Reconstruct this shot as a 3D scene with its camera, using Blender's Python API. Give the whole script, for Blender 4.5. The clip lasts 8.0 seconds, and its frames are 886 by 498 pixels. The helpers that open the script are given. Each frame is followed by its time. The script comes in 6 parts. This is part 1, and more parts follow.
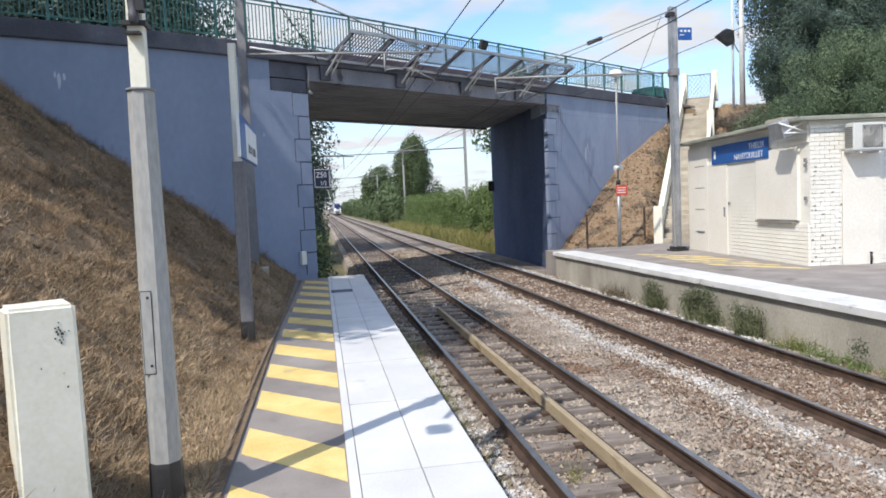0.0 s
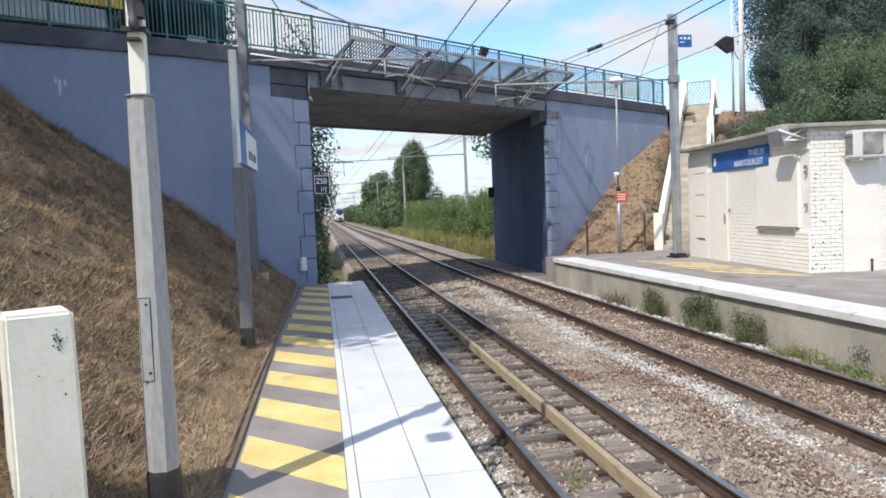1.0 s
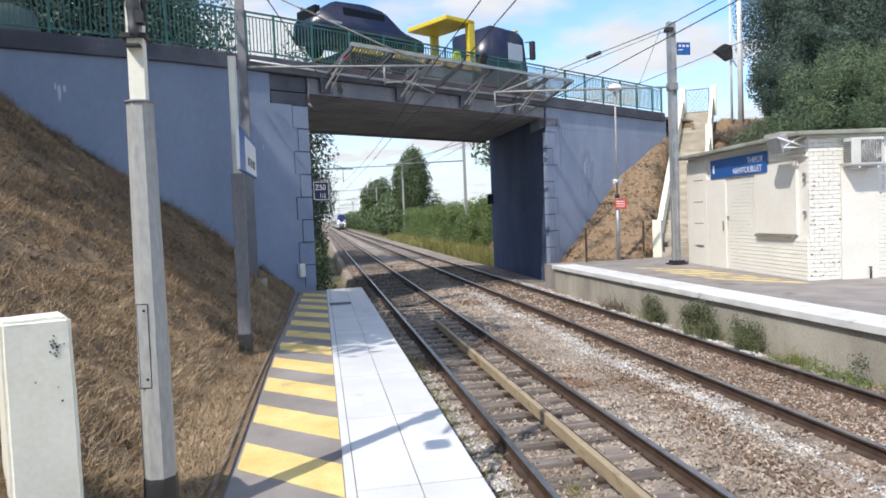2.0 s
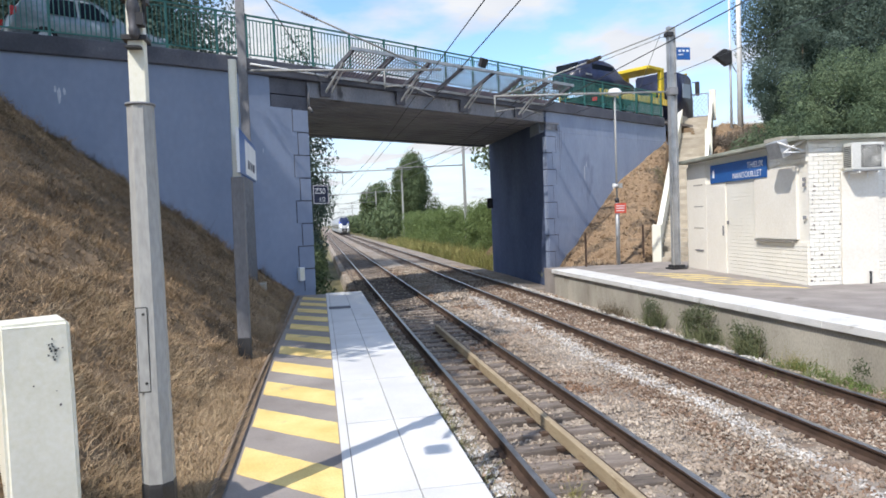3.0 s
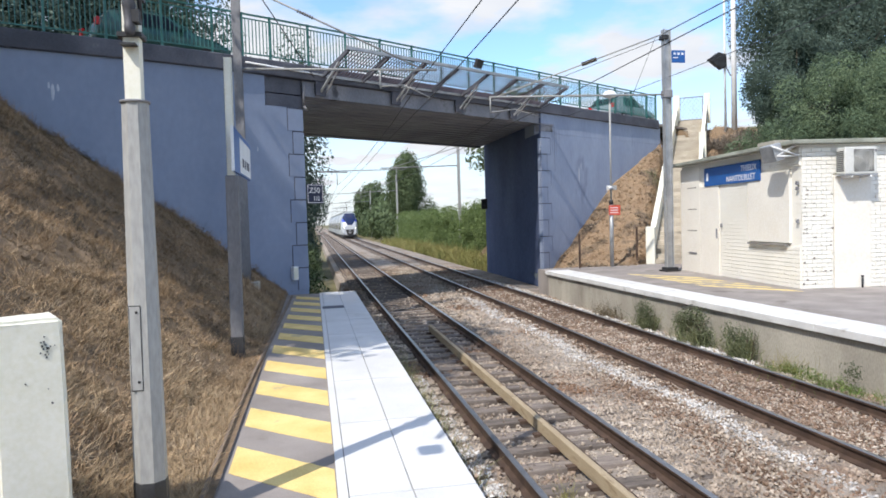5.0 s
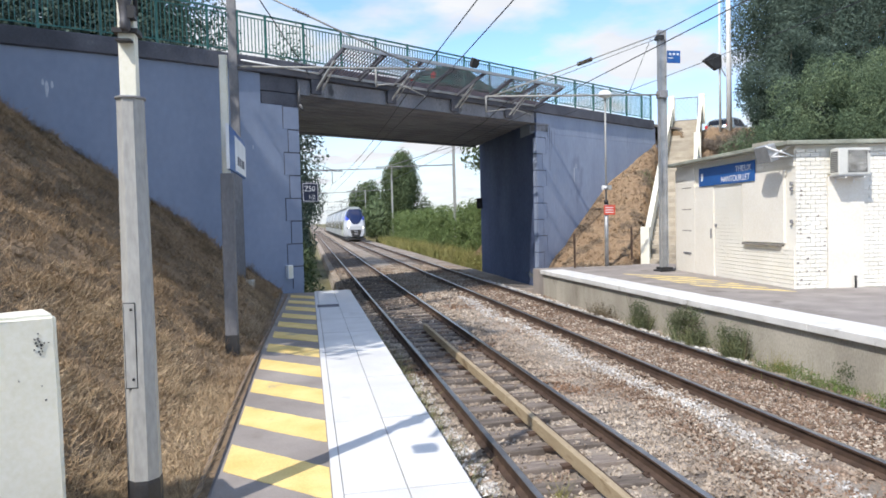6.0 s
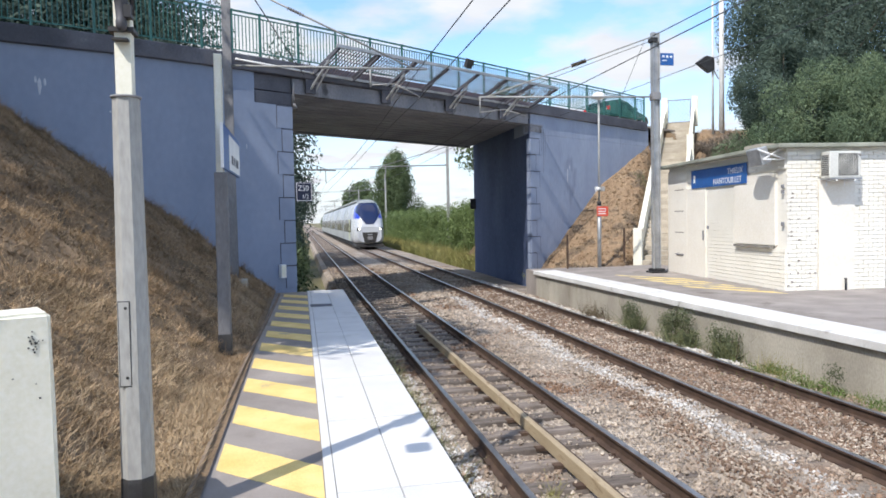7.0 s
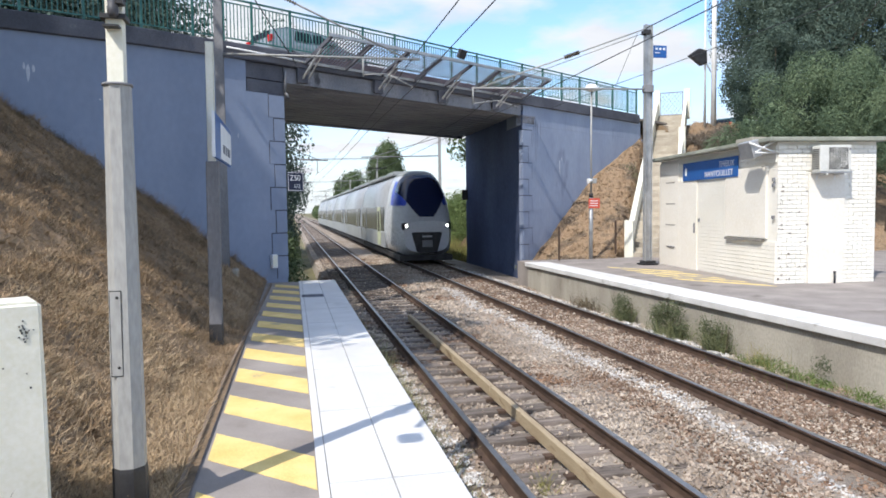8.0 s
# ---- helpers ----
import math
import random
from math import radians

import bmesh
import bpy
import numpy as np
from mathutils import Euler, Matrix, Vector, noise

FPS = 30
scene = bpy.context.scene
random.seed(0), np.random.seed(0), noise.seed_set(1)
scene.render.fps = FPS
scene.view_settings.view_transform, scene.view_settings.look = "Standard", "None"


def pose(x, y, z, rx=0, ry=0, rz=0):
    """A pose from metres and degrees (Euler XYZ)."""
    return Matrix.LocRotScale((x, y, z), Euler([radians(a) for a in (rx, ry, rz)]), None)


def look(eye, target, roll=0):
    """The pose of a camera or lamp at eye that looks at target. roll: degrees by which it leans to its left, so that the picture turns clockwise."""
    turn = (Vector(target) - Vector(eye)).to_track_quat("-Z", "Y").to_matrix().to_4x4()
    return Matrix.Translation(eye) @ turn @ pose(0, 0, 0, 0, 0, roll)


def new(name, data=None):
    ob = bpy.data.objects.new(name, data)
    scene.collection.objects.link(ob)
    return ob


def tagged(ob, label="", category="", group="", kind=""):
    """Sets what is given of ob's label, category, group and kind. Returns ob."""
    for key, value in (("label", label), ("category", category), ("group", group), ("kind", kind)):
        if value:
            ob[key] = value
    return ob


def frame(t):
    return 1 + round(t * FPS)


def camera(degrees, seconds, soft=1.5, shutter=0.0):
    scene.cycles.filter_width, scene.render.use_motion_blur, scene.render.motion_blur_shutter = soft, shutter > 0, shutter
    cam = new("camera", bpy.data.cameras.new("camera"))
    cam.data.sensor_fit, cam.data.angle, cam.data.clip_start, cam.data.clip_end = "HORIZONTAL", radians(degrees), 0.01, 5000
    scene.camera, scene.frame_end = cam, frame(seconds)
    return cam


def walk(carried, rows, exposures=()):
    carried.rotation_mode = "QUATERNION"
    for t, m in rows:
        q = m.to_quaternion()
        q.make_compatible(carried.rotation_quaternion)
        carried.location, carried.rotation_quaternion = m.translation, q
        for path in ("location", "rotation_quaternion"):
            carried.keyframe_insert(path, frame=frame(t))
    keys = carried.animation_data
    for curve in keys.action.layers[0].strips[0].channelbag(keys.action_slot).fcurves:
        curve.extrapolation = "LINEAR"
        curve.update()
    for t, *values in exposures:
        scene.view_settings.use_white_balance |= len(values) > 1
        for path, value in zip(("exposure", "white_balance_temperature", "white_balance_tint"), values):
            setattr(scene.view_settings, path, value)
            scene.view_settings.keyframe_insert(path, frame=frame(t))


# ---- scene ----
cam = camera(66.1, 8.0, soft=1.7)
PATH = [
    (0.0, look((-2.786, -0.072, 2.62), (-2.44, 1.893, 2.488), -2.60)),
    (0.5, look((-2.781, -0.069, 2.619), (-2.435, 1.897, 2.496), -2.55)),
    (1.0, look((-2.784, -0.052, 2.625), (-2.437, 1.914, 2.511), -2.50)),
    (1.5, look((-2.782, -0.05, 2.626), (-2.432, 1.917, 2.522), -2.41)),
    (3.0, look((-2.793, -0.018, 2.622), (-2.439, 1.948, 2.539), -2.23)),
    (3.5, look((-2.806, -0.007, 2.626), (-2.447, 1.959, 2.545), -2.03)),
    (4.0, look((-2.804, -0.014, 2.625), (-2.442, 1.951, 2.544), -1.94)),
    (4.5, look((-2.799, -0.016, 2.627), (-2.433, 1.948, 2.545), -1.83)),
    (6.0, look((-2.805, -0.014, 2.616), (-2.419, 1.946, 2.531), -1.49)),
    (6.5, look((-2.811, -0.028, 2.622), (-2.416, 1.931, 2.535), -1.33)),
    (7.0, look((-2.818, -0.042, 2.619), (-2.412, 1.915, 2.534), -1.14)),
    (7.5, look((-2.819, -0.038, 2.62), (-2.403, 1.917, 2.528), -0.97)),
    (8.0, look((-2.833, -0.033, 2.621), (-2.403, 1.917, 2.509), -0.75)),
]
walk(cam, PATH, exposures=((0.0, 0.20), (3.0, 0.26), (6.0, 0.31), (8.0, 0.34)))

# ---- light: a sun high behind the platform, blue sky with cumulus ----
SUN_EL, SUN_DIR = radians(50), Vector((-0.733, -0.680, 0.0))
world = bpy.data.worlds.new("sky")
scene.world = world
world.use_nodes = True
nt = world.node_tree
nt.nodes.clear()
sky = nt.nodes.new("ShaderNodeTexSky")
sky.sky_type, sky.sun_disc = "NISHITA", False
sky.sun_elevation, sky.sun_rotation = SUN_EL, math.atan2(SUN_DIR.x, SUN_DIR.y)
sky.air_density, sky.dust_density, sky.ozone_density = 1.0, 0.6, 1.4
coord = nt.nodes.new("ShaderNodeTexCoord")
# clouds: project the direction on a high flat layer, then noise
sep = nt.nodes.new("ShaderNodeSeparateXYZ")
nt.links.new(coord.outputs["Generated"], sep.inputs[0])
lift = nt.nodes.new("ShaderNodeMath"); lift.operation = "ADD"; lift.inputs[1].default_value = 0.16
nt.links.new(sep.outputs["Z"], lift.inputs[0])
mx = nt.nodes.new("ShaderNodeMath"); mx.operation = "MAXIMUM"; mx.inputs[1].default_value = 0.05
nt.links.new(lift.outputs[0], mx.inputs[0])
div = nt.nodes.new("ShaderNodeVectorMath"); div.operation = "DIVIDE"
comb = nt.nodes.new("ShaderNodeCombineXYZ")
for k in range(3):
    nt.links.new(mx.outputs[0], comb.inputs[k])
nt.links.new(coord.outputs["Generated"], div.inputs[0])
nt.links.new(comb.outputs[0], div.inputs[1])
cl = nt.nodes.new("ShaderNodeTexNoise")
cl.inputs["Scale"].default_value, cl.inputs["Detail"].default_value, cl.inputs["Roughness"].default_value = 1.55, 9.0, 0.52
off = nt.nodes.new("ShaderNodeMapping"); off.inputs["Location"].default_value = (0.35, 0.75, 0.0)
nt.links.new(div.outputs[0], off.inputs[0])
nt.links.new(off.outputs[0], cl.inputs["Vector"])
ramp = nt.nodes.new("ShaderNodeValToRGB")
ramp.color_ramp.elements[0].position, ramp.color_ramp.elements[1].position = 0.43, 0.57
nt.links.new(cl.outputs[0], ramp.inputs[0])
shade = nt.nodes.new("ShaderNodeTexNoise")
shade.inputs["Scale"].default_value, shade.inputs["Detail"].default_value = 4.0, 6.0
nt.links.new(off.outputs[0], shade.inputs["Vector"])
ccol = nt.nodes.new("ShaderNodeMixRGB")
ccol.inputs[1].default_value, ccol.inputs[2].default_value = (0.56, 0.61, 0.70, 1), (0.84, 0.845, 0.865, 1)
nt.links.new(shade.outputs[0], ccol.inputs[0])
skym = nt.nodes.new("ShaderNodeMixRGB"); skym.blend_type = "MULTIPLY"; skym.inputs[0].default_value = 1.0
skym.inputs[2].default_value = (0.178, 0.208, 0.234, 1)
nt.links.new(sky.outputs[0], skym.inputs[1])
mix = nt.nodes.new("ShaderNodeMixRGB")
haze = nt.nodes.new("ShaderNodeMapRange")
haze.inputs["From Min"].default_value, haze.inputs["From Max"].default_value = 0.02, 0.22
haze.inputs["To Min"].default_value, haze.inputs["To Max"].default_value = 0.85, 0.0
nt.links.new(sep.outputs["Z"], haze.inputs["Value"])
both = nt.nodes.new("ShaderNodeMath"); both.operation = "MAXIMUM"
nt.links.new(ramp.outputs[0], both.inputs[0]), nt.links.new(haze.outputs[0], both.inputs[1])
nt.links.new(both.outputs[0], mix.inputs[0])
nt.links.new(skym.outputs[0], mix.inputs[1])
nt.links.new(ccol.outputs[0], mix.inputs[2])
bg = nt.nodes.new("ShaderNodeBackground"); bg.inputs[1].default_value = 1.0
nt.links.new(mix.outputs[0], bg.inputs[0])
wo = nt.nodes.new("ShaderNodeOutputWorld")
nt.links.new(bg.outputs[0], wo.inputs[0])

sun = new("sun", bpy.data.lights.new("sun", "SUN"))
sun.data.energy, sun.data.angle, sun.data.color = 4.0, radians(0.55), (1.0, 0.938, 0.868)
sun.matrix_world = look((SUN_DIR * math.cos(SUN_EL) + Vector((0, 0, math.sin(SUN_EL)))) * 60, (0, 0, 0))


# ---- materials ----
def mat(name, a, b, scale=3.0, rough=0.8, bump=0.15, fine=40.0, metal=0.0, third=None, third_at=0.62, third_scale=0.6,
        stretch=(1, 1, 1), vary=0.0, space="world", spec=0.4, bump_dist=0.01, island=0.0, grain=0.35):
    """Two colours mixed by coarse noise, a finer grain on top, an optional third colour in patches, and relief."""
    m = bpy.data.materials.new(name)
    m.use_nodes = True
    n, l = m.node_tree.nodes, m.node_tree.links
    p = n["Principled BSDF"]
    if space == "world":
        vec = n.new("ShaderNodeNewGeometry").outputs["Position"]
    else:
        vec = n.new("ShaderNodeTexCoord").outputs["Object"]
    mp = n.new("ShaderNodeMapping")
    mp.inputs["Scale"].default_value = stretch
    l.new(vec, mp.inputs[0])
    big, small = n.new("ShaderNodeTexNoise"), n.new("ShaderNodeTexNoise")
    big.inputs["Scale"].default_value, big.inputs["Detail"].default_value = scale, 6
    small.inputs["Scale"].default_value, small.inputs["Detail"].default_value = fine, 4
    l.new(mp.outputs[0], big.inputs["Vector"]), l.new(mp.outputs[0], small.inputs["Vector"])
    r = n.new("ShaderNodeValToRGB")
    r.color_ramp.elements[0].position, r.color_ramp.elements[1].position = 0.32, 0.68
    r.color_ramp.elements[0].color, r.color_ramp.elements[1].color = (*a, 1), (*b, 1)
    l.new(big.outputs[0], r.inputs[0])
    col = r.outputs[0]
    if third:
        t = n.new("ShaderNodeTexNoise")
        t.inputs["Scale"].default_value, t.inputs["Detail"].default_value, t.inputs["Roughness"].default_value = third_scale, 7, 0.62
        l.new(mp.outputs[0], t.inputs["Vector"])
        tr = n.new("ShaderNodeValToRGB")
        tr.color_ramp.elements[0].position, tr.color_ramp.elements[1].position = third_at, third_at + 0.09
        l.new(t.outputs[0], tr.inputs[0])
        x = n.new("ShaderNodeMixRGB")
        x.inputs[2].default_value = (*third, 1)
        l.new(tr.outputs[0], x.inputs[0]), l.new(col, x.inputs[1])
        col = x.outputs[0]
    g = n.new("ShaderNodeMixRGB")
    g.blend_type, g.inputs[0].default_value = "OVERLAY", grain
    l.new(col, g.inputs[1]), l.new(small.outputs[0], g.inputs[2])
    col = g.outputs[0]
    if vary or island:
        src = n.new("ShaderNodeObjectInfo").outputs["Random"] if vary else n.new("ShaderNodeNewGeometry").outputs["Random Per Island"]
        amount = vary or island
        mr = n.new("ShaderNodeMapRange")
        mr.inputs["To Min"].default_value, mr.inputs["To Max"].default_value = 1 - amount, 1 + amount
        l.new(src, mr.inputs["Value"])
        h = n.new("ShaderNodeHueSaturation")
        l.new(mr.outputs[0], h.inputs["Value"]), l.new(col, h.inputs["Color"])
        col = h.outputs[0]
    l.new(col, p.inputs["Base Color"])
    rr = n.new("ShaderNodeMapRange")
    rr.inputs["To Min"].default_value, rr.inputs["To Max"].default_value = max(0.02, rough - 0.1), min(1, rough + 0.1)
    l.new(small.outputs[0], rr.inputs["Value"]), l.new(rr.outputs[0], p.inputs["Roughness"])
    p.inputs["Metallic"].default_value = metal
    p.inputs["Specular IOR Level"].default_value = spec
    if bump:
        ad = n.new("ShaderNodeMath"); ad.operation = "ADD"
        l.new(big.outputs[0], ad.inputs[0]), l.new(small.outputs[0], ad.inputs[1])
        bp = n.new("ShaderNodeBump")
        bp.inputs["Strength"].default_value, bp.inputs["Distance"].default_value = bump, bump_dist
        l.new(ad.outputs[0], bp.inputs["Height"]), l.new(bp.outputs[0], p.inputs["Normal"])
    return m


def leaf_mat(name, a, b, trans=0.25):
    m = mat(name, a, b, scale=0.8, rough=0.55, bump=0, fine=9, island=0.28, spec=0.12)
    n, l = m.node_tree.nodes, m.node_tree.links
    p = n["Principled BSDF"]
    t = n.new("ShaderNodeBsdfTranslucent")
    col = p.inputs["Base Color"].links[0].from_socket
    l.new(col, t.inputs[0])
    mixs = n.new("ShaderNodeMixShader")
    mixs.inputs[0].default_value = trans
    l.new(p.outputs[0], mixs.inputs[1]), l.new(t.outputs[0], mixs.inputs[2])
    l.new(mixs.outputs[0], n["Material Output"].inputs[0])
    return m


def glow_mat(name, colour, strength):
    m = bpy.data.materials.new(name)
    m.use_nodes = True
    p = m.node_tree.nodes["Principled BSDF"]
    p.inputs["Base Color"].default_value = (*colour, 1)
    p.inputs["Emission Color"].default_value = (*colour, 1)
    p.inputs["Emission Strength"].default_value = strength
    return m


M_SOIL = mat("field_soil", (0.10, 0.10, 0.045), (0.20, 0.17, 0.08), scale=0.4, fine=6)
M_BED = mat("ballast_bed", (0.21, 0.175, 0.14), (0.38, 0.33, 0.28), scale=1.2, fine=28, bump=1.0, bump_dist=0.05, third=(0.22, 0.14, 0.09), third_at=0.55, third_scale=0.5)
M_STONE = mat("ballast_stone", (0.26, 0.205, 0.158), (0.50, 0.435, 0.36), scale=1.1, fine=60, bump=0.3, island=0.33, third=(0.215, 0.135, 0.088), third_at=0.53, third_scale=0.55)
M_RUSTSTONE = mat("rusty_ballast_stone", (0.138, 0.090, 0.062), (0.255, 0.182, 0.132), scale=1.4, fine=60, bump=0.3, island=0.33, third=(0.19, 0.12, 0.08), third_at=0.55, third_scale=0.6)
M_PALEYEL = mat("faded_yellow_paint", (0.56, 0.43, 0.17), (0.70, 0.56, 0.26), scale=3, fine=60, bump=0.1, third=(0.33, 0.29, 0.22), third_at=0.52, third_scale=2.0)
M_EDGE = mat("rusty_edging", (0.135, 0.10, 0.072), (0.24, 0.183, 0.133), scale=4, fine=40, bump=0.3)
M_PALE = mat("pale_ballast_stone", (0.39, 0.37, 0.35), (0.58, 0.56, 0.535), scale=2.5, fine=60, bump=0.3, island=0.3)
M_SLEEPER = mat("weathered_sleeper", (0.105, 0.086, 0.073), (0.235, 0.198, 0.17), scale=3, fine=50, stretch=(1, 6, 1), rough=0.9, bump=0.5, vary=0.35)
M_RUST = mat("rail_side_rust", (0.055, 0.036, 0.028), (0.11, 0.072, 0.052), scale=4, fine=70, rough=0.75, metal=0.2, bump=0.2)
M_RAILTOP = mat("polished_rail_head", (0.30, 0.29, 0.28), (0.42, 0.41, 0.40), scale=6, fine=90, rough=0.32, metal=0.9, bump=0.02)
M_BEAM = mat("pale_wooden_beam", (0.30, 0.235, 0.15), (0.41, 0.335, 0.225), scale=1.5, fine=40, rough=0.8, stretch=(6, 1, 6), third=(0.23, 0.165, 0.095), third_at=0.56, third_scale=1.5)
M_ASPHALT = mat("worn_asphalt", (0.222, 0.196, 0.180), (0.320, 0.288, 0.266), scale=1.3, fine=140, bump=0.35, bump_dist=0.004, third=(0.165, 0.145, 0.125), third_at=0.6, third_scale=0.9)
M_WHITE = mat("white_slab", (0.565, 0.565, 0.56), (0.65, 0.65, 0.645), scale=1.6, fine=90, rough=0.75, bump=0.08, vary=0.04, third=(0.52, 0.515, 0.50), third_at=0.61, third_scale=1.2)
M_COPING = mat("weathered_coping", (0.54, 0.535, 0.52), (0.66, 0.655, 0.64), scale=1.8, fine=60, rough=0.8, bump=0.15, vary=0.06, third=(0.40, 0.385, 0.36), third_at=0.60, third_scale=2.6)
M_YELLOW = mat("worn_yellow_paint", (0.68, 0.49, 0.17), (0.80, 0.62, 0.26), scale=2.5, fine=70, rough=0.7, bump=0.15, third=(0.44, 0.36, 0.22), third_at=0.60, third_scale=2.2)
M_CONC = mat("weathered_concrete", (0.30, 0.275, 0.23), (0.45, 0.42, 0.355), scale=1.2, fine=35, bump=0.25, third=(0.20, 0.175, 0.13), third_at=0.6, third_scale=0.8, stretch=(1, 1, 0.5))
M_DARKCONC = mat("sooty_concrete", (0.062, 0.066, 0.084), (0.138, 0.142, 0.168), scale=0.8, fine=22, bump=0.3, third=(0.28, 0.265, 0.265), third_at=0.66, third_scale=1.6)
M_PALEWALL = mat("pale_wall_paint", (0.262, 0.312, 0.422), (0.345, 0.395, 0.505), scale=0.6, fine=9, rough=0.85, bump=0.05, third=(0.225, 0.262, 0.35), third_at=0.60, third_scale=0.8, stretch=(1, 1, 0.35), spec=0.2, grain=0.12)
M_WALL = mat("grey_painted_wall", (0.222, 0.268, 0.366), (0.268, 0.318, 0.424), scale=0.5, fine=7, rough=0.85, bump=0.04, third=(0.208, 0.238, 0.315), third_at=0.63, third_scale=0.35, stretch=(1, 1, 0.7), spec=0.2, grain=0.10)
M_JOINT = mat("dark_joint", (0.05, 0.055, 0.075), (0.09, 0.095, 0.12), bump=0)
M_SOFFIT = mat("sooty_soffit", (0.225, 0.235, 0.27), (0.35, 0.36, 0.395), scale=0.7, fine=18, bump=0.2)
M_GIRDER = mat("streaked_girder_concrete", (0.19, 0.20, 0.235), (0.31, 0.315, 0.345), scale=0.9, fine=22, bump=0.3, third=(0.075, 0.078, 0.09), third_at=0.56, third_scale=0.9, stretch=(1, 1, 0.6))
# wall paint darkened to hold the shade below the deck
M_INNERSHADE = mat("shade_darkened_paint", (0.088, 0.115, 0.202), (0.125, 0.156, 0.258), scale=0.6, fine=9, rough=0.9, bump=0.05, spec=0.15, third=(0.15, 0.175, 0.25), third_at=0.66, third_scale=0.5, stretch=(1, 1, 0.5))
M_GREEN = mat("green_painted_steel", (0.030, 0.125, 0.112), (0.052, 0.19, 0.168), scale=2, fine=40, rough=0.5, bump=0.03)
M_STEEL = mat("galvanised_steel", (0.33, 0.34, 0.35), (0.48, 0.49, 0.50), scale=3, fine=45, rough=0.48, metal=0.55, bump=0.04)
M_PALEPOLE = mat("pale_grey_pole_paint", (0.28, 0.28, 0.27), (0.37, 0.37, 0.355), scale=1.2, fine=35, rough=0.5, bump=0.03, stretch=(1, 1, 0.3), third=(0.22, 0.21, 0.19), third_at=0.66, third_scale=2.5)
M_OLDPOLE = mat("old_grey_concrete_pole", (0.15, 0.15, 0.16), (0.24, 0.24, 0.25), scale=1.2, fine=35, rough=0.75, bump=0.1, stretch=(1, 1, 0.3))
M_BRONZE = mat("dark_weathered_metal", (0.05, 0.05, 0.056), (0.10, 0.10, 0.11), scale=9, fine=50, rough=0.5, bump=0.1, third=(0.24, 0.235, 0.23), third_at=0.62, third_scale=7)
M_BLACK = mat("black_band_paint", (0.018, 0.018, 0.02), (0.04, 0.04, 0.042), scale=5, fine=60, rough=0.55, bump=0.05)
M_CREAM = mat("cream_painted_post", (0.73, 0.715, 0.60), (0.81, 0.795, 0.69), scale=1.5, fine=30, rough=0.65, bump=0.12, third=(0.56, 0.54, 0.44), third_at=0.68, third_scale=4)
M_HOUSE = mat("cream_painted_brick", (0.78, 0.752, 0.668), (0.85, 0.828, 0.755), scale=0.9, fine=25, rough=0.75, bump=0.12, vary=0.04, third=(0.64, 0.59, 0.50), third_at=0.67, third_scale=1.4, grain=0.2)
M_ROOF = mat("greenish_roof_edge", (0.22, 0.23, 0.19), (0.36, 0.37, 0.31), scale=1.5, fine=30, bump=0.2)
M_DRY = mat("dry_bank_soil", (0.120, 0.086, 0.052), (0.27, 0.190, 0.118), scale=0.9, fine=14, rough=0.95, bump=0.8, bump_dist=0.05, third=(0.075, 0.056, 0.034), third_at=0.56, third_scale=0.8)
M_SANDY = mat("sandy_dry_slope", (0.20, 0.133, 0.080), (0.36, 0.255, 0.16), scale=1.1, fine=14, rough=0.95, bump=0.8, bump_dist=0.05, third=(0.13, 0.095, 0.065), third_at=0.50, third_scale=1.1)
M_STRAW = mat("dry_straw", (0.185, 0.127, 0.074), (0.43, 0.305, 0.185), scale=1.1, fine=6, rough=0.85, bump=0, island=0.35, third=(0.095, 0.070, 0.038), third_at=0.54, third_scale=0.9)
M_LEAF = leaf_mat("green_leaves", (0.078, 0.110, 0.054), (0.150, 0.195, 0.098))
M_LEAFDARK = leaf_mat("dark_green_leaves", (0.068, 0.102, 0.080), (0.124, 0.168, 0.132), 0.28)
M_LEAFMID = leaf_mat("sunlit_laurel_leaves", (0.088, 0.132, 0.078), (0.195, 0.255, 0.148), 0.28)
M_LEAFLIGHT = leaf_mat("bright_green_leaves", (0.105, 0.150, 0.050), (0.195, 0.255, 0.105))
M_BARK = mat("bark", (0.06, 0.045, 0.03), (0.12, 0.09, 0.065), scale=4, fine=30, stretch=(1, 1, 0.3), bump=0.6)
M_BLUE = mat("blue_enamel_sign", (0.012, 0.085, 0.30), (0.02, 0.11, 0.36), scale=1, fine=20, rough=0.4, bump=0)
M_SIGNWHITE = mat("white_sign_paint", (0.74, 0.75, 0.76), (0.82, 0.83, 0.83), scale=2, fine=30, rough=0.45, bump=0)
M_RED = mat("red_sign", (0.55, 0.07, 0.04), (0.66, 0.11, 0.07), rough=0.5, bump=0)
M_NAVY = mat("dark_navy_sign", (0.012, 0.018, 0.045), (0.02, 0.028, 0.065), rough=0.45, bump=0)
M_WIRE = mat("overhead_wire", (0.035, 0.04, 0.045), (0.07, 0.075, 0.08), rough=0.5, metal=0.5, bump=0)


# ---- helpers of the scene ----
def part(name, bm, material, parent=None, label="", smooth=False):
    me = bpy.data.meshes.new(name)
    if smooth:
        for f in bm.faces:
            f.smooth = True
    bm.to_mesh(me)
    bm.free()
    for m in (material if isinstance(material, (list, tuple)) else [material]):
        me.materials.append(m)
    ob = new(name, me)
    ob.parent = parent
    if label:
        tagged(ob, label)
    return ob


def thing(name, label, category, m=None, group="", kind=""):
    ob = new(name)
    ob.empty_display_size = 0.2
    if m is not None:
        ob.matrix_world = m
    return tagged(ob, label, category, group, kind)


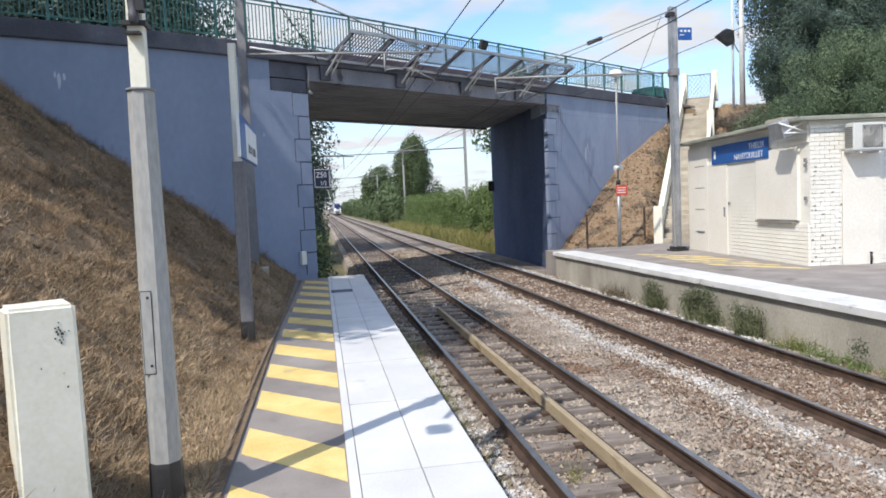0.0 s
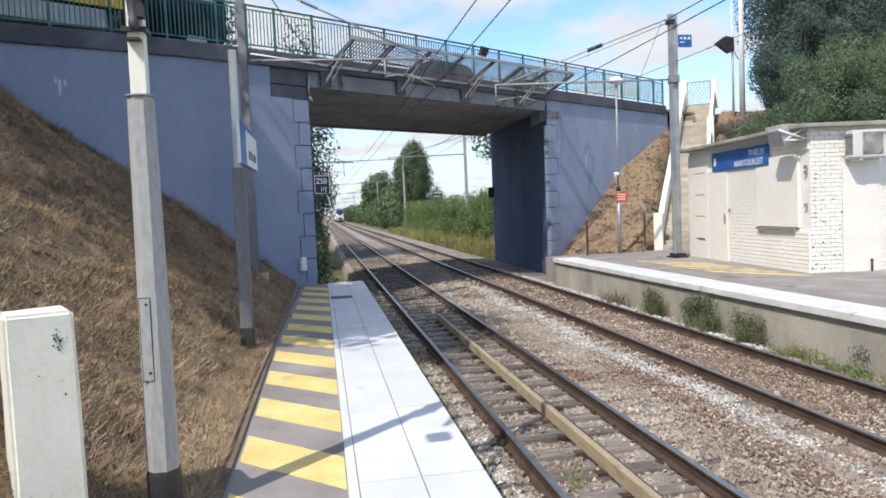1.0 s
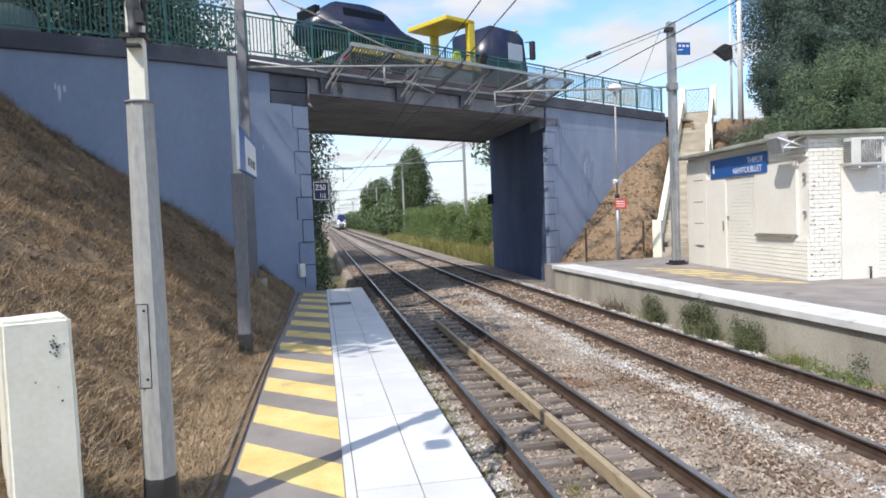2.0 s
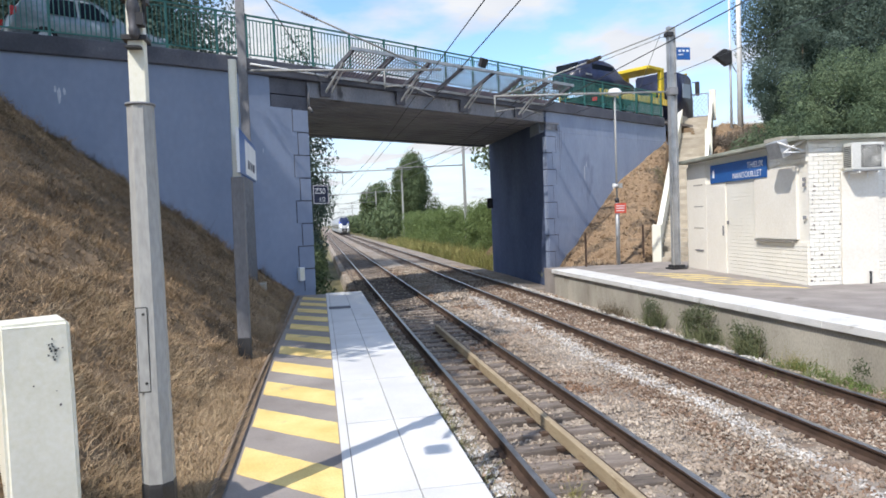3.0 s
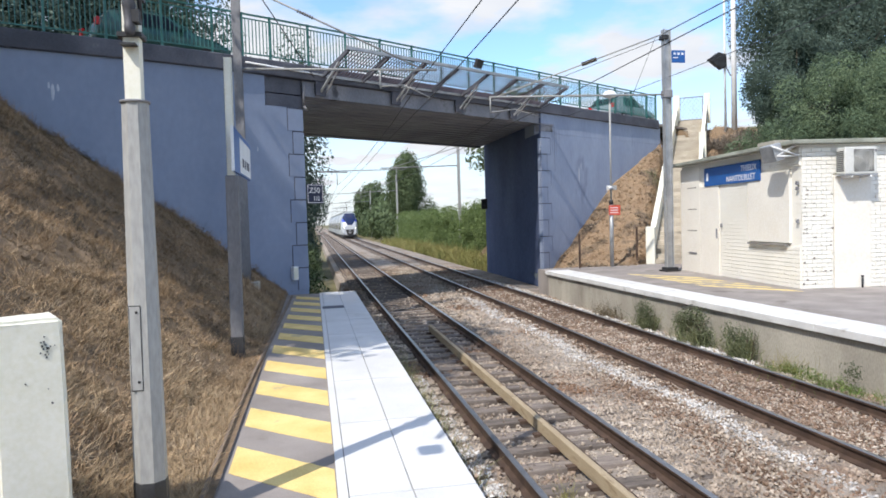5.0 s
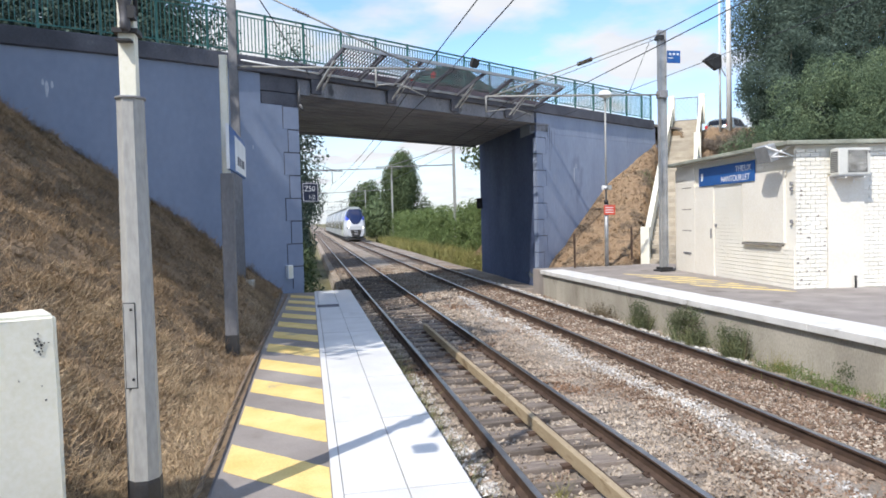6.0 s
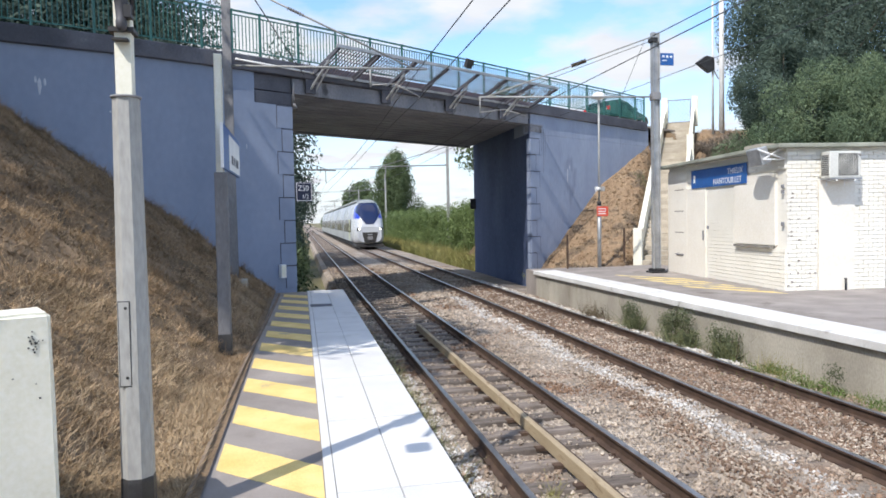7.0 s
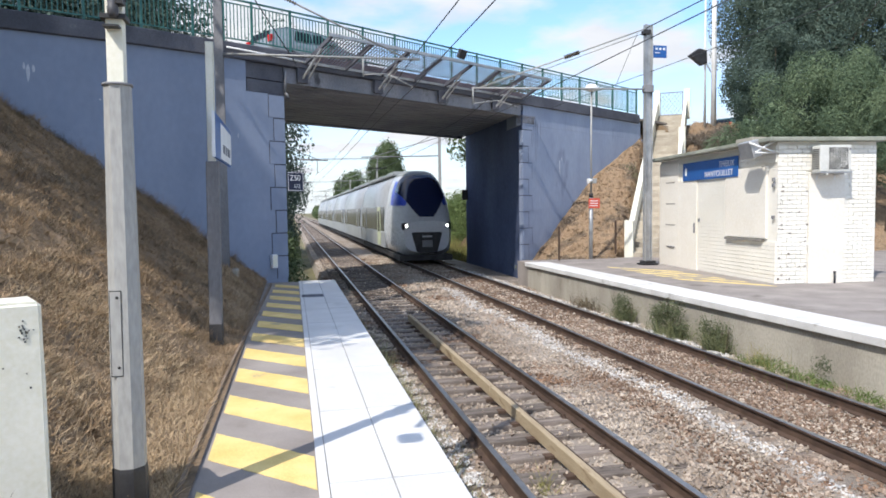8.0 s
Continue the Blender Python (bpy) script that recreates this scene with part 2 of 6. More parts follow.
def box(bm, x0, x1, y0, y1, z0, z1, m=None, bevel=0.0, mi=0):
    vs = [bm.verts.new((x, y, z)) for x in (x0, x1) for y in (y0, y1) for z in (z0, z1)]
    fs = [bm.faces.new([vs[i] for i in q]) for q in ((0, 1, 3, 2), (4, 6, 7, 5), (0, 4, 5, 1), (2, 3, 7, 6), (0, 2, 6, 4), (1, 5, 7, 3))]
    for f in fs:
        f.material_index = mi
    if bevel:
        es = list({e for f in fs for e in f.edges})
        r = bmesh.ops.bevel(bm, geom=es, offset=bevel, segments=2, affect="EDGES", profile=0.6)
        vs = list({v for f in r["faces"] for v in f.verts} | {v for v in vs if v.is_valid})
    if m is not None:
        bmesh.ops.transform(bm, matrix=m, verts=[v for v in vs if v.is_valid])
    return bm


def boxes(*args, bevel=0.0):
    bm = bmesh.new()
    for a in args:
        box(bm, *a, bevel=bevel)
    return bm


def tube(bm, a, b, r0, r1=None, n=10, cap=True):
    """A round bar from a to b."""
    a, b = Vector(a), Vector(b)
    r1 = r0 if r1 is None else r1
    q = (b - a).to_track_quat("Z", "Y")
    rings = []
    for c, r in ((a, r0), (b, r1)):
        rings.append([bm.verts.new(c + q @ Vector((r * math.cos(2 * math.pi * k / n), r * math.sin(2 * math.pi * k / n), 0))) for k in range(n)])
    for k in range(n):
        f = bm.faces.new((rings[0][k], rings[0][(k + 1) % n], rings[1][(k + 1) % n], rings[1][k]))
        f.smooth = n > 6
    if cap:
        bm.faces.new(rings[0][::-1]), bm.faces.new(rings[1])
    return bm


def tubes(*args, n=8):
    bm = bmesh.new()
    for a in args:
        tube(bm, *a, n=n)
    return bm


def bar(bm, a, b, w, h):
    """A square bar from a to b: w across, h upwards."""
    a, b = Vector(a), Vector(b)
    d = (b - a).normalized()
    s = d.cross(Vector((0, 0, 1)))
    s = s.normalized() if s.length > 1e-3 else Vector((1, 0, 0))
    t = s.cross(d)
    vs = [bm.verts.new(c + s * i * w / 2 + t * j * h / 2) for c in (a, b) for i, j in ((-1, -1), (1, -1), (1, 1), (-1, 1))]
    for q in ((3, 2, 1, 0), (4, 5, 6, 7), (0, 1, 5, 4), (1, 2, 6, 5), (2, 3, 7, 6), (3, 0, 4, 7)):
        bm.faces.new([vs[i] for i in q])
    return bm


def prism(bm, outline, axis_from, axis_to, put):
    """An outline of (a, b) pairs swept between two stations; put(a, b, s) gives the corner."""
    r = [[bm.verts.new(put(a, b, s)) for a, b in outline] for s in (axis_from, axis_to)]
    k = len(outline)
    for i in range(k):
        bm.faces.new((r[0][i], r[0][(i + 1) % k], r[1][(i + 1) % k], r[1][i]))
    bm.faces.new(r[0][::-1]), bm.faces.new(r[1])
    return bm


def mesh_from(name, verts, faces, material, parent=None, kind=""):
    me = bpy.data.meshes.new(name)
    me.from_pydata(verts.tolist() if hasattr(verts, "tolist") else verts, [], faces.tolist() if hasattr(faces, "tolist") else faces)
    me.materials.append(material)
    me.update()
    ob = new(name, me)
    ob.parent = parent
    if kind:
        tagged(ob, kind=kind)
    return ob


rng = np.random.default_rng(7)


def leaves(name, points, size, material, parent=None, kind="", loose=0.45):
    """One small four-cornered folded leaf at each point, lying roughly along the skin of its clump."""
    c, face = points
    n = len(c)
    w = face + rng.normal(size=(n, 3)) * loose; w /= np.linalg.norm(w, axis=1, keepdims=True)
    d = rng.normal(size=(n, 3)); d -= (d * w).sum(1, keepdims=True) * w; d /= np.linalg.norm(d, axis=1, keepdims=True)
    e = np.cross(w, d)
    s = size * rng.uniform(0.6, 1.4, (n, 1))
    v = np.stack([c - d * s, c + e * s * 0.55 - w * s * 0.15, c + d * s, c - e * s * 0.55 - w * s * 0.15], 1).reshape(-1, 3)
    f = np.arange(4 * n).reshape(n, 4)
    return mesh_from(name, v, f, material, parent, kind)


# the bridge runs skew to the tracks: u along its face, v into it
B_O, B_U, B_V = Vector((-3.0, 21.63, 0)), Vector((0.851, 0.525, 0)), Vector((-0.525, 0.851, 0))
B_M = Matrix(((B_U.x, B_V.x, 0, B_O.x), (B_U.y, B_V.y, 0, B_O.y), (0, 0, 1, 0), (0, 0, 0, 1)))
PLAT, PLAT2, TRACK2 = 0.557, 0.70, 3.73


def B(u, v, z):
    return B_M @ Vector((u, v, z))


def face_y(x):
    """Where the bridge's face stands for a given x."""
    return B_O.y + (x - B_O.x) * B_U.y / B_U.x


# ---- ground, banks and track bed ----
def make_ground():
    bm = bmesh.new()
    s = 2500
    vs = [bm.verts.new(p) for p in ((-s, -s, -0.75), (s, -s, -0.75), (s, s, -0.75), (-s, s, -0.75))]
    bm.faces.new(vs)
    tagged(part("ground", bm, M_SOIL), "flat dry farmland reaching the horizon", "ground", kind="structure")
    # track bed: a low flat-topped mound of stones under both tracks
    bm = bmesh.new()
    out = [(-1.75, -0.9), (-1.62, -0.30), (-1.0, -0.20), (0.0, -0.235), (1.0, -0.20), (1.86, -0.15), (2.75, -0.19), (3.05, -0.185), (3.73, -0.168), (4.41, -0.185), (4.7, -0.20), (5.35, -0.22), (6.6, -0.30), (7.4, -0.9)]
    ys = [-14 + 3 * k for k in range(0, 20)] + [60, 120, 250, 600, 1400]
    rows = [[bm.verts.new((x, y, z + (0.02 * math.sin(y * 1.7 + x * 3)))) for x, z in out] for y in ys]
    for a, b in zip(rows, rows[1:]):
        for i in range(len(out) - 1):
            bm.faces.new((a[i], a[i + 1], b[i + 1], b[i]))
    tagged(part("track_bed", bm, M_BED), "mound of rust-stained grey ballast under two tracks", "track bed", kind="structure")


def bank_left(x, y):
    toe = -4.25 if y < 8 else -4.25 + 0.59 * min(1.0, (y - 8) / 7.0)
    d = max(0.0, toe - x)
    z = PLAT + 0.02 + min(0.83 * d, 6.95)
    rough = min(1.0, d * 1.5)
    return z + rough * (0.10 * noise.noise((x * 0.9, y * 0.9, 0)) + 0.12 * noise.noise((x * 2.4, y * 2.4, 3)) + 0.08 * noise.noise((x * 5, y * 5, 9)))


def bank_right(x, y):
    knots = ((6.4, 0.0), (7.6, 0.02), (9.1, 0.30), (11.1, 0.55), (12.8, 0.62), (15.0, 0.66), (60, 0.66))
    s = knots[0][1]
    for (xa, sa), (xb, sb) in zip(knots, knots[1:]):
        if xa <= x:
            s = sa + (sb - sa) * min(1, (x - xa) / (xb - xa))
    d = max(0.0, y - 24.3)
    z = PLAT2 - 0.03 + s * d
    if x < 7.6:
        z = PLAT2 - 0.03 - 1.05 * (7.6 - x) * min(1.0, d * 0.8)
    z = min(z, 7.35)
    # the stairs lie in a shallow cut
    along = ((x - 10.2) * 8.05 + (y - 24.7) * 11.9) / 14.367
    aside = ((x - 10.2) * 11.9 - (y - 24.7) * 8.05) / 14.367
    cut = min(1.0, max(0.0, 1.25 - abs(aside - 0.75)) / 0.3)
    step_z = PLAT2 + 7.25 * min(1, max(0, along / 14.367)) - 0.45
    z = z + (min(z, step_z) - z) * cut
    r = min(1.0, d) * (1 - cut)
    return z + r * (0.13 * noise.noise((x * 1.1, y * 1.1, 5)) + 0.06 * noise.noise((x * 3, y * 3, 8)))


def sheet(name, xs, ys_of, height, material, label, category):
    bm = bmesh.new()
    rows = []
    for x in xs:
        rows.append([bm.verts.new((x, y, height(x, y))) for y in ys_of(x)])
    for a, b in zip(rows, rows[1:]):
        for i in range(len(a) - 1):
            f = bm.faces.new((a[i], a[i + 1], b[i + 1], b[i]))
            f.smooth = True
    bm.normal_update()
    bm.faces.ensure_lookup_table()
    if bm.faces[0].normal.z < 0:
        bmesh.ops.reverse_faces(bm, faces=bm.faces[:])
    return tagged(part(name, bm, material), label, category, kind="structure")


def make_banks():
    n = 190
    sheet("embankment_1", [-3.62 - 0.14 * k for k in range(90)], lambda x: [-12 + (face_y(x) + 0.2 + 12) * k / n for k in range(n + 1)],
          bank_left, M_DRY, "steep embankment of scorched dry grass beside the platform", "embankment")
    sheet("embankment_2", [6.3 + 0.3 * k for k in range(110)], lambda x: [23.0 + (min(face_y(x), 37.4) + 0.3 - 23.0) * k / 60 for k in range(61)],
          bank_right, M_SANDY, "dry earth slope rising to the bridge wall", "embankment")


# ---- tracks ----
def make_track(name, cx, label):
    tr = thing(name, label, "railway track", kind="structure")
    prof = [(-0.075, -0.172), (0.075, -0.172), (0.075, -0.158), (0.012, -0.135), (0.010, -0.045), (0.036, -0.030), (0.036, -0.006), (0.026, 0.0),
            (-0.026, 0.0), (-0.036, -0.006), (-0.036, -0.030), (-0.010, -0.045), (-0.012, -0.135), (-0.075, -0.158)]
    for sx in (-0.7535, 0.7535):
        bm = bmesh.new()
        prism(bm, prof, -14, 1400, lambda a, b, s: (cx + sx + a, s, b))
        bm.normal_update()
        for f in bm.faces:
            if abs(f.normal.z) > 0.5 and f.calc_center_median().z > -0.01:
                f.material_index = 1
        part("rail", bm, [M_RUST, M_RAILTOP], tr, "steel rail with a polished head and rusty web")
    return tr


def sleeper_mesh():
    bm = bmesh.new()
    box(bm, -1.3, 1.3, -0.125, 0.125, -0.33, -0.165, bevel=0.012)
    me = bpy.data.meshes.new("sleeper")
    bm.to_mesh(me); bm.free()
    me.materials.append(M_SLEEPER)
    return me


def clip_mesh():
    bm = bmesh.new()
    for s in (-1, 1):
        box(bm, s * 0.7535 - 0.13, s * 0.7535 + 0.13, -0.06, 0.06, -0.166, -0.155)
        for k in (-0.095, 0.095):
            tube(bm, (s * 0.7535 + k, 0, -0.16), (s * 0.7535 + k, 0, -0.12), 0.022, n=6)
    me = bpy.data.meshes.new("rail_fastening")
    bm.to_mesh(me); bm.free()
    me.materials.append(M_RUST)
    return me


def make_sleepers(track, cx):
    me, mc = sleeper_mesh(), clip_mesh()
    for k in range(-16, 120):
        y = 1.2 + 0.6 * k
        ob = new("sleeper", me)
        ob.parent = track
        ob.matrix_world = pose(cx + random.uniform(-0.03, 0.03), y + random.uniform(-0.03, 0.03), random.uniform(-0.012, 0.004), 0, 0, random.uniform(-0.8, 0.8))
        if k < 60:
            f = new("rail_fastening", mc)
            f.parent = track
            f.matrix_world = pose(cx, y, 0)
    bm = bmesh.new()
    for k in range(300):
        y = 73.2 + 0.6 * k
        box(bm, cx - 1.3, cx + 1.3, y - 0.125, y + 0.125, -0.3, -0.165)
    tagged(part("far_sleepers", bm, M_SLEEPER, track), kind="stuff")


# ---- platforms ----
def worn_patch(bm, pts, z0, z1, ragged):
    """A painted four-sided patch with ragged edges."""
    rim = []
    for (xa, ya), (xb, yb) in zip(pts, pts[1:] + pts[:1]):
        n = max(2, int(math.hypot(xb - xa, yb - ya) / 0.03))
        for k in range(n):
            f = k / n
            x, y = xa + (xb - xa) * f, ya + (yb - ya) * f
            w = ragged * (noise.noise((x * 9, y * 9, 1.0)) + 0.7 * noise.noise((x * 31, y * 31, 4.0)))
            rim.append((x, y + w))
    lo = [bm.verts.new((x, y, z0)) for x, y in rim]
    hi = [bm.verts.new((x, y, z1)) for x, y in rim]
    bm.faces.new(hi)
    for i in range(len(rim)):
        j = (i + 1) % len(rim)
        bm.faces.new((lo[i], lo[j], hi[j], hi[i]))
    bmesh.ops.recalc_face_normals(bm, faces=bm.faces[:])


def make_platforms():
    p1 = thing("platform_1", "narrow asphalt platform with white edge slabs and yellow hatching", "platform", kind="structure")
    part("platform_body", boxes((-3.66, -1.72, -12, 20.80, -0.8, PLAT - 0.01)), M_ASPHALT, p1)
    part("edge_wall", boxes((-1.715, -1.68, -12, 20.78, -0.8, PLAT - 0.09)), M_CONC, p1)
    # white slabs: an outer and an inner row, with a thin border strip
    y, joints = -10.25, []
    while y < 20.7:
        joints.append(y)
        y += 1.92
    for x0, x1 in ((-2.115, -1.62), (-2.605, -2.123)):
        for k, a in enumerate(joints):
            b = min(a + 1.900, 20.84)
            part("slab", boxes((x0, x1, a, b, PLAT - 0.08, PLAT + 0.012 + random.uniform(-0.003, 0.003)), bevel=0.005), M_WHITE, p1)
    part("border_strip", boxes((-2.69, -2.613, -12, 20.84, PLAT - 0.08, PLAT + 0.010)), M_WHITE, p1)
    part("manhole_cover", boxes((-2.65, -2.12, 16.75, 17.25, PLAT + 0.013, PLAT + 0.021), bevel=0.003), M_DARKCONC, p1, "dark flush cover plate")
    for k in range(-11, 12):
        a = 5.05 + 1.385 * k
        bm = bmesh.new()
        w = 0.70
        left = -3.58 if a < 9 else -3.58 + 0.022 * (a - 9)
        pts = [(-2.70, a), (-2.70, a + w), (left, a + w + 0.9 * (left + 2.70) / -0.93), (left, a + 0.9 * (left + 2.70) / -0.93)]
        pts = [(x, min(yy, 20.75)) for x, yy in pts]
        if pts[2][1] - pts[3][1] < 0.1:
            continue
        worn_patch(bm, pts, PLAT - 0.012, PLAT - 0.004, 0.014)
        part("yellow_stripe", bm, M_YELLOW, p1)
    bm = bmesh.new()
    pts = [(-3.70 + 0.0 * k, -12 + 1.0 * k) for k in range(21)] + [(-3.70 + 0.0205 * (k * 1.0), 9 + k) for k in range(1, 12)]
    for (xa, ya), (xb, yb) in zip(pts, pts[1:]):
        bar(bm, (xa, ya, PLAT + 0.02), (xb, yb, PLAT + 0.02), 0.03, 0.07)
    part("edging_board", bm, M_EDGE, p1, "thin weathered edging board against the bank")

    p2 = thing("platform_2", "opposite platform with pale coping over a stained wall", "platform", kind="structure")
    part("platform_body", boxes((5.50, 30, -12, 24.6, -0.8, PLAT2 - 0.01)), M_ASPHALT, p2)
    part("edge_wall", boxes((5.46, 5.52, -12, 23.35, -0.8, PLAT2 - 0.12)), M_CONC, p2, "stained concrete platform wall")
    y = -10.0
    while y < 23.3:
        b = min(y + 1.99, 23.45)
        part("coping_slab", boxes((5.38, 6.24, y, b, PLAT2 - 0.12, PLAT2 + 0.012), bevel=0.012), M_COPING, p2)
        y += 2.0
    for a in (16.3, 17.3, 18.3, 19.3, 20.3):
        bm = bmesh.new()
        pts = [(7.3, a), (8.55, a - 2.1), (8.55, a - 1.6), (7.3, a + 0.5)]
        worn_patch(bm, pts, PLAT2 - 0.02, PLAT2 - 0.004, 0.03)
        part("yellow_stripe", bm, M_PALEYEL, p2)


# ---- bridge ----
def camber(u):
    """Height of the gently arched parapet line over its level."""
    return float(np.interp(u, (-26, -12, -8, -4.5, -1, 3, 8, 18, 24), (-0.75, -0.22, -0.06, 0.07, 0.12, 0.12, 0.09, 0.04, 0.0)))


def arched(bm):
    for v in bm.verts:
        v.co.z += camber(v.co.x)
    return bm


def long_block(u0, u1, v0, v1, z0, z1, step=1.0):
    """A long block cut across at even steps, so that it can be arched."""
    bm = bmesh.new()
    n = max(1, round((u1 - u0) / step))
    e = 0.025
    ring = ((v0, z0 + e), (v0, z1 - e), (v0 + e, z1), (v1, z1), (v1, z0), (v0 + e, z0))
    rows = [[bm.verts.new((u0 + (u1 - u0) * k / n, v, z)) for v, z in ring] for k in range(n + 1)]
    for a, b in zip(rows, rows[1:]):
        for i in range(6):
            bm.faces.new((a[i], a[(i + 1) % 6], b[(i + 1) % 6], b[i]))
    bm.faces.new(rows[0][::-1]), bm.faces.new(rows[-1])
    bmesh.ops.recalc_face_normals(bm, faces=bm.faces[:])
    return arched(bm)


RAIL_POSTS = [-9.8 + 1.40 * k for k in range(6)] + [-1.90, -1.0] + [0.30 + 1.405 * k for k in range(15)] + [20.85]


def make_bridge():
    br = thing("road_bridge", "grey painted road bridge with sooty deck over the tracks", "bridge", B_M, kind="structure")
    W = 8.2
    # abutments with wing walls
    part("abutment", boxes((-26, 0.0, 0.0, W, -0.9, 6.22), (-26, -1.25, 0.0, W, 6.22, 7.10)), M_WALL, br, "smooth grey painted abutment and wing wall")
    # the inner face of the far abutment runs with the tracks
    bm = bmesh.new()
    q = [(11.52, 0), (21.4, 0), (24, W), (11.52 + 0.616 * W, W)]
    for z0, z1, us in ((-0.9, 6.22, 0), (6.22, 7.10, 0.14)):
        lo = [bm.verts.new((u + (us if i in (0, 3) else 0), max(v, us * 2.5), z0)) for i, (u, v) in enumerate(q)]
        hi = [bm.verts.new((u + (us if i in (0, 3) else 0), max(v, us * 2.5), z1)) for i, (u, v) in enumerate(q)]
        bm.faces.new(lo[::-1]), bm.faces.new(hi)
        for i in range(4):
            bm.faces.new((lo[i], lo[(i + 1) % 4], hi[(i + 1) % 4], hi[i]))
    part("abutment", bm, M_PALEWALL, br, "paler grey painted abutment with stained corner stones")
    # bearing blocks under the deck's ends
    part("bearing_block", boxes((-1.25, 0.02, 0.05, W, 6.63, 7.10), (-1.22, 0.03, 0.02, W, 6.225, 6.60), bevel=0.02), M_DARKCONC, br, "stained concrete bearing block")
    part("wing_top", boxes((11.56, 21.2, 0.0, 0.4, 6.225, 7.10)), M_PALEWALL, br)
    part("bearing_block", boxes((11.49, 12.35, -0.05, 0.3, 6.55, 6.63), (11.53, 12.30, -0.025, 0.3, 6.30, 6.545), bevel=0.015), M_GIRDER, br, "small stained bearing ledge")
    # a darker sheet on the abutment's inner face carries its shade as colour
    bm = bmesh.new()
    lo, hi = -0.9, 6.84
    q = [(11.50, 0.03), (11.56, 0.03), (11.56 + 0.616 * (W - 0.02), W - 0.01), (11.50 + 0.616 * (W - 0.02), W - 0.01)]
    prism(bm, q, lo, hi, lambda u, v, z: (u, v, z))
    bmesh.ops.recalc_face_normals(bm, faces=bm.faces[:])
    part("sooty_face", bm, M_INNERSHADE, br, "inner face of the abutment, its shade painted in")
    # dark runs of damp below the ledge
    for u, z0, z1, w in ((12.42, 4.6, 6.5, 0.05), (12.55, 5.3, 6.35, 0.035), (12.28, 5.5, 6.28, 0.03), (12.75, 5.75, 6.4, 0.02)):
        bm = bmesh.new()
        n = 14
        side = [(u + w * (0.35 + 0.65 * noise.noise((k * 0.7, u * 9, 1))) * (0.3 + 0.7 * k / n), z0 + (z1 - z0) * k / n) for k in range(n + 1)]
        back = [(u - w * (0.35 + 0.65 * noise.noise((k * 0.7, u * 9, 5))) * (0.3 + 0.7 * k / n), z0 + (z1 - z0) * k / n) for k in range(n, -1, -1)]
        prism(bm, side + back, -0.005, 0.003, lambda a, b, k: (a, k, b))
        bmesh.ops.recalc_face_normals(bm, faces=bm.faces[:])
        part("damp_streak", bm, M_DAMP, br)
    # deck: a slab carried by long boards of shuttered concrete that show from below
    part("deck_slab", boxes((-26, 0.04, 0.12, W - 0.1, 7.105, 7.30), (0.045, 11.5, 0.3, W - 0.1, 6.86, 7.30), (11.55, 21.0, 0.12, W - 0.1, 7.105, 7.30)), M_DARKCONC, br)
    n = 26
    for k in range(n):
        v0 = 0.35 + (W - 0.7) * k / n
        part("soffit_board", boxes((0.06 + 0.0 * v0, 11.4 + 0.6 * v0, v0, v0 + (W - 0.7) / n - 0.035, 6.66 + (0.02 if k % 2 else 0), 6.855)), M_SOFFIT, br)
    part("edge_girder", boxes((0.06, 11.49, 0.06, 0.30, 6.62, 7.10), (0.06, 16, W - 0.3, W, 6.60, 7.10)), M_GIRDER, br, "sooty edge girder")
    part("coping", long_block(-26, 20.95, -0.10, 0.45, 6.99, 7.44), M_DARKCONC, br, "dark stained concrete coping")
    part("coping", boxes((-26, 24, W - 0.45, W + 0.1, 7.105, 7.44), bevel=0.03), M_DARKCONC, br)
    part("roadway", boxes((-140, 140, 0.46, W - 0.46, 7.305, 7.42)), M_ASPHALT, br, "asphalt road on the bridge deck")
    bm = bmesh.new()
    for a, b in ((-140, -26), (24, 140)):
        prism(bm, [(-8, -0.8), (0.3, 7.2), (W - 0.3, 7.2), (W + 9, -0.8)], a, b, lambda q, w, k: (k, q, w))
    bmesh.ops.recalc_face_normals(bm, faces=bm.faces[:])
    part("causeway", bm, M_DRY, br, "earth causeway that carries the road")
    # corner stones drawn by their joints
    for k, z in enumerate([0.62 + 0.70 * i for i in range(8)]):
        w = 0.52 if k % 2 else 0.36
        part("corner_stone", boxes((-w, 0.012, -0.014, 0.2, z, z + 0.66), bevel=0.006), M_WALL, br)
        part("stone_joint", boxes((-w - 0.02, 0.006, -0.008, 0.1, z + 0.665, z + 0.695)), M_JOINT, br)
        part("stone_joint", boxes((-w - 0.024, -w - 0.004, -0.007, 0.1, z, z + 0.66)), M_JOINT, br)
    for k, z in enumerate([0.45 + 0.70 * i for i in range(8)]):
        w = 0.60 if k % 2 else 0.36
        part("corner_stone", boxes((11.508, 11.52 + w, -0.014, 0.2, z, z + 0.66), bevel=0.006), M_PALEWALL, br)
        part("stone_joint", boxes((11.512, 11.54 + w, -0.008, 0.1, z + 0.665, z + 0.695)), M_JOINT, br)
        part("stone_joint", boxes((11.524 + w, 11.544 + w, -0.007, 0.1, z, z + 0.66)), M_JOINT, br)
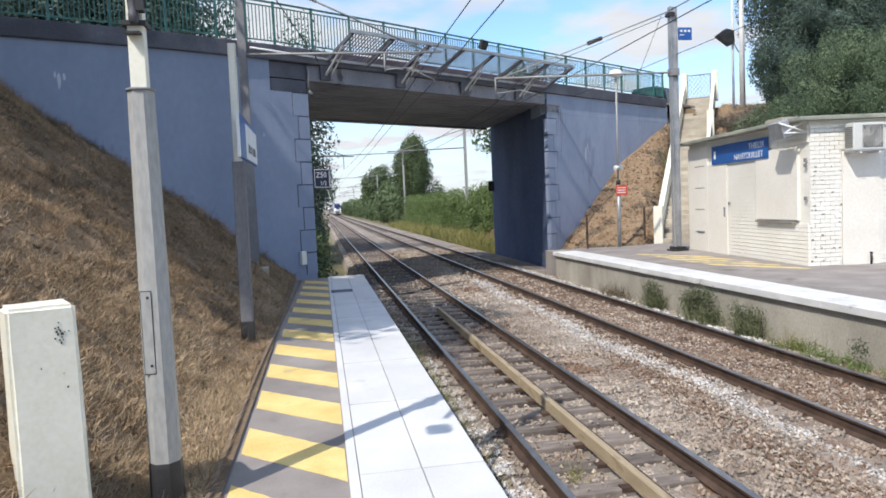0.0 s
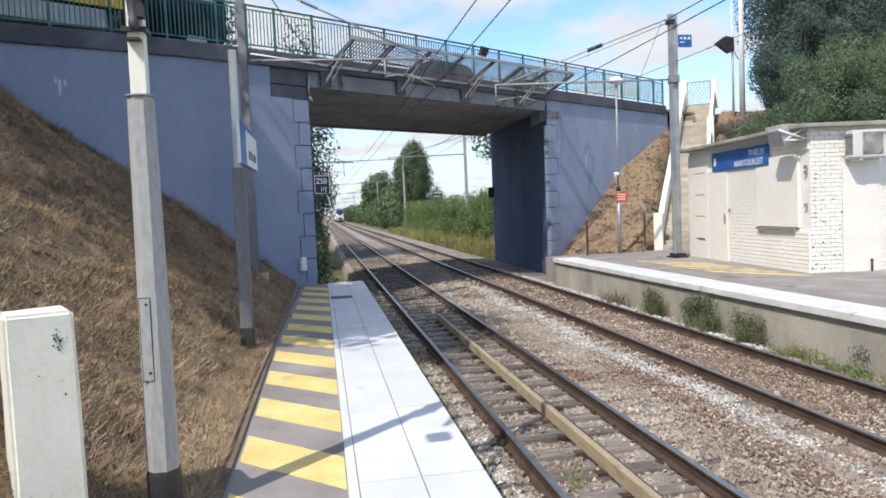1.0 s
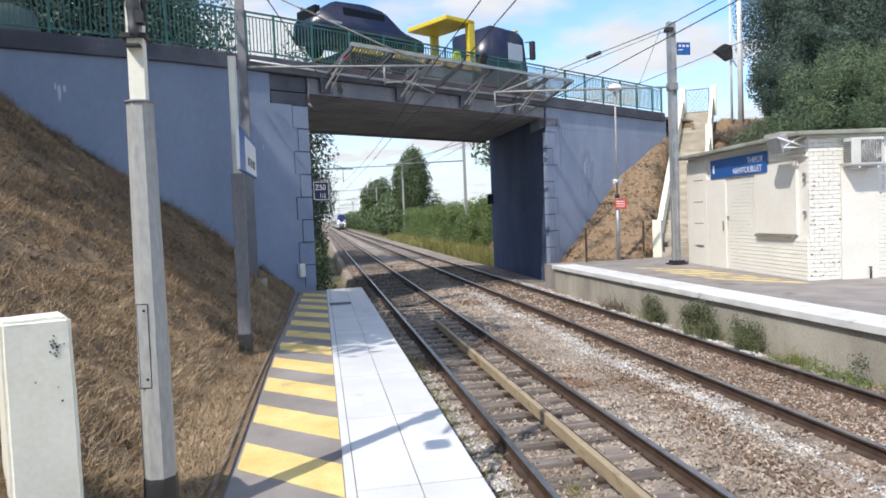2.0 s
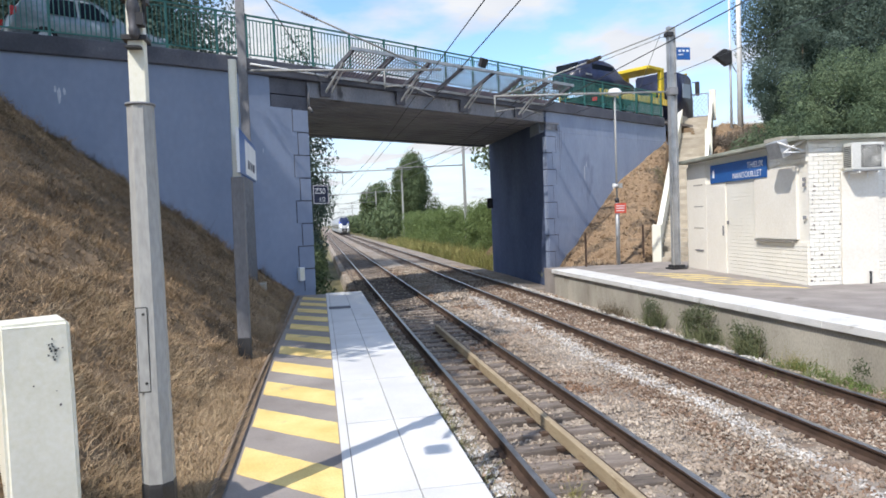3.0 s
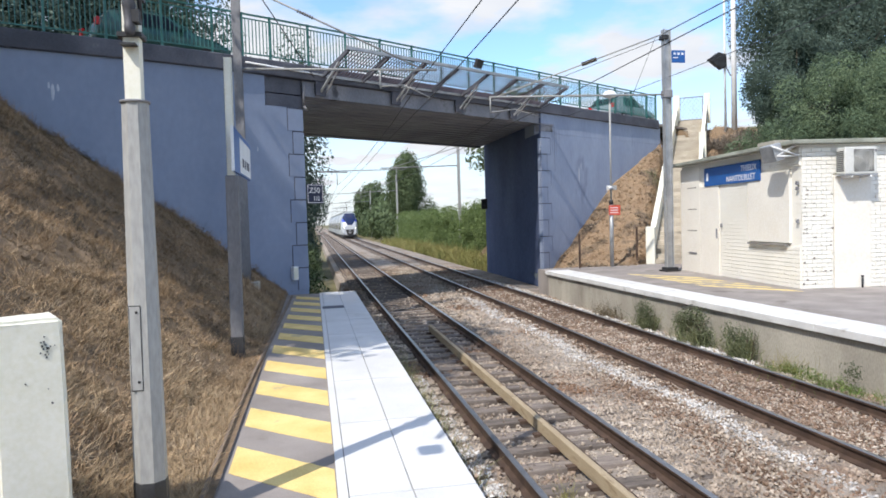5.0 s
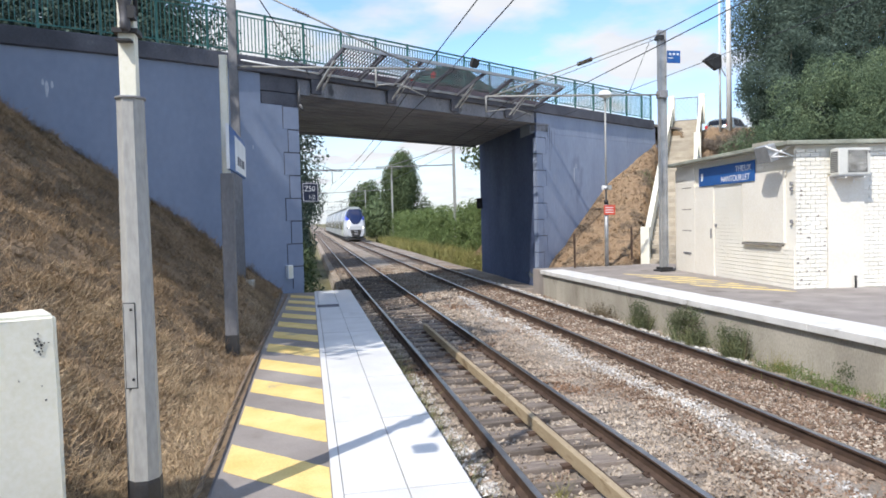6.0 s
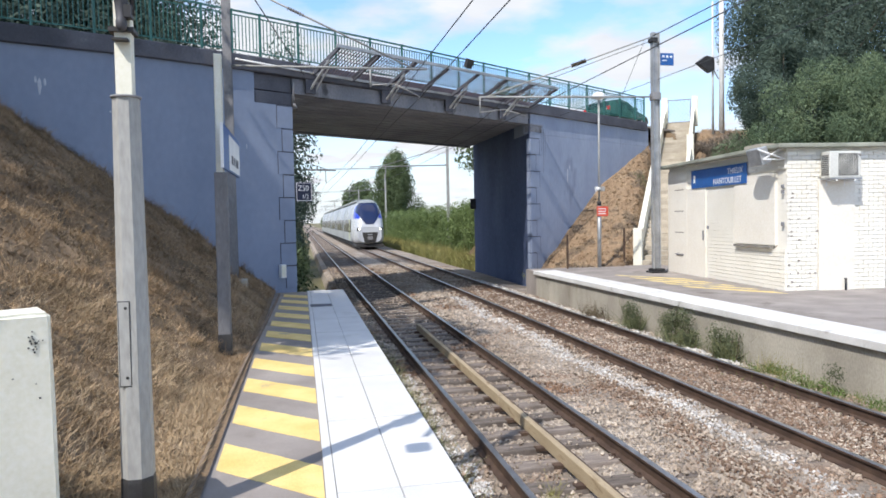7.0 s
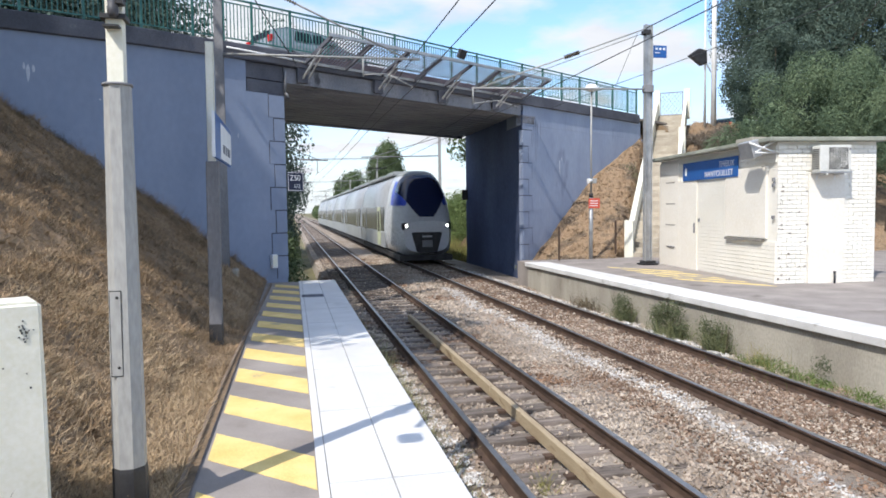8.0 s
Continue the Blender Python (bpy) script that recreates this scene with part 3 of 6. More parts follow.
    # old scrapes of pale paint on the walls
    for u, z, w, h in ((-6.88, 6.02, 0.05, 0.42), (-6.76, 6.12, 0.035, 0.22), (-6.96, 6.16, 0.03, 0.16), (-5.3, 5.55, 0.03, 0.05), (-1.55, 4.9, 0.02, 0.16), (14.15, 4.55, 0.05, 0.75), (14.3, 4.9, 0.02, 0.3)):
        bm = bmesh.new()
        n = 10
        edge = [(u + w * (0.5 + random.uniform(0.2, 0.5)) * math.cos(2 * math.pi * i / n), z + h * random.uniform(0.35, 0.55) * math.sin(2 * math.pi * i / n)) for i in range(n)]
        prism(bm, edge, -0.004, 0.002, lambda a, b, k: (a, k, b))
        bmesh.ops.recalc_face_normals(bm, faces=bm.faces[:])
        part("paint_scrape", bm, M_SCRAPE, br)
    return br


M_DAMP = mat("damp_streak", (0.15, 0.165, 0.205), (0.20, 0.22, 0.275), scale=6, fine=40, bump=0)
M_SCRAPE = mat("pale_scrape", (0.42, 0.45, 0.52), (0.55, 0.58, 0.64), scale=12, fine=60, bump=0)


def make_railing(name, v, posts, label):
    rl = thing(name, label, "railing", B_M)
    z0, z1 = 7.54, 8.71
    picket = bmesh.new()
    box(picket, -0.011, 0.011, -0.011, 0.011, z0 + 0.03, z1 - 0.15)
    pm = bpy.data.meshes.new("picket")
    picket.to_mesh(pm); picket.free()
    pm.materials.append(M_GREEN)
    for a, b in zip(posts, posts[1:]):
        part("handrail", arched(boxes((a, b, v - 0.03, v + 0.03, z1 - 0.045, z1))), M_GREEN, rl)
        part("lower_rail", arched(boxes((a, b, v - 0.018, v + 0.018, z0, z0 + 0.035))), M_GREEN, rl)
        part("upper_rail", arched(boxes((a, b, v - 0.018, v + 0.018, z1 - 0.16, z1 - 0.13))), M_GREEN, rl)
        k = max(2, round((b - a) / 0.118))
        for i in range(1, k):
            ob = new("picket", pm)
            ob.parent = rl
            ob.location = (a + (b - a) * i / k, v, camber(a) + (camber(b) - camber(a)) * i / k)
    for a in posts:
        part("post", arched(boxes((a - 0.03, a + 0.03, v - 0.03, v + 0.03, 7.40, z1 + 0.01))), M_GREEN, rl)
    return rl


def make_house_frame():
    hx = Vector((-0.78, -6.83, 0)).normalized()      # along the front, towards the near corner
    corner = Vector((8.85, 14.64, PLAT2 - 0.01))
    inward = Vector((6.83, -0.78, 0)).normalized()
    return Matrix(((-hx.x, inward.x, 0, corner.x), (-hx.y, inward.y, 0, corner.y), (0, 0, 1, corner.z), (0, 0, 0, 1)))


H_M = make_house_frame()   # a along the front going away, b into the house, c up

make_ground()
make_banks()
track1 = make_track("railway_track_1", 0.0, "near railway track with rusty rails on dark sleepers")
track2 = make_track("railway_track_2", TRACK2, "far railway track with rusty rails on dark sleepers")
make_platforms()
bridge = make_bridge()


# ---- things on the near platform ----
def ring_loft(bm, rings, close=True):
    """Skins rings of equal count; returns bm."""
    vs = [[bm.verts.new(p) for p in r] for r in rings]
    n = len(vs[0])
    for a, b in zip(vs, vs[1:]):
        for i in range(n):
            f = bm.faces.new((a[i], a[(i + 1) % n], b[(i + 1) % n], b[i]))
            f.smooth = n > 12
    if close:
        bm.faces.new(vs[0][::-1]), bm.faces.new(vs[-1])
    return bm


def poly_ring(cx, cy, z, r, n, turn=0.0):
    return [(cx + r * math.cos(turn + 2 * math.pi * k / n), cy + r * math.sin(turn + 2 * math.pi * k / n), z) for k in range(n)]


def make_lamp_post():
    t = thing("lamp_post", "pale grey octagonal post with black painted foot on the platform", "lamp post", pose(-3.955, 4.88, PLAT, 0.0, 0.30, 0))
    part("shaft", ring_loft(bmesh.new(), [poly_ring(0, 0, z, r, 8, math.pi / 8) for z, r in ((0.36, 0.109), (1.4, 0.101), (2.92, 0.087))]), M_PALEPOLE, t)
    part("foot", ring_loft(bmesh.new(), [poly_ring(0, 0, z, r, 8, math.pi / 8) for z, r in ((-0.05, 0.116), (0.34, 0.113), (0.365, 0.110))]), M_BLACK, t, "black painted foot band")
    part("collar", ring_loft(bmesh.new(), [poly_ring(0, 0, z, r, 20) for z, r in ((2.912, 0.086), (2.914, 0.096), (2.928, 0.096), (2.931, 0.078))]), M_OLDPOLE, t)
    part("upper_post", boxes((-0.052, 0.052, -0.048, 0.048, 2.93, 6.2), bevel=0.006), M_CREAM, t, "white square upper post")
    part("hatch_gap", boxes((-0.0745, 0.000, -0.0985, -0.085, 0.994, 1.566)), M_BLACK, t)
    h = part("access_hatch", boxes((-0.070, -0.004, -0.1005, -0.085, 1.00, 1.56), bevel=0.002), M_PALEPOLE, t)
    for z in (1.055, 1.52):
        part("screw", tubes(((-0.025, -0.104, z), (-0.025, -0.099, z), 0.010)), M_BLACK, h)
    b = part("loudspeaker", ring_loft(bmesh.new(), [[(p[0] + 0.008, -0.092 + p[1], z) for p in poly_ring(0, 0, 0, r, 14)] for z, r in
             ((3.34, 0.020), (3.36, 0.034), (3.40, 0.036), (3.41, 0.031), (3.52, 0.040), (3.53, 0.044), (3.60, 0.030), (3.66, 0.014))]), M_BRONZE, t, "dark horn loudspeaker strapped to the post")
    bm = bmesh.new()
    tube(bm, (-0.02, -0.06, 3.66), (0.06, -0.05, 3.80), 0.02)
    tube(bm, (0.06, -0.05, 3.80), (0.07, -0.06, 3.45), 0.014)
    box(bm, -0.08, 0.075, -0.075, 0.07, 3.60, 3.64), box(bm, -0.08, 0.075, -0.075, 0.07, 3.34, 3.37)
    box(bm, -0.050, 0.045, -0.125, -0.05, 3.275, 3.288), box(bm, 0.03, 0.075, -0.13, -0.05, 3.42, 3.50)
    part("bracket", bm, M_BLACK, b)
    part("lamp_arm", tubes(((0, 0, 4.75), (-0.62, -1.25, 4.62), 0.035)), M_PALEPOLE, t)
    part("lamp_head", boxes((-0.80, -0.60, -1.62, -1.40, 4.50, 4.60), bevel=0.03), M_PALEPOLE, t, "square lamp head on a side arm")
    part("cable", tubes(((-0.19, -0.06, 3.74), (-0.05, -0.09, 3.70), 0.012), ((0.0, -0.1, 3.66), (0.05, -0.09, 4.3), 0.012)), M_STEEL, t)


def make_sign_post():
    t = thing("station_sign_post", "grey post with a blue and white station board and black foot", "sign post", pose(-4.03, 10.95, PLAT, 0.6, 0.5, 0))
    part("shaft", boxes((-0.088, 0.10, -0.09, 0.09, 0.36, 2.86), bevel=0.02), M_OLDPOLE, t)
    part("foot", boxes((-0.093, 0.105, -0.095, 0.095, -0.15, 0.37), bevel=0.015), M_BLACK, t, "black painted foot band")
    bm = bmesh.new()
    box(bm, -0.06, 0.055, -0.045, -0.035, 2.8, 4.65), box(bm, -0.06, -0.05, -0.045, 0.05, 2.8, 4.65), box(bm, 0.045, 0.055, -0.045, 0.05, 2.8, 4.65)
    part("channel", bm, M_CREAM, t, "pale channel section upper post")
    m = pose(0.082, -0.50, 2.90, 0, 0, 90.3)
    bd = part("board", box(bmesh.new(), 0, 2.85, -0.02, 0.02, 0, 0.66, m, bevel=0.006), M_BLUE, t, "blue enamel board seen almost edge on")
    part("white_panel", box(bmesh.new(), 0.85, 2.80, -0.026, -0.0215, 0.03, 0.58, m), M_SIGNWHITE, bd)
    part("white_edge", box(bmesh.new(), -0.012, 0.0, -0.022, 0.022, 0.0, 0.66, m), M_SIGNWHITE, bd)
    for k, (a, w) in enumerate(((1.2, 0.30), (1.65, 0.20), (2.0, 0.45))):
        part("dark_bar", box(bmesh.new(), a, a + w, -0.030, -0.0265, 0.14, 0.28, m), M_NAVY, bd)


def make_concrete_post():
    t = thing("concrete_post", "cream painted chipped concrete post on the platform", "post", pose(-4.60, 4.62, PLAT, 0, 0, 28))
    bm = bmesh.new()
    ring_loft(bm, [[(-w, -w, z), (w, -w, z), (w, w, z), (-w, w, z)] for z, w in ((-0.1, 0.200), (1.545, 0.190))])
    bmesh.ops.bevel(bm, geom=bm.edges[:], offset=0.022, segments=3, affect="EDGES")
    bmesh.ops.subdivide_edges(bm, edges=[e for e in bm.edges if e.calc_length() > 0.3], cuts=6)
    for v in bm.verts:
        v.co += Vector((noise.noise(v.co * 9), noise.noise(v.co * 9 + Vector((5, 5, 5))), noise.noise(v.co * 7))) * 0.006
    post = part("post", bm, M_CREAM, t)
    for k in range(22):
        z, x, s = random.gauss(1.37, 0.035), random.gauss(0.085, 0.022), random.uniform(0.0015, 0.005)
        if k > 18:
            z, x = random.uniform(1.0, 1.25), random.uniform(-0.12, 0.15)
        part("chip", boxes((x - s, x + s * 1.2, -0.1955, -0.18, z - s * 1.4, z + s)), M_BLACK, post)


# ---- overhead line ----
def insulator(bm, a, b, r=0.055, n=7):
    a, b = Vector(a), Vector(b)
    for k in range(n):
        c = a + (b - a) * (k + 0.5) / n
        d = (b - a).normalized()
        tube(bm, c - d * 0.012, c + d * 0.012, r, r * 0.55, n=12)
    tube(bm, a, b, 0.022)
    return bm


def make_mast_left():
    x, y = -4.47, 17.5
    t = thing("catenary_mast", "dark grey steel catenary mast standing on the dry bank", "catenary mast", group="catenary masts")
    bm = bmesh.new()
    for s in (-0.1, 0.1):
        box(bm, x - 0.10, x + 0.10, y + s - 0.008, y + s + 0.008, 0.6, 10.6)
    box(bm, x - 0.006, x + 0.006, y - 0.095, y + 0.095, 0.6, 10.6)
    part("column", bm, M_OLDPOLE, t)
    part("footing", boxes((x - 0.3, x + 0.3, y - 0.3, y + 0.3, 0.4, 1.25), bevel=0.03), M_CONC, t)
    part("cantilever", tubes(((x, y, 6.50), (0.50, y, 6.53), 0.030)), M_PALEPOLE, t, "pale horizontal cantilever tube")
    part("tie_rod", tubes(((x, y, 8.62), (0.10, y, 6.56), 0.024)), M_PALEPOLE, t)
    part("insulator", insulator(bmesh.new(), (-2.55, y, 6.51), (-2.0, y, 6.515)), M_PALEPOLE, t)
    part("insulator", insulator(bmesh.new(), (-3.0, y, 7.955), (-2.6, y, 7.775)), M_BARK, t)
    part("registration_arm", tubes(((-0.98, y, 6.52), (-0.98, y, 6.05), 0.024), ((-0.95, y, 6.10), (-0.35, y + 0.1, 6.16), 0.016), ((-0.35, y + 0.1, 6.16), (0.30, y + 0.15, 5.86), 0.015), ((0.30, y + 0.15, 5.88), (0.30, y + 0.15, 5.78), 0.012)), M_PALEPOLE, t)


def make_mast_right():
    x, y = 8.98, 21.1
    t = thing("catenary_mast", "galvanised steel catenary mast beside the utility house", "catenary mast", group="catenary masts")
    bm = bmesh.new()
    box(bm, x - 0.13, x - 0.115, y - 0.11, y + 0.11, PLAT2, 8.75), box(bm, x + 0.085, x + 0.10, y - 0.11, y + 0.11, PLAT2, 8.75)
    box(bm, x - 0.12, x + 0.09, y - 0.02, y - 0.006, PLAT2, 8.75)
    part("column", bm, M_STEEL, t)
    part("base_plate", boxes((x - 0.28, x + 0.26, y - 0.26, y + 0.26, PLAT2, PLAT2 + 0.05), (x - 0.2, x + 0.2, y - 0.2, y + 0.2, PLAT2 + 0.05, PLAT2 + 0.14), bevel=0.02), M_BLACK, t, "dark bolted base plate")
    part("cable_duct", boxes((x - 0.17, x - 0.135, y - 0.13, y - 0.06, PLAT2, 3.1)), M_PALEPOLE, t)
    part("top_clamp", boxes((x - 0.2, x + 0.02, y - 0.14, y + 0.14, 8.42, 8.56), bevel=0.02), M_BLACK, t)
    part("clamp", boxes((x - 0.16, x + 0.13, y - 0.14, y + 0.14, 6.5, 6.75), bevel=0.02), M_OLDPOLE, t)
    part("cantilever", tubes(((x, y, 6.62), (2.84, y, 6.50), 0.030)), M_PALEPOLE, t, "pale horizontal cantilever tube")
    part("tie_rod", tubes(((x - 0.1, y, 8.62), (3.1, y, 6.52), 0.022)), M_PALEPOLE, t)
    part("insulator", insulator(bmesh.new(), (5.98, y, 7.565), (6.50, y, 7.755), 0.075, 9), M_BARK, t, "brown ribbed insulator")
    part("insulator", insulator(bmesh.new(), (5.55, y, 6.555), (6.3, y, 6.57), 0.06, 9), M_STEEL, t)
    part("registration_arm", tubes(((2.87, y, 6.5), (2.87, y, 6.0), 0.024), ((2.87, y, 6.02), (3.70, y + 0.1, 6.14), 0.016), ((3.70, y + 0.1, 6.14), (4.45, y + 0.15, 5.95), 0.015)), M_PALEPOLE, t)
    s = part("route_sign", boxes((x + 0.17, x + 0.66, y - 0.02, y + 0.0, 7.67, 8.08), bevel=0.004), M_BLUE, t, "small blue enamel sign plate")
    for k in range(3):
        part("white_mark", boxes((x + 0.24 + 0.14 * k, x + 0.32 + 0.14 * k, y - 0.026, y - 0.021, 7.93, 8.0)), M_SIGNWHITE, s)
    part("white_mark", boxes((x + 0.22, x + 0.40, y - 0.026, y - 0.021, 7.82, 7.85)), M_SIGNWHITE, s)


def wire(name, pts, r, label):
    cu = bpy.data.curves.new(name, "CURVE")
    cu.dimensions, cu.bevel_depth, cu.bevel_resolution = "3D", r, 1
    sp = cu.splines.new("POLY")
    sp.points.add(len(pts) - 1)
    for p, q in zip(sp.points, pts):
        p.co = (*q, 1)
    cu.materials.append(M_WIRE)
    ob = new(name, cu)
    return tagged(ob, label, "wire", "overhead wires")


def make_wires():
    for cx, lab in ((0.05, "near"), (3.55, "far")):
        wire("contact_wire", [(cx - 0.05, -40, 5.8), (cx + 0.2, 17.5, 5.76), (cx, 25, 5.68), (cx, 36, 5.66), (cx - 0.2, 77, 5.75), (cx + 0.2, 140, 5.75), (cx, 320, 5.75)], 0.010, f"thin dark contact wire over the {lab} track")
        start = [(cx + 0.3, -40, 6.9), (cx + 0.3, -12, 6.5), (cx + 0.2, 17.5, 6.50)] if lab == "near" else [(cx + 0.2, 21.1, 6.50)]
        wire("messenger_wire", start + [ (cx, 24, 6.10), (cx, 36, 6.10), (cx, 60, 6.5), (cx - 0.1, 77, 6.9), (cx, 108, 6.3), (cx, 140, 6.9), (cx, 320, 6.6)], 0.012, f"dark messenger wire above the {lab} track")
    wire("feeder_wire", [(8.9, -40, 8.9), (8.9, -8, 8.35), (8.86, 21.1, 8.62)], 0.016, "dark feeder wire fixed to the mast head")
    wire("feeder_wire", [(10.4, -40, 8.0), (10.2, -5, 7.3), (9.05, 21.1, 7.2), (8.2, 28.3, 7.0)], 0.010, "thin dark feeder wire passing the mast")
    wire("stay_wire", [(8.9, 21.05, 8.5), (6.6, 24.6, 7.9), (5.1, 26.5, 7.35)], 0.010, "thin stay wire from mast to bridge")
    wire("stay_wire", [(8.55, 21.05, 8.45), (7.75, 21.1, 6.62)], 0.008, "thin stay wire from mast to bridge")
    wire("stay_wire", [(-4.47, 17.4, 9.2), (-3.55, 19.0, 8.1), (-2.6, 21.7, 7.2)], 0.016, "thin stay wire from mast to bridge")


def make_platform_lamp():
    x, y = 8.36, 24.3
    t = thing("platform_lamp", "slim platform lamp with loudspeaker and red notice on a thick pipe", "lamp post", pose(x, y, PLAT2, 0, 0.3, 0))
    part("lower_pipe", tubes(((0, 0, -0.05), (0, 0, 2.45), 0.075), n=14), M_STEEL, t)
    part("upper_pole", tubes(((0, 0, 2.4), (0, 0, 6.40), 0.036), n=12), M_PALEPOLE, t)
    part("sleeve", tubes(((0, 0, 2.35), (0, 0, 2.52), 0.082), n=14), M_BLACK, t)
    bm = bmesh.new()
    ring_loft(bm, [poly_ring(0, 0, z, r, 20) for z, r in ((6.36, 0.05), (6.44, 0.26), (6.50, 0.27), (6.62, 0.18), (6.66, 0.05))])
    part("lamp_head", bm, M_SIGNWHITE, t, "white round lamp head")
    sp = part("loudspeaker", tubes(((-0.16, -0.05, 2.98), (0.02, -0.05, 3.0), 0.10, 0.05), n=14), M_SIGNWHITE, t, "small white horn loudspeaker")
    part("junction_box", boxes((0.04, 0.20, -0.08, 0.05, 2.90, 3.08), bevel=0.01), M_PALEPOLE, t)
    rs = part("notice", boxes((-0.14, 0.32, -0.10, -0.085, 1.95, 2.32), bevel=0.004), M_RED, t, "red notice board")
    for k in range(3):
        part("white_bar", boxes((-0.09, 0.24, -0.106, -0.101, 2.03 + 0.09 * k, 2.06 + 0.09 * k)), M_SIGNWHITE, rs)


def make_small_posts():
    for x, y, h in ((6.98, 24.1, 1.28), (9.62, 24.75, 1.45)):
        t = thing("iron_post", "thin rusty iron post at the foot of the bank", "post", group="iron posts")
        part("post", boxes((x - 0.03, x + 0.03, y - 0.03, y + 0.03, PLAT2 - 0.06, PLAT2 + h)), M_RUST, t)
    t = thing("trackside_box", "small white cabinet fixed to the abutment", "cabinet", B_M)
    part("casing", boxes((-0.62, -0.44, -0.16, -0.015, 0.95, 1.36), bevel=0.015), M_SIGNWHITE, t)
    part("door", boxes((-0.605, -0.455, -0.168, -0.161, 0.98, 1.33), bevel=0.003), M_CREAM, t)
    t = thing("speed_sign", "dark square speed sign with white characters fixed under the bridge", "sign", B_M)
    p = part("plate", boxes((0.03, 0.62, -0.05, -0.02, 3.29, 3.89), bevel=0.005), M_NAVY, t)
    part("border", boxes((0.05, 0.60, -0.056, -0.051, 3.31, 3.325), (0.05, 0.60, -0.056, -0.051, 3.855, 3.87), (0.05, 0.065, -0.056, -0.051, 3.325, 3.855), (0.585, 0.60, -0.056, -0.051, 3.325, 3.855)), M_SIGNWHITE, p)
    lettering("characters", "Z50", B_M @ pose(0.10, -0.058, 3.62, 90, 0, 0), 0.24, M_SIGNWHITE, p)
    lettering("characters", "1/2", B_M @ pose(0.24, -0.058, 3.38, 90, 0, 0), 0.19, M_SIGNWHITE, p)
    part("bracket", boxes((0.0, 0.62, -0.02, 0.02, 3.55, 3.62)), M_OLDPOLE, t)
    t = thing("back_of_signal", "dark square sign plate hung by the far abutment", "sign")
    part("plate", boxes((6.45, 7.16, 36.9, 36.95, 3.2, 3.78), bevel=0.01), M_BLACK, t)
    part("bracket", boxes((6.9, 7.3, 36.95, 37.02, 3.45, 3.55)), M_OLDPOLE, t)


def lettering(name, text, m, size, material, parent=None):
    cu = bpy.data.curves.new(name, "FONT")
    cu.body, cu.size, cu.extrude = text, size, 0.002
    cu.materials.append(material)
    ob = new(name, cu)
    ob.parent = parent
    ob.matrix_parent_inverse = Matrix.Identity(4)
    if parent is not None:
        root = parent
        while root.parent is not None:
            root = root.parent
        ob.matrix_basis = root.matrix_basis.inverted() @ m
    return ob


# ---- screen over the wires, on the bridge's flank ----
def make_screen():
    t = thing("catenary_screen", "slanted steel mesh screen on brackets along the bridge flank", "screen", B_M)
    u0, u1, va, za, vb, zb = 0.75, 11.35, -0.12, 7.30, -1.55, 7.84
    n = 7
    for k in range(n + 1):
        u = u0 + (u1 - u0) * k / n
        b = part("bracket", bmesh.new(), M_DARKCONC, t)
        bm = bmesh.new()
        bar(bm, (u, va, za), (u, vb, zb), 0.07, 0.12)
        bm.to_mesh(b.data); bm.free()
        if k in (0, 2, 4, 6):
            s = part("strut", bar(bmesh.new(), (u - 0.1, -0.06, 6.78), (u, -1.0, 7.58), 0.06, 0.06), M_STEEL, t)
            part("strut_plate", boxes((u - 0.28, u + 0.08, -0.10, -0.015, 6.66, 7.10), bevel=0.01), M_DARKCONC, t)
            part("strut", bar(bmesh.new(), (u + 0.12, -0.06, 6.80), (u + 0.12, -0.85, 7.44), 0.035, 0.035), M_STEEL, t)
    part("outer_beam", bar(bmesh.new(), (u0 - 0.1, vb, zb + 0.03), (u1 + 0.1, vb, zb + 0.03), 0.07, 0.10), M_STEEL, t)
    part("inner_beam", bar(bmesh.new(), (u0 - 0.1, va, za), (u1 + 0.1, va, za), 0.06, 0.08), M_STEEL, t)
    m = 88
    bm = bmesh.new()
    for k in range(m + 1):
        u = u0 + (u1 - u0) * k / m
        bar(bm, (u, va, za + 0.06), (u, vb, zb + 0.06), 0.034, 0.012)
    for k in range(1, 4):
        f = k / 4
        bar(bm, (u0, va + (vb - va) * f, za + (zb - za) * f + 0.075), (u1, va + (vb - va) * f, za + (zb - za) * f + 0.075), 0.016, 0.012)
    part("mesh", bm, M_PURPLE, t, "fine dull mauve wire mesh")
    f = thing("floodlight", "small black floodlight on the bridge screen", "lamp", B_M @ pose(6.30, -1.45, 8.0, 25, 0, 12))
    part("casing", boxes((-0.20, 0.20, -0.06, 0.06, 0, 0.32), bevel=0.02), M_BLACK, f)
    part("stand", boxes((-0.02, 0.02, -0.02, 0.02, -0.12, 0.02)), M_BLACK, f)
    p = thing("drain_pipe", "grey drain pipe at the abutment corner", "pipe", B_M)
    part("pipe", tubes(((0.03, -0.06, 6.95), (0.03, -0.06, 6.30), 0.04), ((0.03, -0.06, 6.30), (0.14, -0.1, 6.12), 0.04)), M_OLDPOLE, p)
    s = thing("pipe_rail", "white conduit along the bridge coping", "pipe", B_M)
    part("pipe", tubes(((-1.9, -0.16, 7.36), (0.7, -0.16, 7.30), 0.03)), M_SIGNWHITE, s)


M_PURPLE = mat("dull_mauve_mesh", (0.115, 0.085, 0.105), (0.185, 0.14, 0.165), rough=0.7, metal=0.1, bump=0)


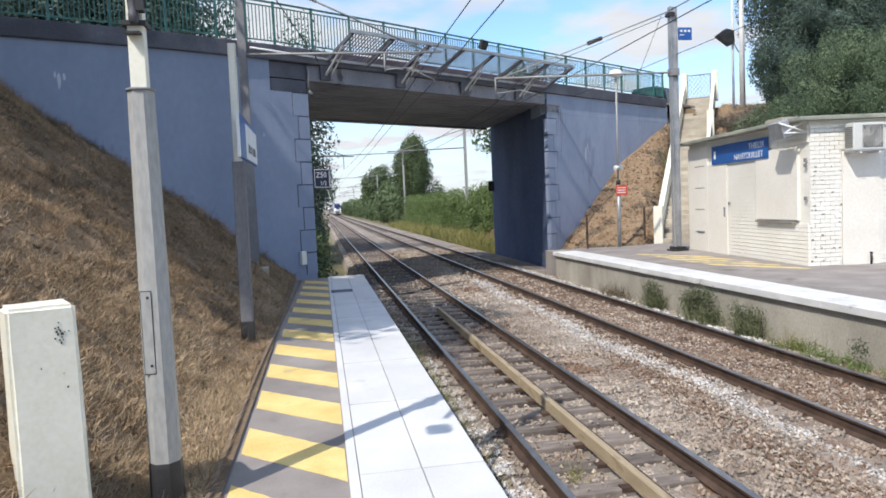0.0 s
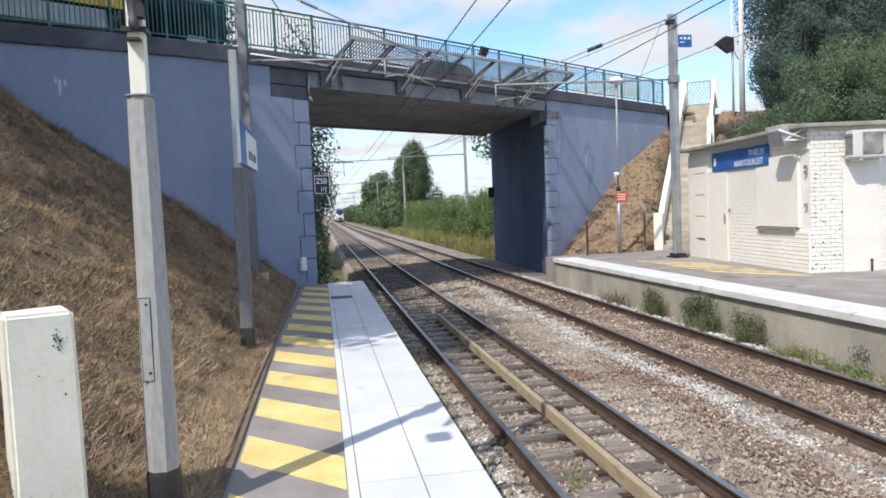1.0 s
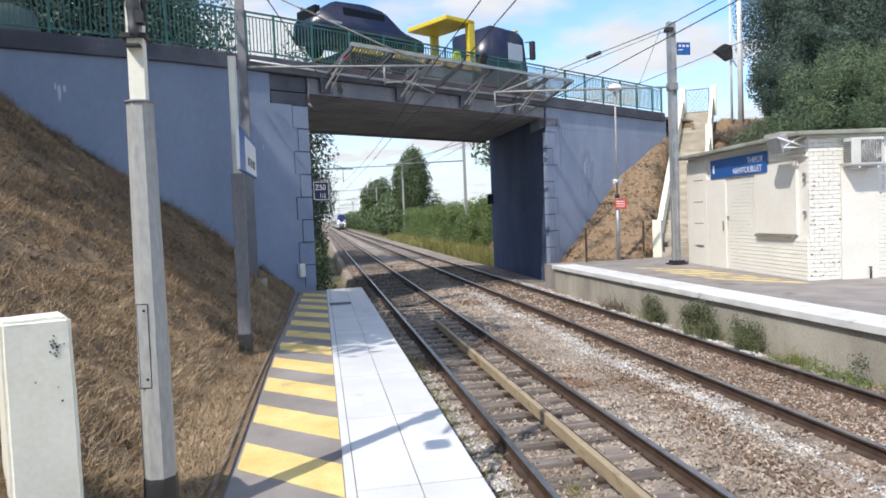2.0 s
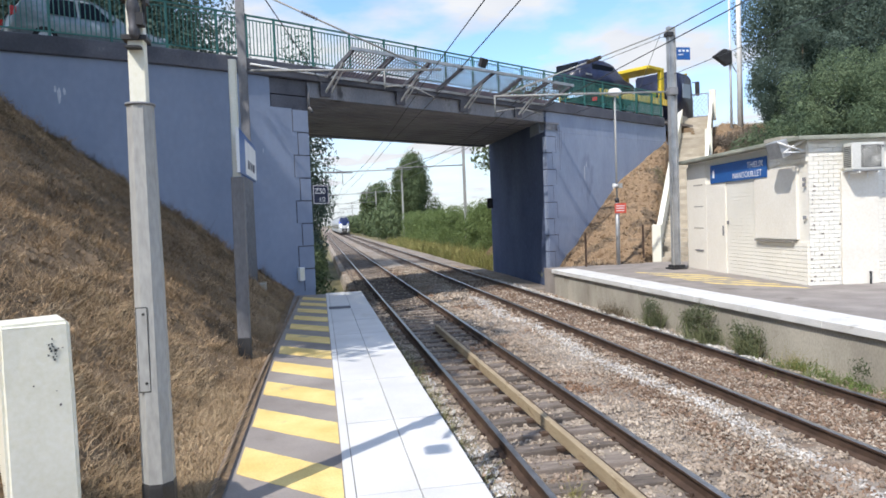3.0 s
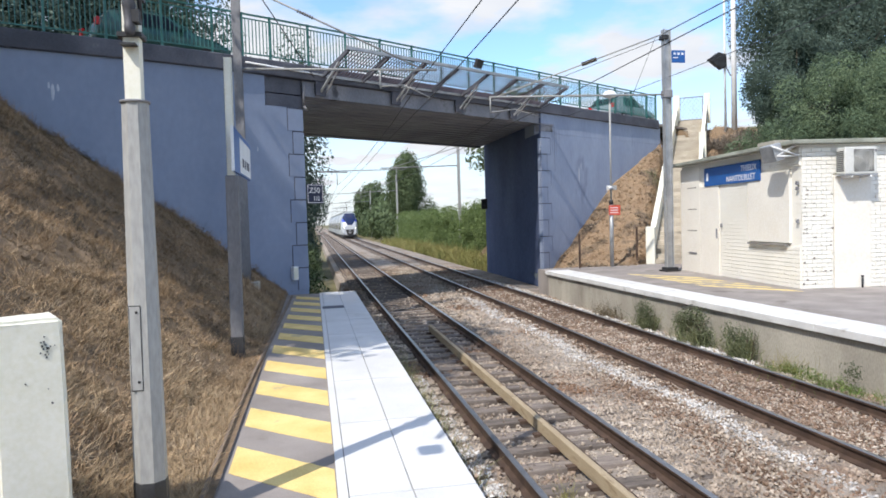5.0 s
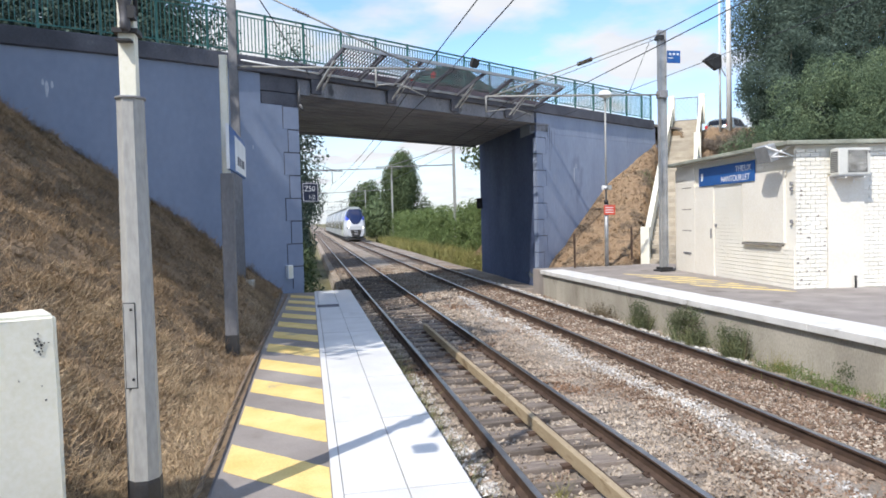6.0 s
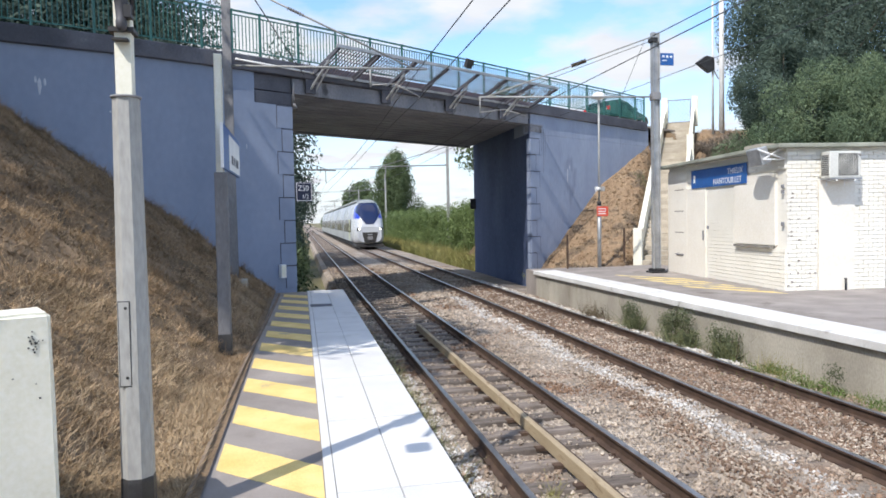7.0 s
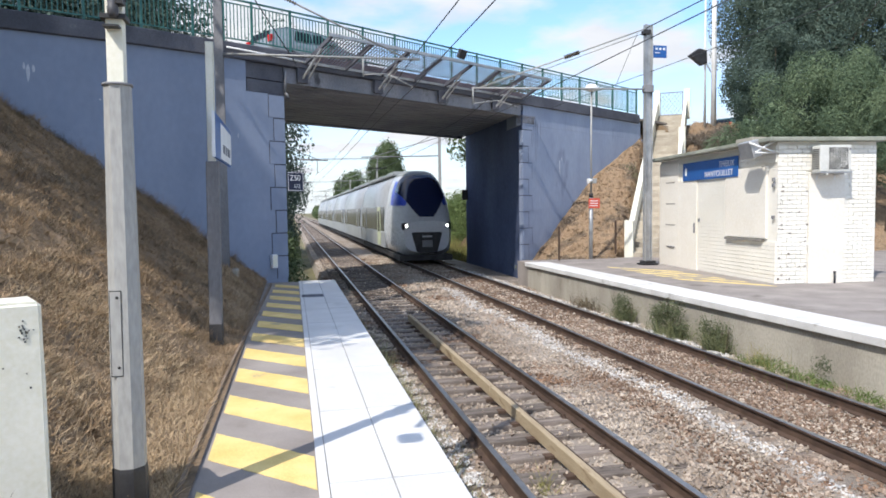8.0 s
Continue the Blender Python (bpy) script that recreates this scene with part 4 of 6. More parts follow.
# ---- stairs to the road ----
def make_stairs():
    a, b = Vector((10.2, 24.7, PLAT2)), Vector((18.25, 36.6, 7.95))
    d2 = Vector((b.x - a.x, b.y - a.y, 0)); run = d2.length; d = d2.normalized(); s = Vector((d.y, -d.x, 0))
    m = Matrix(((s.x, d.x, 0, a.x), (s.y, d.y, 0, a.y), (0, 0, 1, a.z), (0, 0, 0, 1)))
    t = thing("stairs", "long pale concrete stairs with white side walls up to the road", "stairs", m)
    rise = b.z - a.z
    n = 42
    for k in range(n):
        y0 = run * k / n
        z = rise * (k + 1) / n
        part("step", boxes((0.05, 1.45, y0, run * (k + 1) / n + 0.03, z - 0.35, z), bevel=0.008), M_STEP, t)
    for x0, x1, off in ((-0.16, 0.05, 0.0), (1.45, 1.62, 1.0)):
        bm = bmesh.new()
        prism(bm, [(0.2 + off, -0.4), (run, rise - 0.4), (run, rise + 0.95), (0.2 + off, 0.85)], x0, x1, lambda q, w, k: (k, q, w + (0.2 + off) * 0 + (rise * off / run if q < 2 else 0)))
        bmesh.ops.recalc_face_normals(bm, faces=bm.faces[:])
        part("side_wall", bm, M_CREAM, t, "white painted sloping side wall")
    for x, y, z in ((-0.20, -0.05, 0.0), (-0.2, run - 0.2, rise), (1.45, run - 0.2, rise), (1.40, run * 0.62, rise * 0.62)):
        part("newel_post", boxes((x, x + 0.34, y, y + 0.34, z - 0.2, z + (1.45 if y < 1 else 1.5)), bevel=0.02), M_CREAM, t)
    g = thing("gate", "grey lattice gate at the head of the stairs", "gate", m @ pose(0.1, run + 0.15, rise))
    part("gate_frame", boxes((0, 1.3, -0.02, 0.02, 1.36, 1.41), (0, 1.3, -0.02, 0.02, 0.06, 0.11), (0, 0.05, -0.02, 0.02, 0, 1.39), (1.25, 1.3, -0.02, 0.02, 0, 1.39)), M_OLDPOLE, g)
    for k in range(-4, 7):
        for q in (1, -1):
            xa, xb = (0.22 * k, 0.22 * k + 1.0)
            za, zb = (0.1, 1.37) if q == 1 else (1.37, 0.1)
            fa, fb = max(0, (0.03 - xa)), max(0, (xb - 1.27))
            if fa + fb < 0.9:
                part("lattice_bar", bar(bmesh.new(), (xa + fa, 0, za + (zb - za) * fa), (xb - fb, 0, zb - (zb - za) * fb), 0.018, 0.018), M_OLDPOLE, g)
    tp = thing("road_lamp", "thin mast with a black floodlight beside the stairs", "lamp post", pose(19.62, 34.0, 6.8))
    part("mast", tubes(((0, 0, -0.5), (0, 0, 7.5), 0.07, 0.05), n=12), M_COPING, tp)
    part("lamp_head", prism(bmesh.new(), [(-1.0, 4.15), (-0.25, 3.62), (0.02, 3.75), (0.0, 4.42), (-0.45, 4.52)], -0.16, 0.16, lambda a, b, k: (a, k, b)), M_BLACK, tp, "black floodlight head")
    part("arm", tubes(((0.0, 0, 3.9), (0.35, 0, 3.3), 0.03)), M_STEEL, tp)
    tp = thing("tall_pole", "tall pale concrete pole at the road's edge", "pole", pose(20.3, 34.2, 6.5))
    part("pole", tubes(((0, 0, -0.8), (0, 0, 9.5), 0.16, 0.11), n=14), M_COPING, tp)


M_STEP = mat("worn_step_concrete", (0.33, 0.29, 0.23), (0.47, 0.42, 0.34), scale=1.5, fine=30, bump=0.2, vary=0.15)


# ---- utility house ----
def make_house():
    h = thing("utility_house", "cream painted brick utility house with a flat roof", "house", H_M)
    L, D, HH = 6.85, 2.64, 3.52
    part("core_wall", boxes((0.03, L - 0.03, 0.03, D, -0.05, HH)), M_HOUSE, h)
    # front: flush rendered boards at the far end, a door, a blind panel, courses elsewhere
    door = part("door", boxes((4.10, 5.36, -0.03, 0.04, 0.0, 2.78), bevel=0.008), M_DOOR, h, "plain cream door")
    part("handle", boxes((4.20, 4.24, -0.07, -0.03, 1.15, 1.45), bevel=0.006), M_OLDPOLE, door)
    sh = part("shutter_panel", boxes((5.40, 6.83, -0.02, 0.04, 0.0, 3.4), bevel=0.008), M_DOOR, h, "cream panel with faint vents")
    for z in (0.62, 1.35, 2.05, 2.75):
        part("vent_slot", boxes((5.62, 6.3, -0.026, -0.021, z, z + 0.03)), M_JOINTW, sh)
    part("latch", boxes((5.65, 6.15, -0.045, -0.02, 0.60, 0.66), bevel=0.01), M_OLDPOLE, sh)
    part("blind_panel", boxes((0.42, 2.40, -0.035, 0.05, 1.12, 2.95), bevel=0.006), M_DOOR, h, "blank panel over the old ticket window")
    part("ledge", boxes((0.52, 2.33, -0.10, 0.02, 1.04, 1.10), bevel=0.008), M_LEDGE, h, "dark grey stone ledge")
    part("switch", boxes((3.92, 4.0, -0.05, 0.0, 1.5, 1.6), bevel=0.01), M_OLDPOLE, h)
    for z in (1.62, 2.42, 2.55):
        part("cable_clip", boxes((0.06, 0.14, -0.05, 0.0, z, z + 0.09), bevel=0.01), M_OLDPOLE, h)
    # bricks: the ones by the near corner are pieces of their own, the rest are joined
    bh, me, laid = 0.104, {}, []
    for r in range(int(HH / bh)):
        z = 0.01 + r * bh
        if 1.0 < z < 2.95:
            spans = [(2.47, 4.07)]
        elif z <= 1.0:
            spans = [(0.03, 4.07)]
        else:
            spans = [(0.03, 5.38)]
        for side, bw, list_ in (("front", 0.46, spans), ("gable", 0.25, [(0.03, 0.83), (1.79, 2.63)] if z < 2.75 else [(0.03, 2.63)])):
            for s0, s1 in list_:
                a = s0 - (bw / 2 if r % 2 else 0)
                while a < s1 - 0.01:
                    x0, x1 = max(a, s0), min(a + bw, s1)
                    if x1 - x0 > 0.04:
                        laid.append((side, x0, z, round(x1 - x0, 3)))
                    a += bw
    laid.sort(key=lambda q: (q[1] if q[0] == "gable" else q[1] + 1.2))
    rest = bmesh.new()
    for k, (side, a, z, w) in enumerate(laid):
        j = random.uniform(-0.003, 0.003)
        if k >= 300:
            if side == "front":
                box(rest, a, a + w - 0.006, -0.006 + j, 0.03, z, z + bh - 0.010)
            else:
                box(rest, -0.010 + j, 0.03, a, a + w - 0.011, z, z + bh - 0.011)
            continue
        if (side, w) not in me:
            bm = bmesh.new()
            if side == "front":
                box(bm, 0, w - 0.006, -0.006, 0.03, 0, bh - 0.010)
            else:
                box(bm, -0.010, 0.03, 0, w - 0.011, 0, bh - 0.011)
            q = bpy.data.meshes.new("brick")
            bm.to_mesh(q); bm.free()
            q.materials.append(M_HOUSE)
            me[(side, w)] = q
        ob = new("brick", me[(side, w)])
        ob.parent = h
        ob.location = (a, j, z) if side == "front" else (j, a, z)
    tagged(part("brickwork", rest, M_HOUSE, h), kind="stuff")
    part("side_panel", boxes((-0.028, 0.03, 0.84, 1.78, 0.0, 2.76), bevel=0.006), M_DOOR, h, "smooth bricked-up doorway")
    for k in range(46):
        z, y, w = random.uniform(0.05, 2.4) ** 1.0, random.choice((0.04, 0.1, 0.3, 0.55, 0.75)) + random.uniform(-0.03, 0.06), random.uniform(0.008, 0.03)
        z = 0.01 + round(z / bh) * bh - 0.012
        part("flaked_patch", boxes((-0.0155, -0.004, y, y + w * random.uniform(1, 3), z, z + random.uniform(0.012, 0.05))), M_FLAKE, h)
    part("roof_slab", boxes((-0.22, L + 0.25, -0.32, D + 0.2, HH, HH + 0.10), bevel=0.02), M_ROOF, h, "thin greenish roof slab")
    part("vent_block", boxes((0.95, 1.75, -0.1, 0.3, HH + 0.1, HH + 0.22), bevel=0.01), M_CONC, h)
    # name board
    s = thing("name_board", "blue enamel station name board with white letters", "sign", H_M)
    p = part("board", boxes((1.72, 4.98, -0.06, -0.03, 2.76, 3.32), bevel=0.006), M_BLUE, s)
    # the board is read from outside: its text runs towards the near corner
    tm = H_M @ Matrix(((-1, 0, 0, 0), (0, 0, -1, -0.064), (0, 1, 0, 0), (0, 0, 0, 1)))
    lettering("characters", "THIEUX", tm @ pose(-2.72, 3.07, 0), 0.24, M_SIGNWHITE, p)
    lettering("characters", "NANTOUILLET", tm @ pose(-3.55, 2.82, 0), 0.24, M_SIGNWHITE, p)
    part("emblem", boxes((4.70, 4.82, -0.066, -0.061, 2.92, 3.16), bevel=0.002), M_SIGNWHITE, p)
    # air conditioner on the gable
    ac = thing("air_conditioner", "white outdoor air conditioner on brackets on the gable", "air conditioner", H_M @ pose(0, 0.06, 0))
    part("casing", boxes((-0.40, -0.06, 0.80, 1.60, 2.76, 3.40), bevel=0.02), M_ACBODY, ac)
    part("base_tray", boxes((-0.42, -0.05, 0.79, 1.61, 2.725, 2.757), bevel=0.008), M_STEEL, ac)
    part("fan_recess", boxes((-0.404, -0.398, 1.02, 1.53, 2.81, 3.34), bevel=0.002), M_FAN, ac, "square recess of the fan")
    bm = bmesh.new()
    for k in range(8):
        r = 0.25 * (k + 1) / 8
        pts = [Vector((-0.41, 1.275 + r * math.cos(q * math.pi / 14), 3.075 + r * math.sin(q * math.pi / 14))) for q in range(29)]
        for pa, pb in zip(pts, pts[1:]):
            tube(bm, pa, pb, 0.004, n=4, cap=False)
    for k in range(9):
        y = 1.035 + 0.06 * k
        tube(bm, (-0.409, y, 2.83), (-0.409, y, 3.32), 0.003, n=4)
    part("fan_grille", bm, M_ACBODY, ac, "white wire grille over the fan")
    for k in range(11):
        part("side_louvre", boxes((-0.36, -0.10, 0.790, 0.802, 2.83 + 0.046 * k, 2.850 + 0.046 * k)), M_BLACK, ac)
    part("badge", boxes((-0.406, -0.399, 1.545, 1.59, 3.27, 3.33)), M_OLDPOLE, ac)
    for y in (0.95, 1.42):
        part("bracket", boxes((-0.42, 0.0, y, y + 0.04, 2.68, 2.72), (-0.03, 0.0, y, y + 0.04, 2.58, 2.68)), M_SIGNWHITE, ac)
    fl = thing("floodlight", "grey floodlight on a corner bracket of the house", "lamp", H_M @ pose(0.45, -0.42, 3.26))
    part("casing", box(bmesh.new(), -0.30, 0.30, -0.12, 0.12, -0.10, 0.32, pose(0, 0, 0, 18, 0, 0), bevel=0.03), M_STEEL, fl)
    part("bracket", tubes(((-0.34, 0.4, 0.3), (-0.34, -0.1, 0.0), 0.02), ((-0.34, 0.4, 0.0), (-0.34, -0.1, 0.0), 0.02), ((-0.42, 0.4, 0.28), (-0.1, 0.1, 0.05), 0.02), ((-0.42, 0.4, 0.0), (-0.34, -0.25, 0.25), 0.02)), M_SIGNWHITE, fl)
    # a small dark weed, modelled as a capped pipe
    tp = thing("standpipe", "short dark weed at the foot of the gable, built as a pipe", "pipe", H_M @ pose(-0.10, 1.50, 0))
    part("pipe", tubes(((0, 0, 0), (0, 0, 0.26), 0.025), n=10), M_BLACK, tp)
    part("cap", tubes(((0, 0, 0.26), (0, 0, 0.30), 0.035), n=10), M_BLACK, tp)


M_DOOR = mat("cream_gloss_paint", (0.755, 0.715, 0.635), (0.815, 0.78, 0.70), scale=0.9, fine=18, rough=0.6, bump=0.04, third=(0.60, 0.56, 0.47), third_at=0.68, third_scale=1.8)
M_FLAKE = mat("bare_brick", (0.20, 0.175, 0.15), (0.36, 0.32, 0.27), scale=8, fine=50, bump=0.1)
M_LEDGE = mat("dark_stone_ledge", (0.17, 0.16, 0.145), (0.26, 0.245, 0.22), scale=4, fine=40)
M_FAN = mat("grey_fan_recess", (0.12, 0.12, 0.115), (0.17, 0.17, 0.165), bump=0)
M_ACBODY = mat("aged_white_casing", (0.56, 0.56, 0.52), (0.64, 0.64, 0.60), scale=2, fine=30, rough=0.5, bump=0.02, third=(0.48, 0.47, 0.42), third_at=0.62, third_scale=3)
M_JOINTW = mat("shadowed_slot", (0.24, 0.22, 0.19), (0.32, 0.29, 0.25), bump=0)


# ---- timber beam between the near rails ----
def make_beam():
    t = thing("contact_beam", "long pale timber contact beam between the near rails", "beam")
    for a, b in ((2.0, 9.62), (9.66, 17.0)):
        part("timber", boxes((-0.015, 0.070, a, b, -0.165, -0.005), bevel=0.012), M_BEAM, t)
        part("strip", boxes((0.074, 0.092, a, b, -0.06, -0.012)), M_RUST, t)
    for k in range(25):
        y = 2.3 + 0.6 * k
        part("support", boxes((-0.12, 0.18, y - 0.05, y + 0.05, -0.19, -0.15)), M_RUST, t)


make_lamp_post()
make_sign_post()
make_concrete_post()
make_mast_left()
make_mast_right()
make_wires()
make_platform_lamp()
make_small_posts()
make_screen()
make_stairs()
make_house()
make_beam()
make_railing("bridge_railing", 0.02, RAIL_POSTS, "green painted steel bridge railing with thin pickets")


# ---- plants ----
def blob_points(blobs, n, inner=0.55):
    """Points near the skin of several lumps, more on the large ones; those inside another lump are thinned out."""
    b = np.array(blobs, float)          # x y z rx ry rz
    area = b[:, 3] * b[:, 4] + b[:, 4] * b[:, 5] + b[:, 3] * b[:, 5]
    k = rng.choice(len(b), n, p=area / area.sum())
    d = rng.normal(size=(n, 3)); d /= np.linalg.norm(d, axis=1, keepdims=True)
    r = 1 - (1 - inner) * rng.random((n, 1)) ** 2.2
    lump = 1 + 0.16 * np.sin(d[:, :1] * 7 + k[:, None]) * np.cos(d[:, 1:2] * 6 + d[:, 2:3] * 5) + 0.05 * rng.normal(size=(n, 1))
    out = d / b[k, 3:]
    out /= np.linalg.norm(out, axis=1, keepdims=True)
    return b[k, :3] + d * b[k, 3:] * r * lump, out


def crown_blobs(c, r, n, seed, near=0.35, far=0.85, small=0.28, large=0.48):
    g = np.random.default_rng(seed)
    out = []
    for k in range(n):
        d = g.normal(size=3); d /= np.linalg.norm(d)
        q = g.uniform(near, far)
        s = g.uniform(small, large)
        out.append((c[0] + d[0] * r[0] * q, c[1] + d[1] * r[1] * q, c[2] + d[2] * r[2] * q, r[0] * s, r[1] * s, r[2] * s))
    return out


def make_tree(label, base, trunk_h, c, r, blobs, n, size, material, seed, trunk_r=0.22, clumpy=False):
    t = thing("tree", label, "tree", group="trees")
    bm = bmesh.new()
    top = Vector((c[0], c[1], c[2] - r[2] * 0.2))
    b = Vector(base)
    mid = b.lerp(top, 0.55) + Vector((0.2, 0.1, 0))
    tube(bm, b, mid, trunk_r, trunk_r * 0.7), tube(bm, mid, top, trunk_r * 0.7, trunk_r * 0.3)
    bl = crown_blobs(c, r, blobs, seed, 0.6, 1.0, 0.15, 0.30) + [(c[0], c[1] + 0.3 * r[1], c[2], r[0] * 0.7, r[1] * 0.6, r[2] * 0.75)] if clumpy else crown_blobs(c, r, blobs, seed)
    for q in bl[:14]:
        tube(bm, mid.lerp(top, random.uniform(0.0, 0.8)), Vector(q[:3]), trunk_r * 0.3, trunk_r * 0.08, n=6)
    part("trunk", bm, M_BARK, t)
    leaves("crown", blob_points(bl, n), size, material, t)
    return t


def make_trees():
    make_tree("leafy tree behind the road bridge", (-11.5, 38, 6), 3, (-12.0, 38.0, 12.2), (5.0, 4.0, 6.6), 60, 64000, 0.100, M_LEAFDARK, 3)
    make_tree("leafy tree behind the road bridge", (-20, 33, 6), 3, (-19.5, 34.0, 11.5), (6.5, 4.0, 6.5), 50, 50000, 0.12, M_LEAFDARK, 4)
    make_tree("leafy tree overhanging the line beyond the bridge", (-6.2, 43, -0.6), 3, (-5.5, 43.0, 7.6), (4.2, 4.5, 6.8), 50, 34000, 0.10, M_LEAFDARK, 5)
    make_tree("leafy tree overhanging the line beyond the bridge", (-6.0, 56, -0.6), 3, (-4.7, 56.0, 3.2), (2.9, 6, 4.2), 30, 18000, 0.11, M_LEAFDARK, 6)
    # out of view, added to throw dappled shade on platform and near track
    make_tree("unseen leafy tree added to shade the platform and track", (-11.8, 6.2, 6.6), 3, (-10.0, 9.2, 12.6), (3.3, 4.8, 2.8), 30, 8000, 0.17, M_LEAF, 7)
    # another added tree beyond the view, keeps sun off the left wall
    make_tree("unseen leafy tree added to shade the left bridge wall", (-15.2, 12.5, 7.3), 3, (-13.2, 13.4, 13.2), (4.2, 5.0, 3.8), 40, 14000, 0.17, M_LEAF, 17)
    make_tree("young tree beside the far abutment", (11.5, 44, -0.6), 3, (10.2, 44.0, 8.4), (3.4, 3.0, 3.4), 22, 6000, 0.12, M_LEAF, 8, 0.14)
    make_tree("tall oval poplar beside the railway", (13.4, 112, -0.6), 3, (12.5, 112.0, 8.4), (3.1, 2.9, 6.0), 60, 40000, 0.15, M_LEAF, 9, 0.3)
    make_tree("broad tree beside the railway", (15.0, 113, -0.6), 3, (14.4, 114.0, 3.6), (3.6, 4.0, 4.2), 40, 18000, 0.15, M_LEAF, 10, 0.25)
    make_tree("rounded dark tree far along the railway", (11.6, 175, -0.6), 3, (12.2, 175.0, 7.0), (4.6, 5, 6.2), 40, 11000, 0.32, M_LEAF, 11, 0.3)
    make_tree("bushy tree beside the railway", (10.4, 140, -0.6), 3, (11.4, 140.0, 3.2), (3.2, 5, 4.0), 30, 16000, 0.18, M_LEAF, 12, 0.25)
    # dark tall trees and a lit laurel thicket above the utility house
    make_tree("tall dark tree on the bank above the house", (24.2, 33, 5), 4, (26.0, 33.0, 12.0), (4.9, 4.0, 8.0), 110, 170000, 0.062, M_LEAFDARK, 13, 0.3, True)
    make_tree("tall dark tree on the bank above the house", (31, 33, 5), 4, (31.2, 33.0, 12.5), (5.5, 4.0, 8.5), 70, 60000, 0.085, M_LEAFDARK, 14, 0.3, True)
    make_tree("dark leafy tree on the bank above the house", (20.4, 30, 5), 3, (20.8, 29.8, 8.0), (2.3, 2.2, 3.5), 50, 60000, 0.05, M_LEAFDARK, 15, 0.16, True)


M_WITHERED = leaf_mat("withered_brown_leaves", (0.15, 0.125, 0.10), (0.29, 0.25, 0.21))


def make_bushes():
    t = thing("laurel_thicket", "sunlit green thicket on the bank behind the house", "bush")
    bl = []
    g = np.random.default_rng(21)
    for c, r in (((19.6, 25.5, 6.2), (2.7, 1.8, 2.9)), ((22.8, 25.0, 6.6), (2.8, 1.8, 3.3)), ((17.6, 26.5, 5.0), (2.4, 1.6, 2.1)), ((26, 25, 7.0), (3, 2, 3.6))):
        bl += crown_blobs(c, r, 30, int(g.integers(1000)), 0.6, 1.0, 0.15, 0.32) + [(c[0], c[1] + 0.3, c[2] - 0.2, r[0] * 0.7, r[1] * 0.6, r[2] * 0.7)]
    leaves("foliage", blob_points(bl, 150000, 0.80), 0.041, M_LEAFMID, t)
    bm = bmesh.new()
    for x in (16.5, 19.5, 22.5, 25.8):
        for k in range(4):
            tube(bm, (x + 0.2 * k, 25.6, 0.6), (x + random.uniform(-1.5, 1.5), 25.6 + random.uniform(-0.8, 0.8), 5.5), 0.05, 0.02, n=6)
    part("stems", bm, M_BARK, t)
    t = thing("dry_brush", "withered brown brush beside the head of the stairs", "bush")
    bl = []
    for k in range(34):
        x, y = 17.7 + 3.2 * random.random(), 30.2 + 2.6 * random.random()
        q = random.uniform(0.28, 0.5)
        bl.append((x, y, bank_right(x, y) + random.uniform(0.1, 0.55), q, q, q * 0.9))
    leaves("foliage", blob_points(bl, 26000, 0.2), 0.036, M_WITHERED, t, loose=1.0)
    part("stems", tubes(*[((18.9 + 0.32 * k, 32.6, bank_right(18.9 + 0.32 * k, 32.6) - 0.1), (19.0 + 0.32 * k, 32.5, bank_right(18.9 + 0.32 * k, 32.6) + 0.9), 0.02, 0.008) for k in range(9)], n=5), M_BARK, t)
    # hedge along the far track
    t = thing("hedge", "long bright green hedge beside the far track", "hedge")
    bl = []
    for k in range(46):
        y = 40 + 1.5 * k
        for z, rz in ((0.6, 1.3), (2.1, 1.4), (3.0 + 0.35 * math.sin(k * 1.3), 0.9)):
            bl.append((10.9 + random.uniform(-0.4, 0.4), y, z, 1.1 - 0.08 * z, 1.25, rz))
    for k in range(300):
        q = random.uniform(0.28, 0.62)
        bl.append((9.75 + random.uniform(-0.25, 0.5), 39.5 + 62 * random.random() ** 1.6, random.uniform(0.2, 3.7), q, q * 1.2, q))
    leaves("foliage", blob_points(bl, 120000, 0.75), 0.075, M_LEAFLIGHT, t)
    for k in range(30):
        part("stem", tubes(((10.8, 40.5 + 2.3 * k, -0.7), (10.7, 40.8 + 2.3 * k, 3.0), 0.06, 0.03), n=6), M_BARK, t)
    t = thing("far_hedgerow", "distant green hedgerow along the railway", "hedge")
    bl = []
    for k in range(60):
        y = 118 + 5 * k
        bl.append((11.0 + random.uniform(-1, 1), y, 2.0 + random.uniform(-0.4, 1.4), 2.2, 3.2, 3.0))
    leaves("foliage", blob_points(bl, 16000, 0.7), 0.42, M_LEAF, t)
    # scrub left of the line, under and beyond the bridge
    t = thing("lineside_scrub", "dark green scrub beside the line at the abutment", "bush")
    bl = [(-3.3 - 0.4 * (k % 3), 24 + 1.6 * k, 0.3 + 0.3 * (k % 2), 0.9, 1.1, 0.9) for k in range(26)]
    leaves("foliage", blob_points(bl, 16000), 0.075, M_LEAF, t)
    # yellowed grass at the hedge's foot
    pts = np.stack([rng.uniform(7.3, 9.9, 16000), rng.uniform(38, 105, 16000), np.full(16000, -0.62)], 1)
    blades("verge_grass", pts, 0.85, 0.022, M_VERGE, "tall yellowing grass along the hedge")


M_EDGEGRASS = mat("dry_green_weeds", (0.15, 0.155, 0.07), (0.31, 0.29, 0.15), scale=1.0, fine=7, bump=0, island=0.35)
M_VERGE = mat("yellowing_grass", (0.12, 0.14, 0.035), (0.30, 0.26, 0.10), scale=0.25, fine=5, bump=0, island=0.35)
